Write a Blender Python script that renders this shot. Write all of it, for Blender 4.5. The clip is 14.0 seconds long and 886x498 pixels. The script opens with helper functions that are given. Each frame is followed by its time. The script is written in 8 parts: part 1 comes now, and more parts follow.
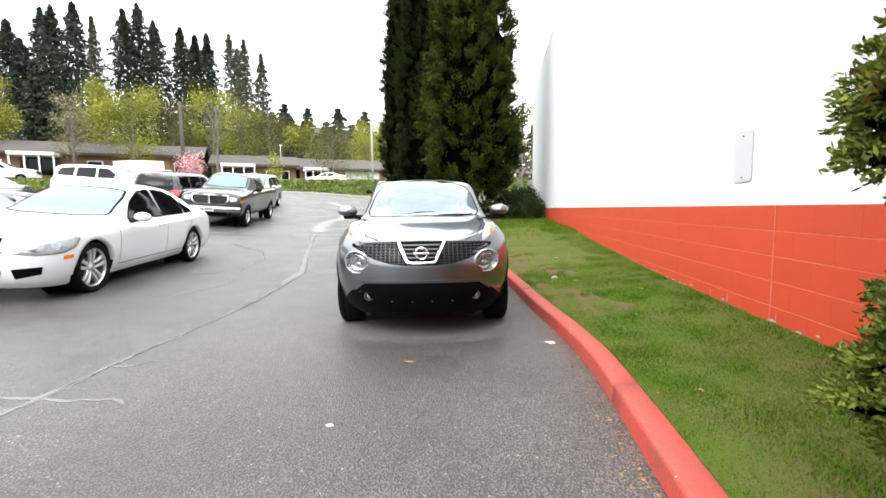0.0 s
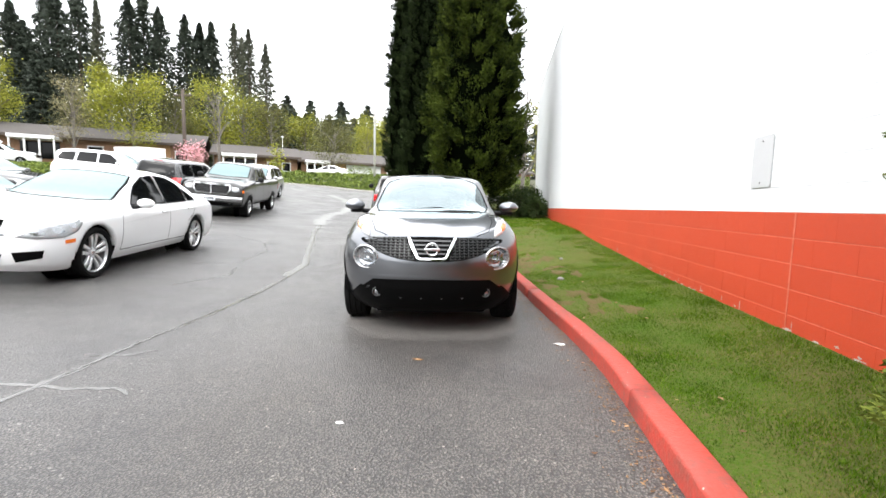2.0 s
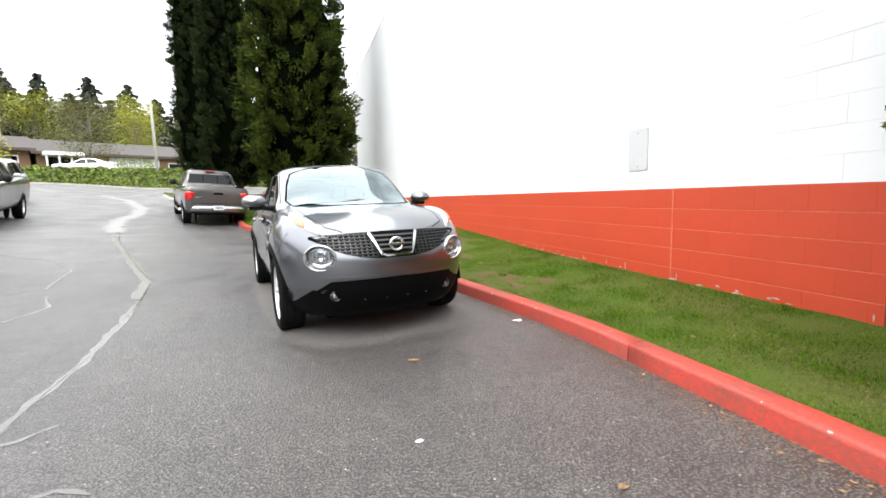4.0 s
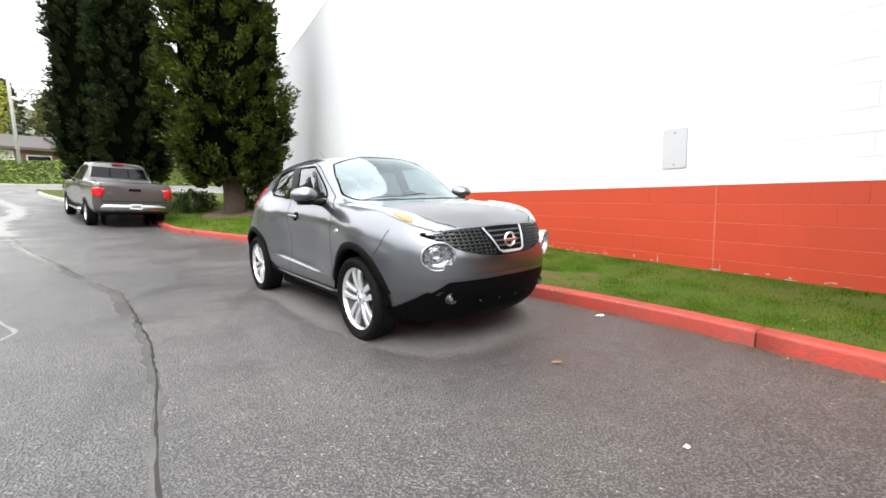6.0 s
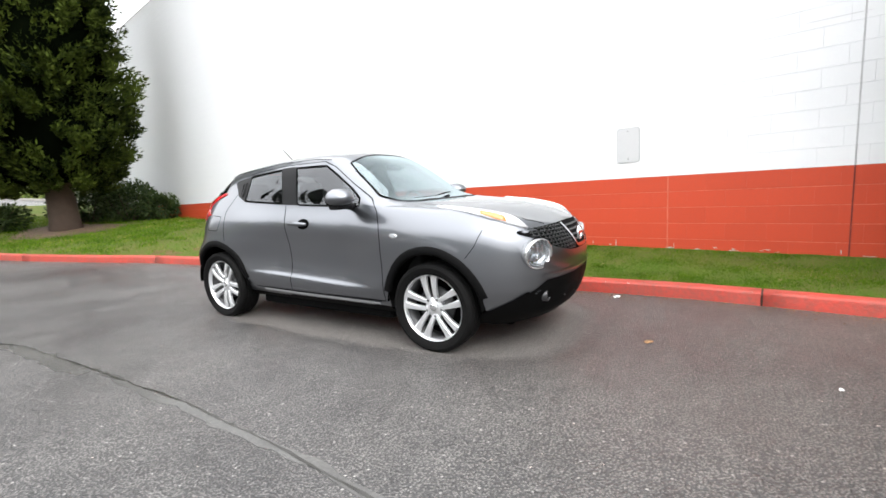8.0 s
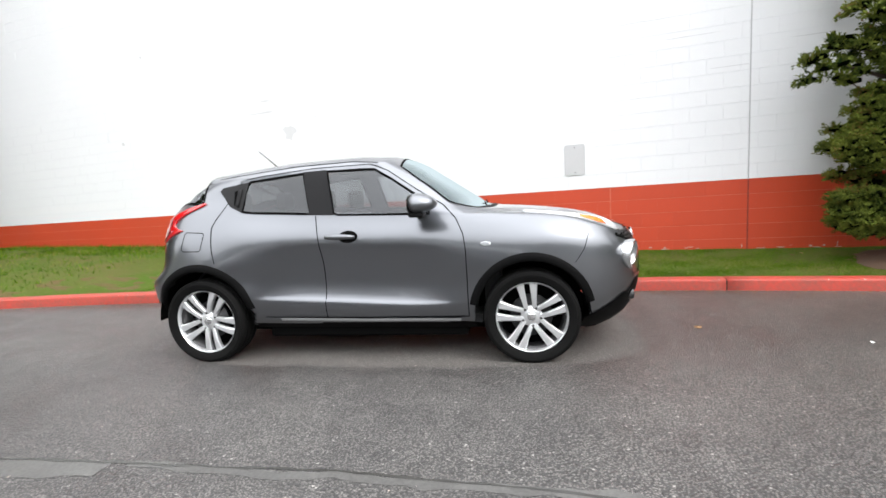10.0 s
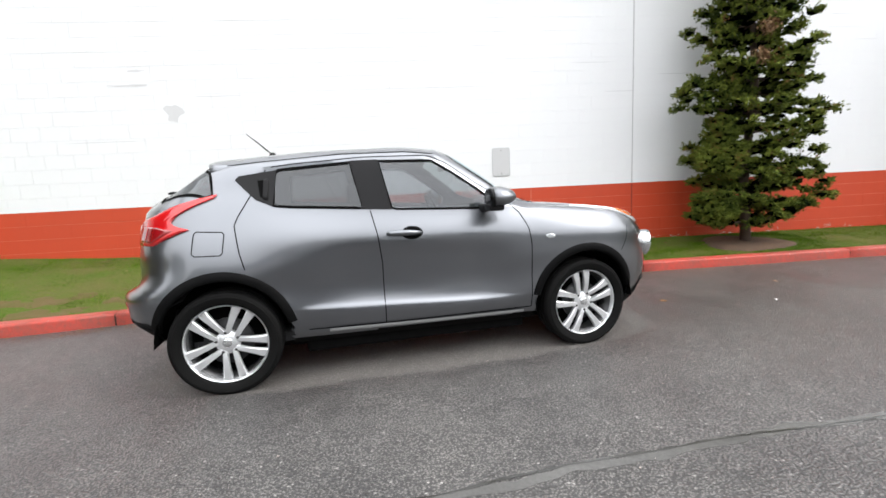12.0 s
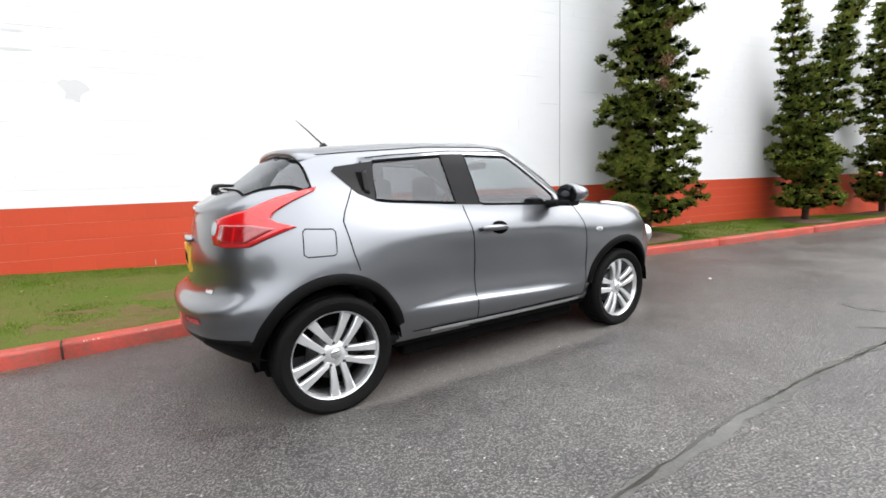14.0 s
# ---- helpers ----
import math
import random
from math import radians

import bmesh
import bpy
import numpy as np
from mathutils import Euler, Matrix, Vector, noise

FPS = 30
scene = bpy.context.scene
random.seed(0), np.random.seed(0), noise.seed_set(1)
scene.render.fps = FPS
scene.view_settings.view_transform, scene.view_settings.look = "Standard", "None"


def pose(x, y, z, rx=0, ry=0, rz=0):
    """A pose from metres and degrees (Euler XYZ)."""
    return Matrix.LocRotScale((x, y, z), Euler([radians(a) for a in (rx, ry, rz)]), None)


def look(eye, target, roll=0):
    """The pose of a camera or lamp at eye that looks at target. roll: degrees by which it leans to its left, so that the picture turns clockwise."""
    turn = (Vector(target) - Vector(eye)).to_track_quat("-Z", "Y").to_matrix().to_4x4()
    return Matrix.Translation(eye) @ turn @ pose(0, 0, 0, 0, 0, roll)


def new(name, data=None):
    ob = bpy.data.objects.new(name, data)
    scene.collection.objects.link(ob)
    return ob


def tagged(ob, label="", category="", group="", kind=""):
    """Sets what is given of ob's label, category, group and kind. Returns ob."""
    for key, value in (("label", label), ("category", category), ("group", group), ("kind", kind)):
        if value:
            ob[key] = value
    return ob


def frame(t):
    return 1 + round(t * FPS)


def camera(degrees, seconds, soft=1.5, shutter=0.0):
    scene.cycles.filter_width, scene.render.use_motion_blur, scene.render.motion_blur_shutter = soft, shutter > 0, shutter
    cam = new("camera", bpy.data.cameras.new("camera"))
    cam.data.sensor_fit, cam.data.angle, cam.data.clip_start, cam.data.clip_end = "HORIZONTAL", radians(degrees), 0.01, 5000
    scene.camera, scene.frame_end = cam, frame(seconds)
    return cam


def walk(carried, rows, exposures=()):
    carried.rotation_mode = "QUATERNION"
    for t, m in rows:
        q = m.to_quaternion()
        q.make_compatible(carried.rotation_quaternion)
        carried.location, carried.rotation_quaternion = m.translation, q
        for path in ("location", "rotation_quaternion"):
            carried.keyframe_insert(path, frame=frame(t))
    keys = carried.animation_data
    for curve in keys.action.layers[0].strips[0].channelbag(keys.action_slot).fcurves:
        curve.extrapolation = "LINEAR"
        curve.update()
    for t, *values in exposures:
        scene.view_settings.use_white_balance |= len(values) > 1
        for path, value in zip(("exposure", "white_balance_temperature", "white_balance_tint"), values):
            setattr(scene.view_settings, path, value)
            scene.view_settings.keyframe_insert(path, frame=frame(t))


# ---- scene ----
# ---- camera ----
cam = camera(91.5, 14.0, soft=1.6, shutter=0.25)
PATH = [
    (0, (-0.185, 0.927, 1.187), (-0.427, 2.903, 1.003), -0.8),
    (0.5, (-0.18, 0.95, 1.183), (-0.449, 2.922, 0.992), -0.9),
    (1, (-0.199, 0.958, 1.192), (-0.444, 2.931, 0.978), -0.4),
    (1.5, (-0.173, 0.968, 1.168), (-0.457, 2.937, 0.964), 0.1),
    (2, (-0.302, 0.98, 1.175), (-0.537, 2.957, 0.978), 1.1),
    (2.5, (-0.539, 0.954, 1.164), (-0.465, 2.933, 0.883), -1.5),
    (3, (-0.861, 1.005, 1.144), (-0.547, 2.962, 0.874), -0.1),
    (3.5, (-1.222, 1.154, 1.152), (-0.773, 3.08, 0.855), 0.6),
    (4, (-1.584, 1.227, 1.166), (-0.954, 3.11, 0.926), -1.7),
    (4.2, (-1.752, 1.281, 1.159), (-1.083, 3.147, 0.889), -2.3),
    (6.3, (-3.111, 2.289, 1.142), (-2.003, 3.937, 0.903), -1.6),
    (6.5, (-3.23, 2.396, 1.144), (-2.058, 3.998, 0.906), -2.0),
    (7, (-3.534, 2.692, 1.191), (-2.224, 4.182, 0.94), -2.6),
    (7.5, (-3.805, 3.031, 1.17), (-2.409, 4.436, 0.892), -2.8),
    (8, (-4.094, 3.354, 1.203), (-2.565, 4.613, 0.923), -3.5),
    (8.5, (-4.319, 3.716, 1.188), (-2.707, 4.863, 0.894), -4.0),
    (9, (-4.489, 4.127, 1.206), (-2.812, 5.184, 0.94), -2.8),
    (9.2, (-4.557, 4.29, 1.2), (-2.837, 5.279, 0.948), -3.1),
    (11.3, (-4.878, 6.15, 1.254), (-2.905, 6.277, 0.953), -2.3),
    (11.5, (-4.826, 6.263, 1.245), (-2.854, 6.37, 0.934), -2.0),
    (12, (-4.894, 6.76, 1.261), (-2.923, 6.571, 0.977), -2.8),
    (12.5, (-4.854, 7.121, 1.253), (-2.9, 6.804, 0.966), -3.6),
    (13, (-4.737, 7.499, 1.278), (-2.811, 7.027, 1.017), -2.6),
    (13.5, (-4.664, 7.915, 1.281), (-2.81, 7.211, 1.019), -2.4),
    (14, (-4.504, 8.278, 1.261), (-2.701, 7.462, 0.972), -2.1),
]
walk(cam, [(t, look(eye, target, roll)) for t, eye, target, roll in PATH],
     exposures=[(0.0, 0.66), (4.2, 0.62), (6.3, 0.56), (9.2, 0.45), (11.3, 0.22), (14.0, 0.32)])

# ---- light: a bright overcast sky ----
SKY, CLOUD, SUN_UP, SUN_TURN = 0.30, 4.6, 48.0, 200.0
world = bpy.data.worlds.new("overcast")
scene.world = world
world.use_nodes = True
wn, wl = world.node_tree.nodes, world.node_tree.links
sky = wn.new("ShaderNodeTexSky")
sky.sky_type, sky.sun_disc = "NISHITA", False
sky.sun_elevation, sky.sun_rotation = radians(SUN_UP), radians(SUN_TURN)
sky.air_density, sky.dust_density, sky.ozone_density = 1.0, 5.0, 1.0
pale = wn.new("ShaderNodeHueSaturation")
pale.inputs["Saturation"].default_value = 0.12
wl.new(sky.outputs[0], pale.inputs["Color"])
# an overcast sky is three times as bright overhead as at the horizon
way = wn.new("ShaderNodeTexCoord")
sep = wn.new("ShaderNodeSeparateXYZ")
wl.new(way.outputs["Generated"], sep.inputs[0])
lift = wn.new("ShaderNodeMapRange")
for key, value in (("From Min", 0.0), ("From Max", 1.0), ("To Min", CLOUD), ("To Max", CLOUD * 2.8)):
    lift.inputs[key].default_value = value
wl.new(sep.outputs["Z"], lift.inputs["Value"])
cloud = wn.new("ShaderNodeCombineColor")
tint = (0.985, 1.0, 1.03)
for key, k in zip(("Red", "Green", "Blue"), tint):
    mul = wn.new("ShaderNodeMath"); mul.operation = "MULTIPLY"; mul.inputs[1].default_value = k
    wl.new(lift.outputs[0], mul.inputs[0]); wl.new(mul.outputs[0], cloud.inputs[key])
veil = wn.new("ShaderNodeMix"); veil.data_type = "RGBA"
veil.inputs["Factor"].default_value = 0.8
wl.new(pale.outputs[0], veil.inputs["A"]); wl.new(cloud.outputs[0], veil.inputs["B"])
wl.new(veil.outputs["Result"], wn["Background"].inputs["Color"])
wn["Background"].inputs["Strength"].default_value = SKY
sun = new("sun", bpy.data.lights.new("sun", "SUN"))
sun.data.energy, sun.data.angle, sun.data.color = 0.8, radians(25), (1.0, 0.97, 0.93)
su, st = radians(SUN_UP), radians(SUN_TURN)
sun.matrix_world = look((0, 0, 0), (-math.sin(st) * math.cos(su), -math.cos(st) * math.cos(su), -math.sin(su)))
sun.location = (0, 0, 30)

# ---- materials ----
def mat(name, color, rough=0.6, metal=0.0, vary=0.25, scale=6.0, fine=60.0, bump=0.0, bump_scale=80.0, coat=0.0, other=None, spec=0.5, per_piece=0.0, sheen=0.0):
    """A principled material whose colour drifts at two scales, towards other or a darker tone."""
    m = bpy.data.materials.new(name)
    m.use_nodes = True
    n, l = m.node_tree.nodes, m.node_tree.links
    b = n["Principled BSDF"]
    other = other or tuple(c * 0.6 for c in color)
    tc = n.new("ShaderNodeTexCoord")
    def noise_node(s, detail):
        t = n.new("ShaderNodeTexNoise")
        t.inputs["Scale"].default_value, t.inputs["Detail"].default_value = s, detail
        l.new(tc.outputs["Object"], t.inputs["Vector"])
        return t
    big, small = noise_node(scale, 5.0), noise_node(fine, 3.0)
    add = n.new("ShaderNodeMath"); add.operation = "MULTIPLY_ADD"
    add.inputs[1].default_value = 0.5
    l.new(small.outputs["Fac"], add.inputs[0])
    half = n.new("ShaderNodeMath"); half.operation = "MULTIPLY"; half.inputs[1].default_value = 0.5
    l.new(big.outputs["Fac"], half.inputs[0])
    l.new(half.outputs[0], add.inputs[2])
    ramp = n.new("ShaderNodeMapRange")
    ramp.inputs["From Min"].default_value, ramp.inputs["From Max"].default_value = 0.35, 0.65
    ramp.inputs["To Min"].default_value, ramp.inputs["To Max"].default_value = 0.0, vary
    l.new(add.outputs[0], ramp.inputs["Value"])
    mix = n.new("ShaderNodeMix"); mix.data_type = "RGBA"
    mix.inputs["A"].default_value, mix.inputs["B"].default_value = (*color, 1), (*other, 1)
    l.new(ramp.outputs[0], mix.inputs["Factor"])
    last = mix.outputs["Result"]
    if per_piece:
        oi = n.new("ShaderNodeObjectInfo")
        mr = n.new("ShaderNodeMapRange")
        mr.inputs["To Min"].default_value, mr.inputs["To Max"].default_value = 1 - per_piece, 1 + per_piece
        l.new(oi.outputs["Random"], mr.inputs["Value"])
        hs = n.new("ShaderNodeHueSaturation")
        l.new(mr.outputs[0], hs.inputs["Value"]); l.new(last, hs.inputs["Color"])
        last = hs.outputs[0]
    l.new(last, b.inputs["Base Color"])
    b.inputs["Roughness"].default_value, b.inputs["Metallic"].default_value = rough, metal
    b.inputs["Specular IOR Level"].default_value = spec
    b.inputs["Coat Weight"].default_value, b.inputs["Coat Roughness"].default_value = coat, 0.03
    if bump:
        bt = noise_node(bump_scale, 4.0)
        bp = n.new("ShaderNodeBump")
        bp.inputs["Strength"].default_value, bp.inputs["Distance"].default_value = bump, 0.01
        l.new(bt.outputs["Fac"], bp.inputs["Height"])
        l.new(bp.outputs[0], b.inputs["Normal"])
    return m

def leaf_mat(name, dark, light, yellow=None, shine=0.15, drift=0.0, patch=2.0, grain=1.0):
    """Foliage: each leaf and spray takes its own tone between dark and light; drift shifts whole boughs."""
    m = bpy.data.materials.new(name)
    m.use_nodes = True
    n, l = m.node_tree.nodes, m.node_tree.links
    b = n["Principled BSDF"]
    g = n.new("ShaderNodeNewGeometry")
    cr = n.new("ShaderNodeValToRGB")
    cr.color_ramp.elements[0].color, cr.color_ramp.elements[1].color = (*dark, 1), (*light, 1)
    if yellow:
        e = cr.color_ramp.elements.new(0.97); e.color = (*light, 1)
        cr.color_ramp.elements[-1].color = (*yellow, 1)
    fac = g.outputs["Random Per Island"]
    if grain < 1:
        k = n.new("ShaderNodeMath"); k.operation = "MULTIPLY_ADD"
        k.inputs[1].default_value, k.inputs[2].default_value = grain, 0.5 - grain / 2
        l.new(fac, k.inputs[0])
        fac = k.outputs[0]
    if drift:
        t = n.new("ShaderNodeTexNoise")
        t.inputs["Scale"].default_value, t.inputs["Detail"].default_value = patch, 3.0
        l.new(g.outputs["Position"], t.inputs["Vector"])
        r = n.new("ShaderNodeMapRange")
        for key, value in (("From Min", 0.35), ("From Max", 0.65), ("To Min", -drift), ("To Max", drift)):
            r.inputs[key].default_value = value
        l.new(t.outputs["Fac"], r.inputs["Value"])
        a = n.new("ShaderNodeMath"); a.operation = "ADD"; a.use_clamp = True
        l.new(fac, a.inputs[0]); l.new(r.outputs[0], a.inputs[1])
        fac = a.outputs[0]
    l.new(fac, cr.inputs["Fac"])
    l.new(cr.outputs["Color"], b.inputs["Base Color"])
    b.inputs["Roughness"].default_value, b.inputs["Specular IOR Level"].default_value = 0.65, shine
    return m

def glass_mat(name, tint, rough=0.0, gain=1.0, shine=(0.95, 0.97, 1.0), least=0.05):
    """Thin glass: clear seen through, mirror-like by angle, tinted."""
    m = bpy.data.materials.new(name)
    m.use_nodes = True
    n, l = m.node_tree.nodes, m.node_tree.links
    n.remove(n["Principled BSDF"])
    tr = n.new("ShaderNodeBsdfTransparent"); tr.inputs["Color"].default_value = (*tint, 1)
    gl = n.new("ShaderNodeBsdfGlossy"); gl.inputs["Roughness"].default_value = rough
    gl.inputs["Color"].default_value = (*shine, 1)
    lw = n.new("ShaderNodeLayerWeight"); lw.inputs["Blend"].default_value = 0.5
    fr = n.new("ShaderNodeMath"); fr.operation = "POWER"; fr.inputs[1].default_value = 3.6
    l.new(lw.outputs["Facing"], fr.inputs[0])
    mx = n.new("ShaderNodeMixShader")
    k = n.new("ShaderNodeMath"); k.operation = "MULTIPLY_ADD"; k.use_clamp = True
    k.inputs[1].default_value, k.inputs[2].default_value = gain, least
    l.new(fr.outputs[0], k.inputs[0])
    l.new(k.outputs[0], mx.inputs["Fac"]); l.new(tr.outputs[0], mx.inputs[1]); l.new(gl.outputs[0], mx.inputs[2])
    l.new(mx.outputs[0], n["Material Output"].inputs["Surface"])
    return m

M_PAINT_GREY = mat("gunmetal_paint", (0.170, 0.178, 0.193), 0.34, 1.0, 0.25, 500, 1500, coat=1.0, other=(0.209, 0.217, 0.232))
M_ARCH = mat("arch_plastic", (0.004, 0.004, 0.0042), 0.5, 0, 0.3, 20, 200, spec=0.06)
M_APRON = mat("black_grille_plastic", (0.003, 0.003, 0.0031), 0.5, 0, 0.3, 20, 200, spec=0.05)
M_PAINT_WHITE = mat("white_car_paint", (0.78, 0.785, 0.79), 0.3, 0.0, 0.1, 3, 30, coat=1.0, other=(0.72, 0.72, 0.72))
M_PAINT_BLACK = mat("black_car_paint", (0.018, 0.019, 0.021), 0.25, 0.0, 0.2, 3, 30, coat=1.0)
M_PAINT_DARKGREY = mat("dark_grey_car_paint", (0.036, 0.036, 0.034), 0.35, 0.6, 0.15, 3, 400, coat=0.9)
M_PAINT_SILVER = mat("silver_car_paint", (0.42, 0.43, 0.44), 0.35, 0.6, 0.12, 3, 400, coat=0.9)
M_PAINT_BLUE = mat("blue_car_paint", (0.02, 0.035, 0.07), 0.3, 0.3, 0.12, 3, 400, coat=0.9)
M_PLASTIC = mat("black_plastic", (0.012, 0.012, 0.0125), 0.5, 0, 0.3, 20, 300, bump=0.1, bump_scale=600, spec=0.14)
M_GRILLE = mat("satin_grille_plastic", (0.022, 0.0225, 0.023), 0.32, 0, 0.3, 20, 300, spec=0.5)
M_GAP = mat("shut_line_dark", (0.003, 0.003, 0.0031), 0.8, 0, 0.2, 20, 200, spec=0.05)
M_RUBBER = mat("tyre_rubber", (0.007, 0.007, 0.007), 0.65, 0, 0.4, 14, 150, bump=0.15, bump_scale=250, other=(0.010, 0.0098, 0.0095), spec=0.06)
M_ALLOY = mat("silver_alloy", (0.74, 0.75, 0.76), 0.30, 0.7, 0.12, 12, 200, other=(0.5, 0.5, 0.5))
M_DARKMETAL = mat("dark_steel_and_rim_shade", (0.09, 0.09, 0.092), 0.45, 0.8, 0.4, 12, 120)
M_CHROME = mat("chrome", (0.8, 0.81, 0.82), 0.08, 1.0, 0.05, 10, 100)
M_RED_LENS = mat("red_lamp_lens", (0.52, 0.008, 0.010), 0.14, 0, 0.35, 14, 90, coat=0.6, other=(0.28, 0.003, 0.005))
M_STOP_LENS = mat("deep_red_lens", (0.20, 0.003, 0.006), 0.10, 0, 0.5, 40, 160, coat=1.0, other=(0.34, 0.010, 0.012))
M_AMBER = mat("amber_lamp_lens", (0.80, 0.17, 0.012), 0.15, 0, 0.2, 14, 90, coat=1.0)
M_CLEAR_LENS = mat("clear_lamp_lens", (0.52, 0.54, 0.56), 0.12, 0.4, 0.5, 25, 120, coat=1.0, other=(0.26, 0.27, 0.28))
M_WING_LENS = mat("wing_lamp_lens", (0.80, 0.81, 0.82), 0.10, 0.25, 0.4, 25, 120, coat=1.0, other=(0.5, 0.51, 0.52))
M_LAMP_BOWL = mat("lamp_reflector", (0.62, 0.64, 0.67), 0.14, 0.95, 0.7, 30, 90, other=(0.3, 0.32, 0.35))
M_HEAD_RIM = mat("headlight_rim_paint", (0.52, 0.53, 0.54), 0.22, 0.8, 0.2, 30, 90, coat=1.0)
M_SEAT = mat("charcoal_seat_cloth", (0.03, 0.03, 0.032), 0.9, 0, 0.3, 8, 200, bump=0.2, bump_scale=500)
M_LENS = glass_mat("clear_lens_glass", (0.94, 0.95, 0.96), gain=0.8)
M_WINDSCREEN = glass_mat("windscreen_glass", (0.60, 0.69, 0.69), gain=1.9, shine=(0.66, 0.77, 0.80), least=0.14)
M_SIDE_GLASS = glass_mat("tinted_side_glass", (0.42, 0.445, 0.46), gain=0.9, least=0.09)
M_REAR_GLASS = glass_mat("dark_rear_glass", (0.22, 0.23, 0.235), gain=0.6, least=0.08)
M_DARK_GLASS = mat("dark_tinted_glass", (0.004, 0.0045, 0.005), 0.05, 0, 0.2, 3, 30, spec=0.2)
# the pale reflection of the sky is put into this glass's base colour
M_PALE_GLASS = mat("sky_toned_windscreen", (0.13, 0.20, 0.205), 0.06, 0, 0.25, 1.5, 12, spec=0.4)
M_PLATE = mat("number_plate_yellow", (0.75, 0.42, 0.05), 0.4, 0, 0.2, 20, 100)
M_PLATE_WHITE = mat("number_plate_white", (0.6, 0.62, 0.63), 0.4, 0, 0.2, 20, 100)

M_CONCRETE = mat("pale_concrete", (0.42, 0.40, 0.37), 0.9, 0, 0.5, 3, 60, bump=0.3, bump_scale=120)
M_WALL_WHITE = mat("white_block_paint", (0.80, 0.81, 0.82), 0.75, 0, 0.12, 1.2, 40, bump=0.25, bump_scale=150, other=(0.68, 0.70, 0.72), per_piece=0.015)
M_WALL_RED = mat("red_block_paint", (0.56, 0.056, 0.014), 0.6, 0, 0.42, 0.9, 40, bump=0.3, bump_scale=150, other=(0.41, 0.062, 0.030), per_piece=0.03)
M_MORTAR_WHITE = mat("white_painted_joint", (0.79, 0.80, 0.81), 0.85, 0, 0.2, 2, 60)
M_MORTAR_RED = mat("worn_red_joint", (0.66, 0.19, 0.12), 0.85, 0, 0.8, 1.6, 30, other=(0.44, 0.07, 0.03))
M_FLAKED = mat("bare_flaked_paint", (0.50, 0.43, 0.38), 0.9, 0, 0.4, 20, 90, bump=0.3)
M_KERB = mat("red_kerb_paint", (0.46, 0.046, 0.028), 0.6, 0, 0.95, 2.5, 30, bump=0.5, bump_scale=50, other=(0.22, 0.058, 0.042), per_piece=0.06)
M_KERB_CHIP = mat("chipped_kerb_concrete", (0.42, 0.36, 0.31), 0.9, 0, 0.4, 20, 120, bump=0.3)
M_SOIL = mat("bark_and_soil", (0.125, 0.072, 0.042), 0.95, 0, 0.7, 5, 70, bump=0.8, bump_scale=45, other=(0.05, 0.035, 0.025))
M_BARK = mat("conifer_bark", (0.085, 0.058, 0.042), 0.95, 0, 0.6, 8, 60, bump=0.9, bump_scale=30)
M_BARK_GREY = mat("grey_bark", (0.17, 0.15, 0.13), 0.95, 0, 0.5, 8, 60, bump=0.7, bump_scale=30)
M_NEAR_CONIFER = leaf_mat("cypress_sprays", (0.014, 0.030, 0.006), (0.190, 0.225, 0.038), (0.22, 0.12, 0.045), 0.06, 0.3, 3.0, 0.7)
M_TALL_CONIFER = leaf_mat("dense_conifer_sprays", (0.004, 0.008, 0.0020), (0.064, 0.086, 0.014), shine=0.03, drift=0.42, patch=1.6, grain=0.45)
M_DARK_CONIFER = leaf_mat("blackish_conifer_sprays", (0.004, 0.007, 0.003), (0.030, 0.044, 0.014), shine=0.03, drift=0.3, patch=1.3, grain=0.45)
# needles lightened and greyed, putting the haze of distance into their colour
M_FIR = leaf_mat("hazed_fir_needles", (0.016, 0.023, 0.017), (0.058, 0.070, 0.050), drift=0.25, patch=0.5, grain=0.5)
M_THIN_FIR = leaf_mat("thin_fir_needles", (0.045, 0.052, 0.036), (0.11, 0.115, 0.08))
M_SPRING = leaf_mat("spring_leaves", (0.13, 0.15, 0.020), (0.37, 0.37, 0.05))
M_SPRING_PALE = leaf_mat("pale_budding_leaves", (0.15, 0.14, 0.07), (0.30, 0.27, 0.15))
M_OLIVE = leaf_mat("olive_spring_leaves", (0.055, 0.062, 0.018), (0.15, 0.145, 0.045))
M_PINK = leaf_mat("pink_blossom", (0.55, 0.25, 0.28), (0.80, 0.50, 0.52))
M_SHRUB = leaf_mat("shrub_leaves", (0.018, 0.036, 0.012), (0.07, 0.10, 0.03))
M_IVY = leaf_mat("bank_ivy_leaves", (0.06, 0.095, 0.018), (0.20, 0.25, 0.05))
M_GRASS_BLADES = leaf_mat("grass_blades", (0.028, 0.074, 0.003), (0.110, 0.190, 0.009), (0.22, 0.20, 0.06), 0.05, 0.30, 1.6)
M_DEADLEAF = leaf_mat("fallen_leaves", (0.09, 0.045, 0.022), (0.34, 0.21, 0.11))
M_ROOF = mat("grey_shingle_roof", (0.075, 0.066, 0.060), 0.9, 0, 0.5, 1.5, 20, bump=0.5, bump_scale=12)
M_BRICKWALL = mat("brown_brick_wall", (0.22, 0.125, 0.075), 0.9, 0, 0.4, 2, 25, bump=0.4, bump_scale=10)
M_ORANGEWALL = mat("tan_wood_wall", (0.36, 0.21, 0.10), 0.85, 0, 0.3, 2, 25)
M_TRIM_WHITE = mat("white_trim", (0.74, 0.74, 0.74), 0.6, 0, 0.15, 4, 30)
M_POLE_WOOD = mat("weathered_pole_wood", (0.085, 0.066, 0.054), 0.9, 0, 0.5, 3, 40, bump=0.5)
M_POLE_GREY = mat("painted_pole", (0.5, 0.49, 0.46), 0.6, 0, 0.2, 3, 40)
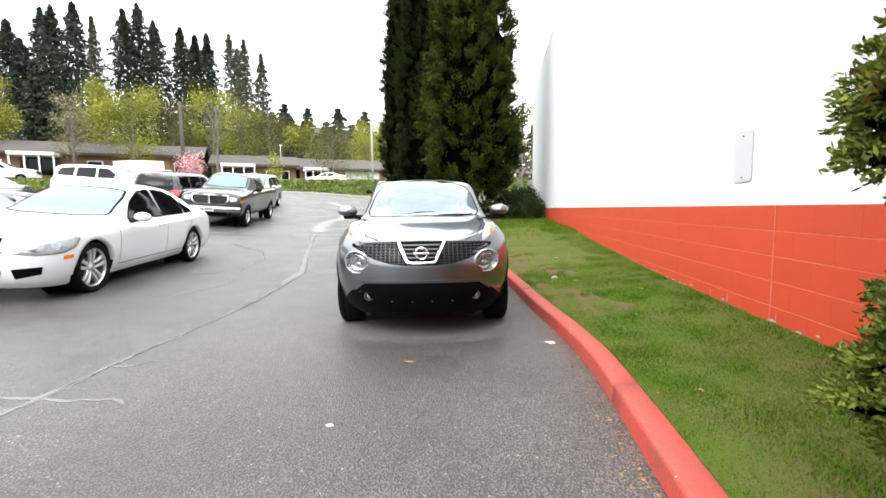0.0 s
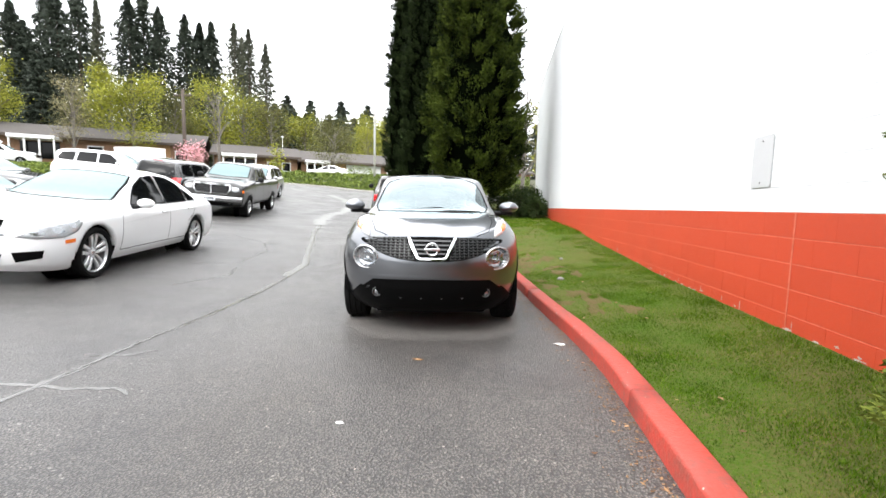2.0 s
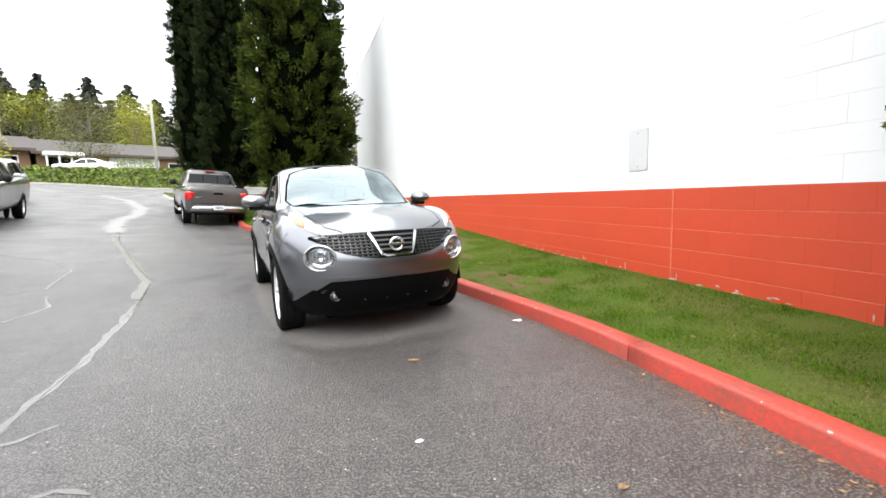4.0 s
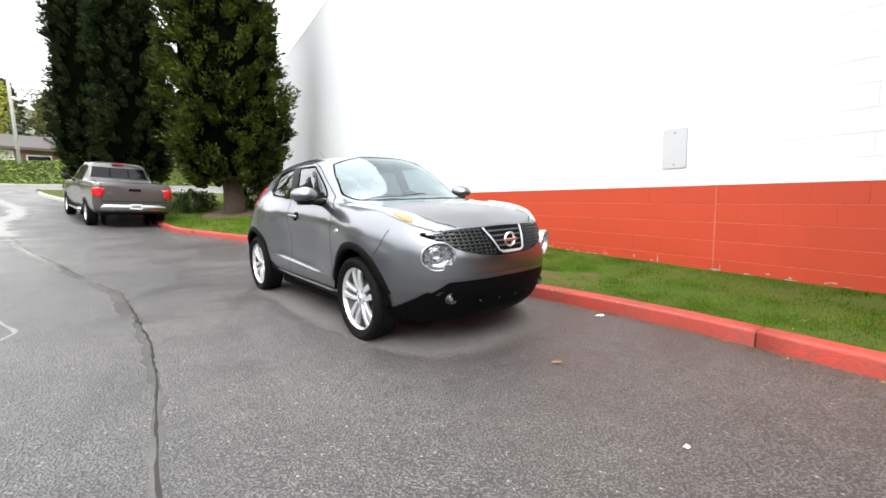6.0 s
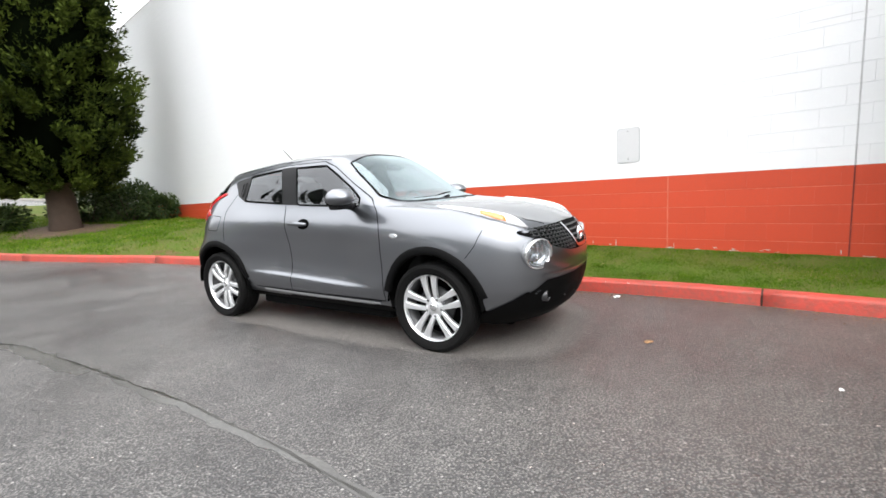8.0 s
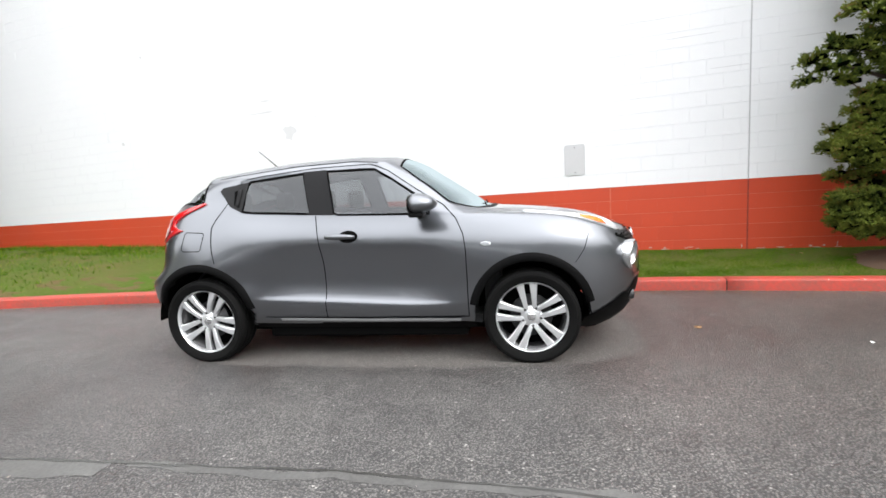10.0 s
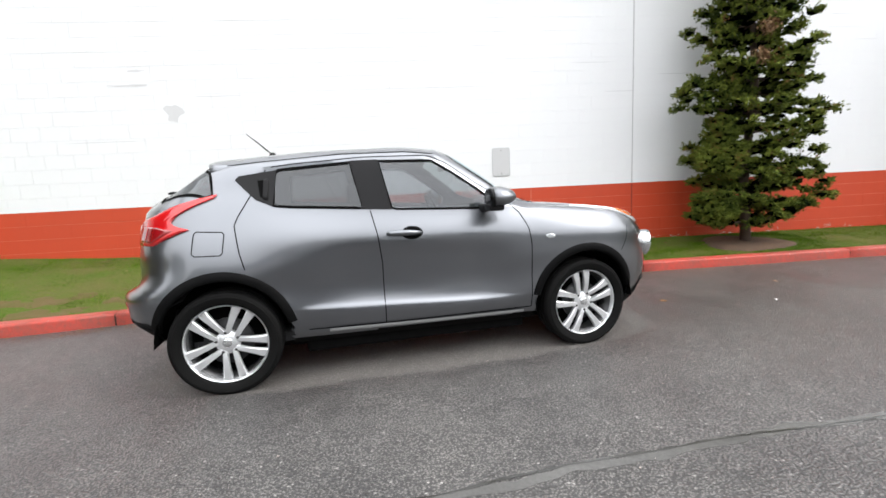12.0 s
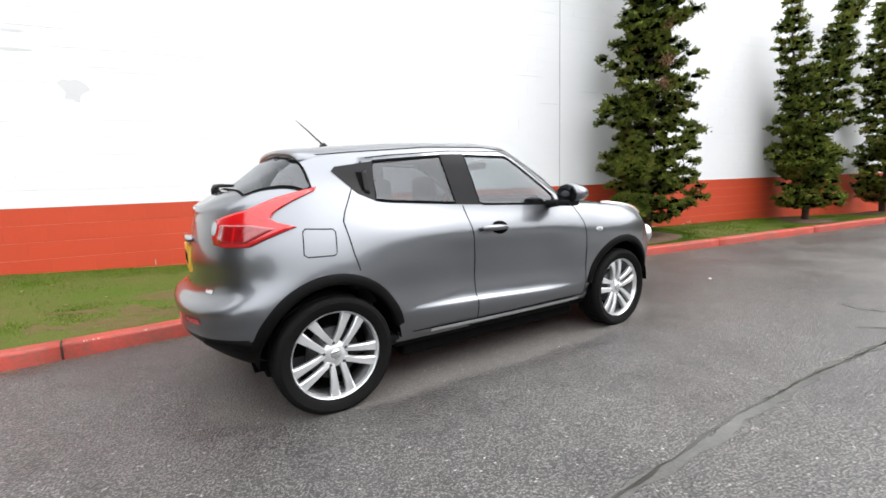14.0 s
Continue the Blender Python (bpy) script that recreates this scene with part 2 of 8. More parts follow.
M_LITTER = mat("white_paper", (0.75, 0.75, 0.73), 0.8, 0, 0.15, 20, 90)
M_BUMPER = mat("dull_bright_bumper", (0.42, 0.425, 0.43), 0.22, 1.0, 0.4, 3, 30)
M_ROCK = mat("grey_rock", (0.25, 0.24, 0.22), 0.9, 0, 0.5, 9, 60, bump=0.6)
M_PLAQUE = mat("painted_over_sign", (0.56, 0.565, 0.57), 0.5, 0, 0.25, 7, 50, other=(0.50, 0.505, 0.51))
M_SCUFF = mat("wall_scuff_grey", (0.62, 0.625, 0.63), 0.8, 0, 0.5, 12, 60, other=(0.68, 0.69, 0.70))
M_PLAQUE_EDGE = mat("sign_edge_dirt", (0.44, 0.445, 0.45), 0.7, 0, 0.4, 30, 90)
M_STEEL_CAP = mat("roof_cap_flashing", (0.6, 0.6, 0.6), 0.5, 0.2, 0.2, 3, 30)

# ---- builders ----
def part(name, bm, material, parent=None, label="", smooth=True):
    """Links a bmesh as one mesh object, under a thing or a part if parent is given."""
    me = bpy.data.meshes.new(name)
    bm.to_mesh(me)
    bm.free()
    me.materials.append(material)
    if smooth:
        me.shade_smooth()
    ob = new(name, me)
    if parent:
        ob.parent = parent
    return tagged(ob, label)

def mesh(name, verts, faces, material, parent=None, label="", smooth=False):
    me = bpy.data.meshes.new(name)
    me.from_pydata([tuple(v) for v in verts], [], [tuple(f) for f in faces])
    me.materials.append(material)
    if smooth:
        me.shade_smooth()
    ob = new(name, me)
    if parent:
        ob.parent = parent
    return tagged(ob, label)

def thing(name, m, label, category, group="", kind=""):
    ob = new(name)
    ob.empty_display_size = 0.2
    ob.matrix_world = m
    return tagged(ob, label, category, group, kind)

def box(bm, x0, x1, y0, y1, z0, z1, bevel=0.0, segments=2):
    r = bmesh.ops.create_cube(bm, size=1, matrix=Matrix.LocRotScale(((x0 + x1) / 2, (y0 + y1) / 2, (z0 + z1) / 2), None, (x1 - x0, y1 - y0, z1 - z0)))
    if bevel:
        es = {e for v in r["verts"] for e in v.link_edges}
        bmesh.ops.bevel(bm, geom=list(es), offset=bevel, segments=segments, affect="EDGES", profile=0.5)
    return bm

def boxed(x0, x1, y0, y1, z0, z1, bevel=0.0, segments=2):
    return box(bmesh.new(), x0, x1, y0, y1, z0, z1, bevel, segments)

def tube(points, radii, sides=8, cap=True, bm=None):
    """A tapered tube along points."""
    bm = bm or bmesh.new()
    rings = []
    pts = [Vector(p) for p in points]
    for i, p in enumerate(pts):
        way = (pts[min(i + 1, len(pts) - 1)] - pts[max(i - 1, 0)]).normalized()
        a = way.orthogonal().normalized()
        b = way.cross(a)
        r = radii[i] if hasattr(radii, "__len__") else radii
        rings.append([bm.verts.new(p + r * (math.cos(2 * math.pi * k / sides) * a + math.sin(2 * math.pi * k / sides) * b)) for k in range(sides)])
    for r0, r1 in zip(rings, rings[1:]):
        # turn the next ring to the nearest corner so that the tube does not twist
        off = min(range(sides), key=lambda o: (r1[o].co - r0[0].co).length)
        for k in range(sides):
            bm.faces.new((r0[k], r0[(k + 1) % sides], r1[(k + 1 + off) % sides], r1[(k + off) % sides]))
        r1[:] = r1[off:] + r1[:off]
    if cap:
        bm.faces.new(rings[0][::-1])
        bm.faces.new(rings[-1])
    bmesh.ops.recalc_face_normals(bm, faces=bm.faces)
    return bm

def lathe(profile, sides=32, bm=None, axis="X", centre=(0, 0, 0)):
    """A ring of (radius, along) points turned round an axis."""
    bm = bm or bmesh.new()
    c = Vector(centre)
    rings = []
    for k in range(sides):
        a = 2 * math.pi * k / sides
        ring = []
        for r, h in profile:
            p = Vector((h, r * math.cos(a), r * math.sin(a))) if axis == "X" else (Vector((r * math.cos(a), h, r * math.sin(a))) if axis == "Y" else Vector((r * math.cos(a), r * math.sin(a), h)))
            ring.append(bm.verts.new(c + p))
        rings.append(ring)
    for k in range(sides):
        r0, r1 = rings[k], rings[(k + 1) % sides]
        for i in range(len(profile) - 1):
            bm.faces.new((r0[i], r0[i + 1], r1[i + 1], r1[i]))
    bmesh.ops.remove_doubles(bm, verts=bm.verts, dist=1e-5)
    bmesh.ops.recalc_face_normals(bm, faces=bm.faces)
    return bm

def smooth_curve(pairs):
    """A function through (x, value) pairs: cubic, without overshoot."""
    xs, ys = np.array([p[0] for p in pairs], float), np.array([p[1] for p in pairs], float)
    if len(xs) < 3:
        return lambda x: np.interp(x, xs, ys)
    h, d = np.diff(xs), np.diff(ys) / np.diff(xs)
    m = np.zeros(len(xs))
    m[0], m[-1] = d[0], d[-1]
    for i in range(1, len(xs) - 1):
        if d[i - 1] * d[i] > 0:
            w1, w2 = 2 * h[i] + h[i - 1], h[i] + 2 * h[i - 1]
            m[i] = (w1 + w2) / (w1 / d[i - 1] + w2 / d[i])
    def f(x):
        x = np.clip(np.asarray(x, float), xs[0], xs[-1])
        i = np.clip(np.searchsorted(xs, x) - 1, 0, len(xs) - 2)
        t = (x - xs[i]) / h[i]
        return (1 + 2 * t) * (1 - t) ** 2 * ys[i] + t * (1 - t) ** 2 * h[i] * m[i] + t * t * (3 - 2 * t) * ys[i + 1] + t * t * (t - 1) * h[i] * m[i + 1]
    return f

# ---- the lie of the land ----
def sp(t, w):
    return t if t / w > 30 else w * math.log1p(math.exp(t / w))

def step(t):
    t = min(max(t, 0.0), 1.0)
    return t * t * (3 - 2 * t)

def bank_y(x):
    """Front foot of the planted bank beyond the parking lot."""
    return 39.5 + (0.42 if x < -16 else 0.12) * (x + 16)

def gz(x, y):
    """Height of the ground: level by the wall, rising to the far side, then the bank, the upper lot and a wooded hill."""
    a = sp(-(x + 3.3), 0.7) - sp(-(x + 15), 2)
    a += 0.7 * (sp(-(x + 11), 1) - sp(-(x + 26), 3))
    z = 0.085 * a + 0.024 * (sp(y - 8, 1.0) - sp(y - 42, 3)) + 0.035 * (sp(y - 17, 1.5) - sp(y - 42, 3))
    z += 0.04 * (sp(y - 25, 2) - sp(y - 42, 2)) * step((x + 14) / 9) * (1 - 0.6 * step((x + 2) / 6))
    up = step((y - bank_y(x) - 1.0) / 3.0)
    z = z * (1 - up) + 4.0 * up
    z -= 0.22 * step((-x - 7.6) / 1.5) * step((x + 12.6) / 1.5) * step((13.5 - y) / 3)
    hill = step((y - 78) / 90) * (26 * step((40 - x) / 110) + 3)
    return z + hill * step((y - 70) / 20)

def asphalt():
    m = bpy.data.materials.new("worn_damp_asphalt")
    m.use_nodes = True
    n, l = m.node_tree.nodes, m.node_tree.links
    b = n["Principled BSDF"]
    geo = n.new("ShaderNodeNewGeometry")
    pos = geo.outputs["Position"]
    def noise_at(scale, detail=4.0, rough=0.5):
        t = n.new("ShaderNodeTexNoise")
        t.inputs["Scale"].default_value, t.inputs["Detail"].default_value, t.inputs["Roughness"].default_value = scale, detail, rough
        l.new(pos, t.inputs["Vector"])
        return t.outputs["Fac"]
    def remap(s, a, c, lo=0.0, hi=1.0):
        r = n.new("ShaderNodeMapRange")
        for k, v in (("From Min", a), ("From Max", c), ("To Min", lo), ("To Max", hi)):
            r.inputs[k].default_value = v
        l.new(s, r.inputs["Value"])
        return r.outputs[0]
    def mix(f, x, y):
        k = n.new("ShaderNodeMix"); k.data_type = "RGBA"
        l.new(f, k.inputs["Factor"])
        for s, v in (("A", x), ("B", y)):
            if isinstance(v, tuple):
                k.inputs[s].default_value = (*v, 1)
            else:
                l.new(v, k.inputs[s])
        return k.outputs["Result"]
    def math2(op, x, y):
        k = n.new("ShaderNodeMath"); k.operation = op
        for i, v in enumerate((x, y)):
            if isinstance(v, (int, float)):
                k.inputs[i].default_value = v
            else:
                l.new(v, k.inputs[i])
        return k.outputs[0]
    # stones in the binder
    vor = n.new("ShaderNodeTexVoronoi")
    vor.inputs["Scale"].default_value = 88.0
    l.new(pos, vor.inputs["Vector"])
    stones = mix(remap(vor.outputs["Distance"], 0.15, 0.55), (0.198, 0.189, 0.180), (0.046, 0.045, 0.044))
    pale = n.new("ShaderNodeTexVoronoi"); pale.inputs["Scale"].default_value = 30.0
    l.new(pos, pale.inputs["Vector"])
    fleck = remap(pale.outputs["Distance"], 0.22, 0.14)
    keep = remap(noise_at(21.0, 2.0), 0.52, 0.62)
    stones = mix(math2("MULTIPLY", math2("MULTIPLY", fleck, keep), 0.75), stones, (0.42, 0.41, 0.39))
    # damp and dry, trodden and dusty at a larger scale
    tone = mix(remap(noise_at(0.55, 5.0, 0.6), 0.35, 0.68), (0.70, 0.69, 0.70), (1.12, 1.10, 1.08))
    fine = mix(remap(noise_at(7.0, 4.0), 0.35, 0.65), (0.88, 0.88, 0.88), (1.1, 1.1, 1.1))
    def times(x, y):
        k = n.new("ShaderNodeMix"); k.data_type, k.blend_type = "RGBA", "MULTIPLY"
        k.inputs["Factor"].default_value = 1.0
        l.new(x, k.inputs["A"]); l.new(y, k.inputs["B"])
        return k.outputs["Result"]
    col = times(times(stones, tone), fine)
    # the patch that stayed dry under the parked car: a rounded box in the car's own axes
    mp = n.new("ShaderNodeMapping"); mp.vector_type = "TEXTURE"
    mp.inputs["Location"].default_value = (-1.120, 6.68, 0.0)
    mp.inputs["Rotation"].default_value = (0, 0, radians(8.4))
    l.new(pos, mp.inputs["Vector"])
    wob = n.new("ShaderNodeTexNoise"); wob.inputs["Scale"].default_value = 2.2
    l.new(pos, wob.inputs["Vector"])
    sep = n.new("ShaderNodeSeparateXYZ"); l.new(mp.outputs[0], sep.inputs[0])
    px = math2("POWER", math2("ABSOLUTE", math2("DIVIDE", sep.outputs["X"], 0.95), 0), 4)
    py = math2("POWER", math2("ABSOLUTE", math2("DIVIDE", sep.outputs["Y"], 2.05), 0), 4)
    d = math2("ADD", math2("ADD", px, py), math2("MULTIPLY", math2("SUBTRACT", wob.outputs["Fac"], 0.5), 0.55))
    dry = remap(d, 1.12, 0.82)
    col = mix(math2("MULTIPLY", dry, 0.42), col, (0.165, 0.150, 0.135))
    # damp brown paving in front of the car, fading towards the older grey strip beyond the crack
    sx = n.new("ShaderNodeSeparateXYZ"); l.new(pos, sx.inputs[0])
    warp = math2("MULTIPLY", math2("SUBTRACT", noise_at(0.9, 4.0), 0.5), 2.2)
    damp = math2("MULTIPLY", remap(math2("ADD", sx.outputs["Y"], warp), 5.6, 3.6), remap(math2("ADD", sx.outputs["X"], math2("MULTIPLY", warp, 0.5)), -3.2, -1.6))
    damp = math2("MULTIPLY", damp, math2("SUBTRACT", 1.0, dry))
    col = times(col, mix(damp, (1.0, 1.0, 1.0), (0.90, 0.85, 0.80)))
    l.new(col, b.inputs["Base Color"])
    rough = remap(noise_at(1.1, 4.0), 0.3, 0.7, 0.30, 0.52)
    rough = math2("ADD", rough, math2("MULTIPLY", dry, 0.3))
    l.new(rough, b.inputs["Roughness"])
    bp = n.new("ShaderNodeBump"); bp.inputs["Strength"].default_value, bp.inputs["Distance"].default_value = 0.6, 0.007
    l.new(math2("SUBTRACT", noise_at(60.0, 3.0), vor.outputs["Distance"]), bp.inputs["Height"])
    l.new(bp.outputs[0], b.inputs["Normal"])
    return m

M_ASPHALT = asphalt()
M_PALE_SEAM = mat("pale_seam", (0.20, 0.196, 0.19), 0.35, 0, 0.6, 3, 30, bump=0.2)
M_LAWN = mat("lawn_ground", (0.045, 0.095, 0.006), 0.95, 0, 0.85, 1.3, 45, bump=1.0, bump_scale=60, other=(0.115, 0.088, 0.038), spec=0.1)
M_UPLAND = mat("upper_lot_and_woodland_floor", (0.10, 0.10, 0.07), 0.95, 0, 0.6, 0.05, 0.8, other=(0.06, 0.075, 0.03))

# the ground: one sheet to the horizon, the upper lot and the hill in it
def lines(stops):
    out = []
    for a, b, s in stops:
        k = max(1, round((b - a) / s))
        out += [a + (b - a) * i / k for i in range(k)]
    return out + [stops[-1][1]]

gxs = lines([(-1500, -300, 300), (-300, -100, 40), (-100, -40, 6), (-40, -17, 1.0), (-17, 3, 0.5), (3, 20, 2), (20, 100, 10), (100, 300, 40), (300, 1500, 300)])
gys = lines([(-1500, -300, 300), (-300, -60, 40), (-60, -8, 4), (-8, 26, 0.5), (26, 48, 0.5), (48, 80, 2), (80, 200, 6), (200, 400, 30), (400, 1500, 275)])
gv = [(x, y, gz(x, y)) for y in gys for x in gxs]
W = len(gxs)
low, high = [], []
for j in range(len(gys) - 1):
    for i in range(W - 1):
        cx, cy = (gxs[i] + gxs[i + 1]) / 2, (gys[j] + gys[j + 1]) / 2
        (high if cy > bank_y(cx) + 0.5 else low).append((j * W + i, j * W + i + 1, (j + 1) * W + i + 1, (j + 1) * W + i))
ground = mesh("ground", gv, low + high, M_ASPHALT, label="worn damp grey asphalt parking lot", smooth=True)
tagged(ground, category="ground", kind="structure")
ground.data.materials.append(M_UPLAND)
for p in ground.data.polygons[len(low):]:
    p.material_index = 1

def ribbon_on_ground(name, pts, width, material, lift=0.004, rag=0.3, seed=1, label="", category=""):
    """A ragged flat strip that follows the ground."""
    rng = random.Random(seed)
    fine = []
    for (x0, y0), (x1, y1) in zip(pts, pts[1:]):
        k = max(2, int(math.hypot(x1 - x0, y1 - y0) / 0.08))
        fine += [(x0 + (x1 - x0) * i / k, y0 + (y1 - y0) * i / k) for i in range(k)]
    vs, fs = [], []
    drift = 0.0
    for i, (x, y) in enumerate(fine):
        a, c = fine[max(i - 1, 0)], fine[min(i + 1, len(fine) - 1)]
        dx, dy = c[0] - a[0], c[1] - a[1]
        q = math.hypot(dx, dy) or 1
        drift = drift * 0.92 + rng.uniform(-1, 1) * min(width, 0.05) * 0.3
        for s in (-1, 1):
            w = width / 2 * (1 + rag * rng.uniform(-1, 1))
            px, py = x - dy / q * (s * w + drift), y + dx / q * (s * w + drift)
            vs.append((px, py, gz(px, py) + lift))
        if i:
            fs.append((2 * i - 2, 2 * i - 1, 2 * i + 1, 2 * i))
    return tagged(mesh(name, vs, fs, material, label=label, smooth=True), category=category, kind="structure")

seam_line = [(-2.98, 1.2), (-3.02, 2.9), (-3.06, 3.6), (-3.12, 4.3), (-3.16, 5.2), (-3.24, 6.1), (-3.42, 7.2), (-3.65, 8.4), (-4.2, 9.7), (-5.0, 11.8), (-5.7, 13.6), (-6.3, 15.4)]
M_WET = mat("wet_crack_filler", (0.042, 0.041, 0.038), 0.07, 0, 0.8, 9, 60, other=(0.055, 0.053, 0.048))
ribbon_on_ground("asphalt_crack", seam_line, 0.014, M_WET, 0.004, 1.0, 3, "ragged dark mossy crack between asphalt strips", "crack")
M_FILLER = mat("smooth_worn_filler", (0.115, 0.112, 0.106), 0.25, 0, 0.9, 3, 60, other=(0.07, 0.068, 0.065))
ribbon_on_ground("asphalt_seam", [(x - 0.05, y) for x, y in seam_line if y > 6.8], 0.13, M_FILLER, 0.0025, 0.35, 14, "smooth worn filler along the asphalt crack", "seam")
ribbon_on_ground("asphalt_seam", [(x - 0.012, y) for x, y in seam_line if y < 7.5], 0.055, M_FILLER, 0.0025, 0.35, 4, "smooth worn filler along the asphalt crack", "seam")
for i, line in enumerate(([(-3.3, 3.2), (-2.83, 3.24), (-2.59, 3.29), (-2.37, 3.19)], [(-3.2, 3.7), (-2.96, 3.8), (-2.8, 4.0)], [(-5.2, 7.4), (-4.68, 8.0), (-4.85, 8.8), (-4.97, 9.4), (-5.6, 10.4), (-6.9, 11.2)], [(-4.4, 6.0), (-4.2, 6.9), (-4.5, 7.6)])):
    ribbon_on_ground("asphalt_seam", line, 0.028, M_FILLER, 0.0025, 1.0, 40 + i, "faint smooth streak on the asphalt", "seam")
ribbon_on_ground("asphalt_seam", [(-9.6, 12.6), (-7.95, 13.4), (-6.7, 14.2), (-5.2, 15.3), (-4.2, 15.8)], 0.10, M_PALE_SEAM, 0.004, 0.5, 5, "pale joint where the upper paving begins", "seam")
ribbon_on_ground("tyre_wash", [(-6.3, 15.4), (-6.9, 17.0), (-7.4, 19.0), (-7.5, 21.0), (-8.2, 24.0), (-9.7, 27.5), (-12, 30.5)], 0.45, M_PALE_SEAM, 0.003, 0.6, 6, "pale curved mark on asphalt", "mark")

# ---- kerb, lawn, wall ----
KERB = [(0.30, -14.0), (0.45, -6.0), (0.47, -2.0), (0.485, 1.5), (0.51, 3.0), (0.505, 3.9), (0.42, 4.8), (0.26, 5.8), (0.03, 7.4), (-0.17, 8.7), (-0.45, 9.8), (-0.78, 11.1), (-1.35, 12.8), (-2.2, 14.6), (-3.3, 17.0), (-3.75, 19.0), (-4.5, 21.5), (-5.8, 24.5), (-7.6, 27.5), (-8.9, 30.5), (-9.6, 33.5)]
kerb_x = smooth_curve([(y, x) for x, y in KERB])
WALL_X, WALL_END, WALL_START, ROOF_Z, BAND = 2.0, 27.2, -14.0, 7.98, 1.18
wall_foot = smooth_curve([(-14, -0.05), (-9, 0.02), (-2, 0.20), (4, 0.25), (7, 0.28), (9, 0.36), (11, 0.44), (12.5, 0.52), (20, 0.70), (25, 0.85), (30, 1.2), (34, 1.6)])

def lawn_z(x, y):
    k = float(kerb_x(y)) + 0.15
    t = min(max((x - k) / (WALL_X - k), 0), 1.6)
    swell = 0.03 * math.sin(1.3 * x + 0.7 * y) * math.sin(math.pi * min(t, 1))
    return (1 - t) * (gz(k, y) + 0.105) + t * float(wall_foot(y)) + swell

lv, lf = [], []
NX = 16
lys = lines([(-14, -4, 0.5), (-4, 14, 0.2), (14, 33, 0.4)])
for j, y in enumerate(lys):
    k, e = float(kerb_x(y)) + 0.13, WALL_X + 0.02 if y < WALL_END - 0.2 else 9.0
    for i in range(NX + 1):
        x = k + (e - k) * i / NX
        lv.append((x, y, lawn_z(x, y) + 0.012 * noise.noise((x * 3, y * 3, 0))))
    if j:
        lf += [((j - 1) * (NX + 1) + i, (j - 1) * (NX + 1) + i + 1, j * (NX + 1) + i + 1, j * (NX + 1) + i) for i in range(NX)]
lawn = tagged(mesh("lawn", lv, lf, M_LAWN, label="sloping strip of patchy mown lawn beside the wall", smooth=True), category="lawn", kind="structure")

def worn(x, y):
    """How bare the lawn is, 0 to 1."""
    v = noise.noise((x * 0.9 + 5, y * 0.55, 1.7)) + 0.5 * noise.noise((x * 2.6, y * 2.1, 4.0)) + 0.85 * step((y - 6.4) / 2.0) * (1 - step((y - 14) / 3)) * step((1.75 - x) / 0.8)
    return step((v - 0.20) / 0.40)

def grass(name, y0, y1, per_m2, tall, seed):
    rng = np.random.default_rng(seed)
    vs, fs = [], []
    area = sum((WALL_X - float(kerb_x(y)) - 0.14) * 0.1 for y in np.arange(y0, y1, 0.1))
    for _ in range(int(area * per_m2)):
        y = rng.uniform(y0, y1)
        k = float(kerb_x(y)) + 0.14
        x = rng.uniform(k, WALL_X - 0.02)
        if rng.random() < 0.88 * worn(x, y):
            continue
        h = tall * rng.uniform(0.45, 1.2) * (1.3 if x > WALL_X - 0.15 else 1)
        a, lean = rng.uniform(0, 6.283), rng.uniform(0, 0.9) * h
        w = rng.uniform(0.0022, 0.0042) * max(0.75, tall / 0.035)
        z = lawn_z(x, y) - 0.005
        c, s = math.cos(a), math.sin(a)
        b = rng.uniform(0, 6.283)
        i = len(vs)
        vs += [(x - w * c, y - w * s, z), (x + w * c, y + w * s, z), (x + lean * math.cos(b), y + lean * math.sin(b), z + h)]
        fs.append((i, i + 1, i + 2))
    return tagged(mesh(name, vs, fs, M_GRASS_BLADES, label="short green grass with yellowed patches"), category="grass", kind="stuff")

grass("grass", -6.0, 12.5, 5200, 0.022, 11)
grass("grass", 0.4, 6.8, 9500, 0.019, 14)
grass("grass", 6.8, 12.5, 5000, 0.021, 15)
grass("grass", 12.5, 27.0, 700, 0.07, 12)

# soil beds round the young trees
def bed(x, y, rx, ry, seed):
    rng = random.Random(seed)
    vs, fs = [(x, y, lawn_z(x, y) + 0.05)], []
    K = 40
    for r in (0.4, 0.75, 1.0):
        for k in range(K):
            a = 2 * math.pi * k / K
            q = r * (1 + 0.12 * math.sin(3 * a + seed) + 0.05 * rng.uniform(-1, 1))
            px, py = x + rx * q * math.cos(a), y + ry * q * math.sin(a)
            px = min(max(px, float(kerb_x(py)) + 0.16), WALL_X - 0.01)
            vs.append((px, py, lawn_z(px, py) + (0.05 if r < 0.5 else 0.035 if r < 0.9 else 0.004) + 0.008 * rng.random()))
    for k in range(K):
        fs.append((0, 1 + k, 1 + (k + 1) % K))
        for r in range(2):
            fs.append((1 + r * K + k, 1 + (r + 1) * K + k, 1 + (r + 1) * K + (k + 1) % K, 1 + r * K + (k + 1) % K))
    return tagged(mesh("soil_bed", vs, fs, M_SOIL, label="bare brown soil and bark under the tree", smooth=True), category="soil", kind="structure")

YOUNG = [(1.25, 1.48), (1.30, -3.9), (1.25, -7.6)]
for i, (x, y) in enumerate(YOUNG):
    bed(x, y, 0.52, 0.62, i + 1)
bed(-1.25, 20.0, 1.3, 1.6, 9)

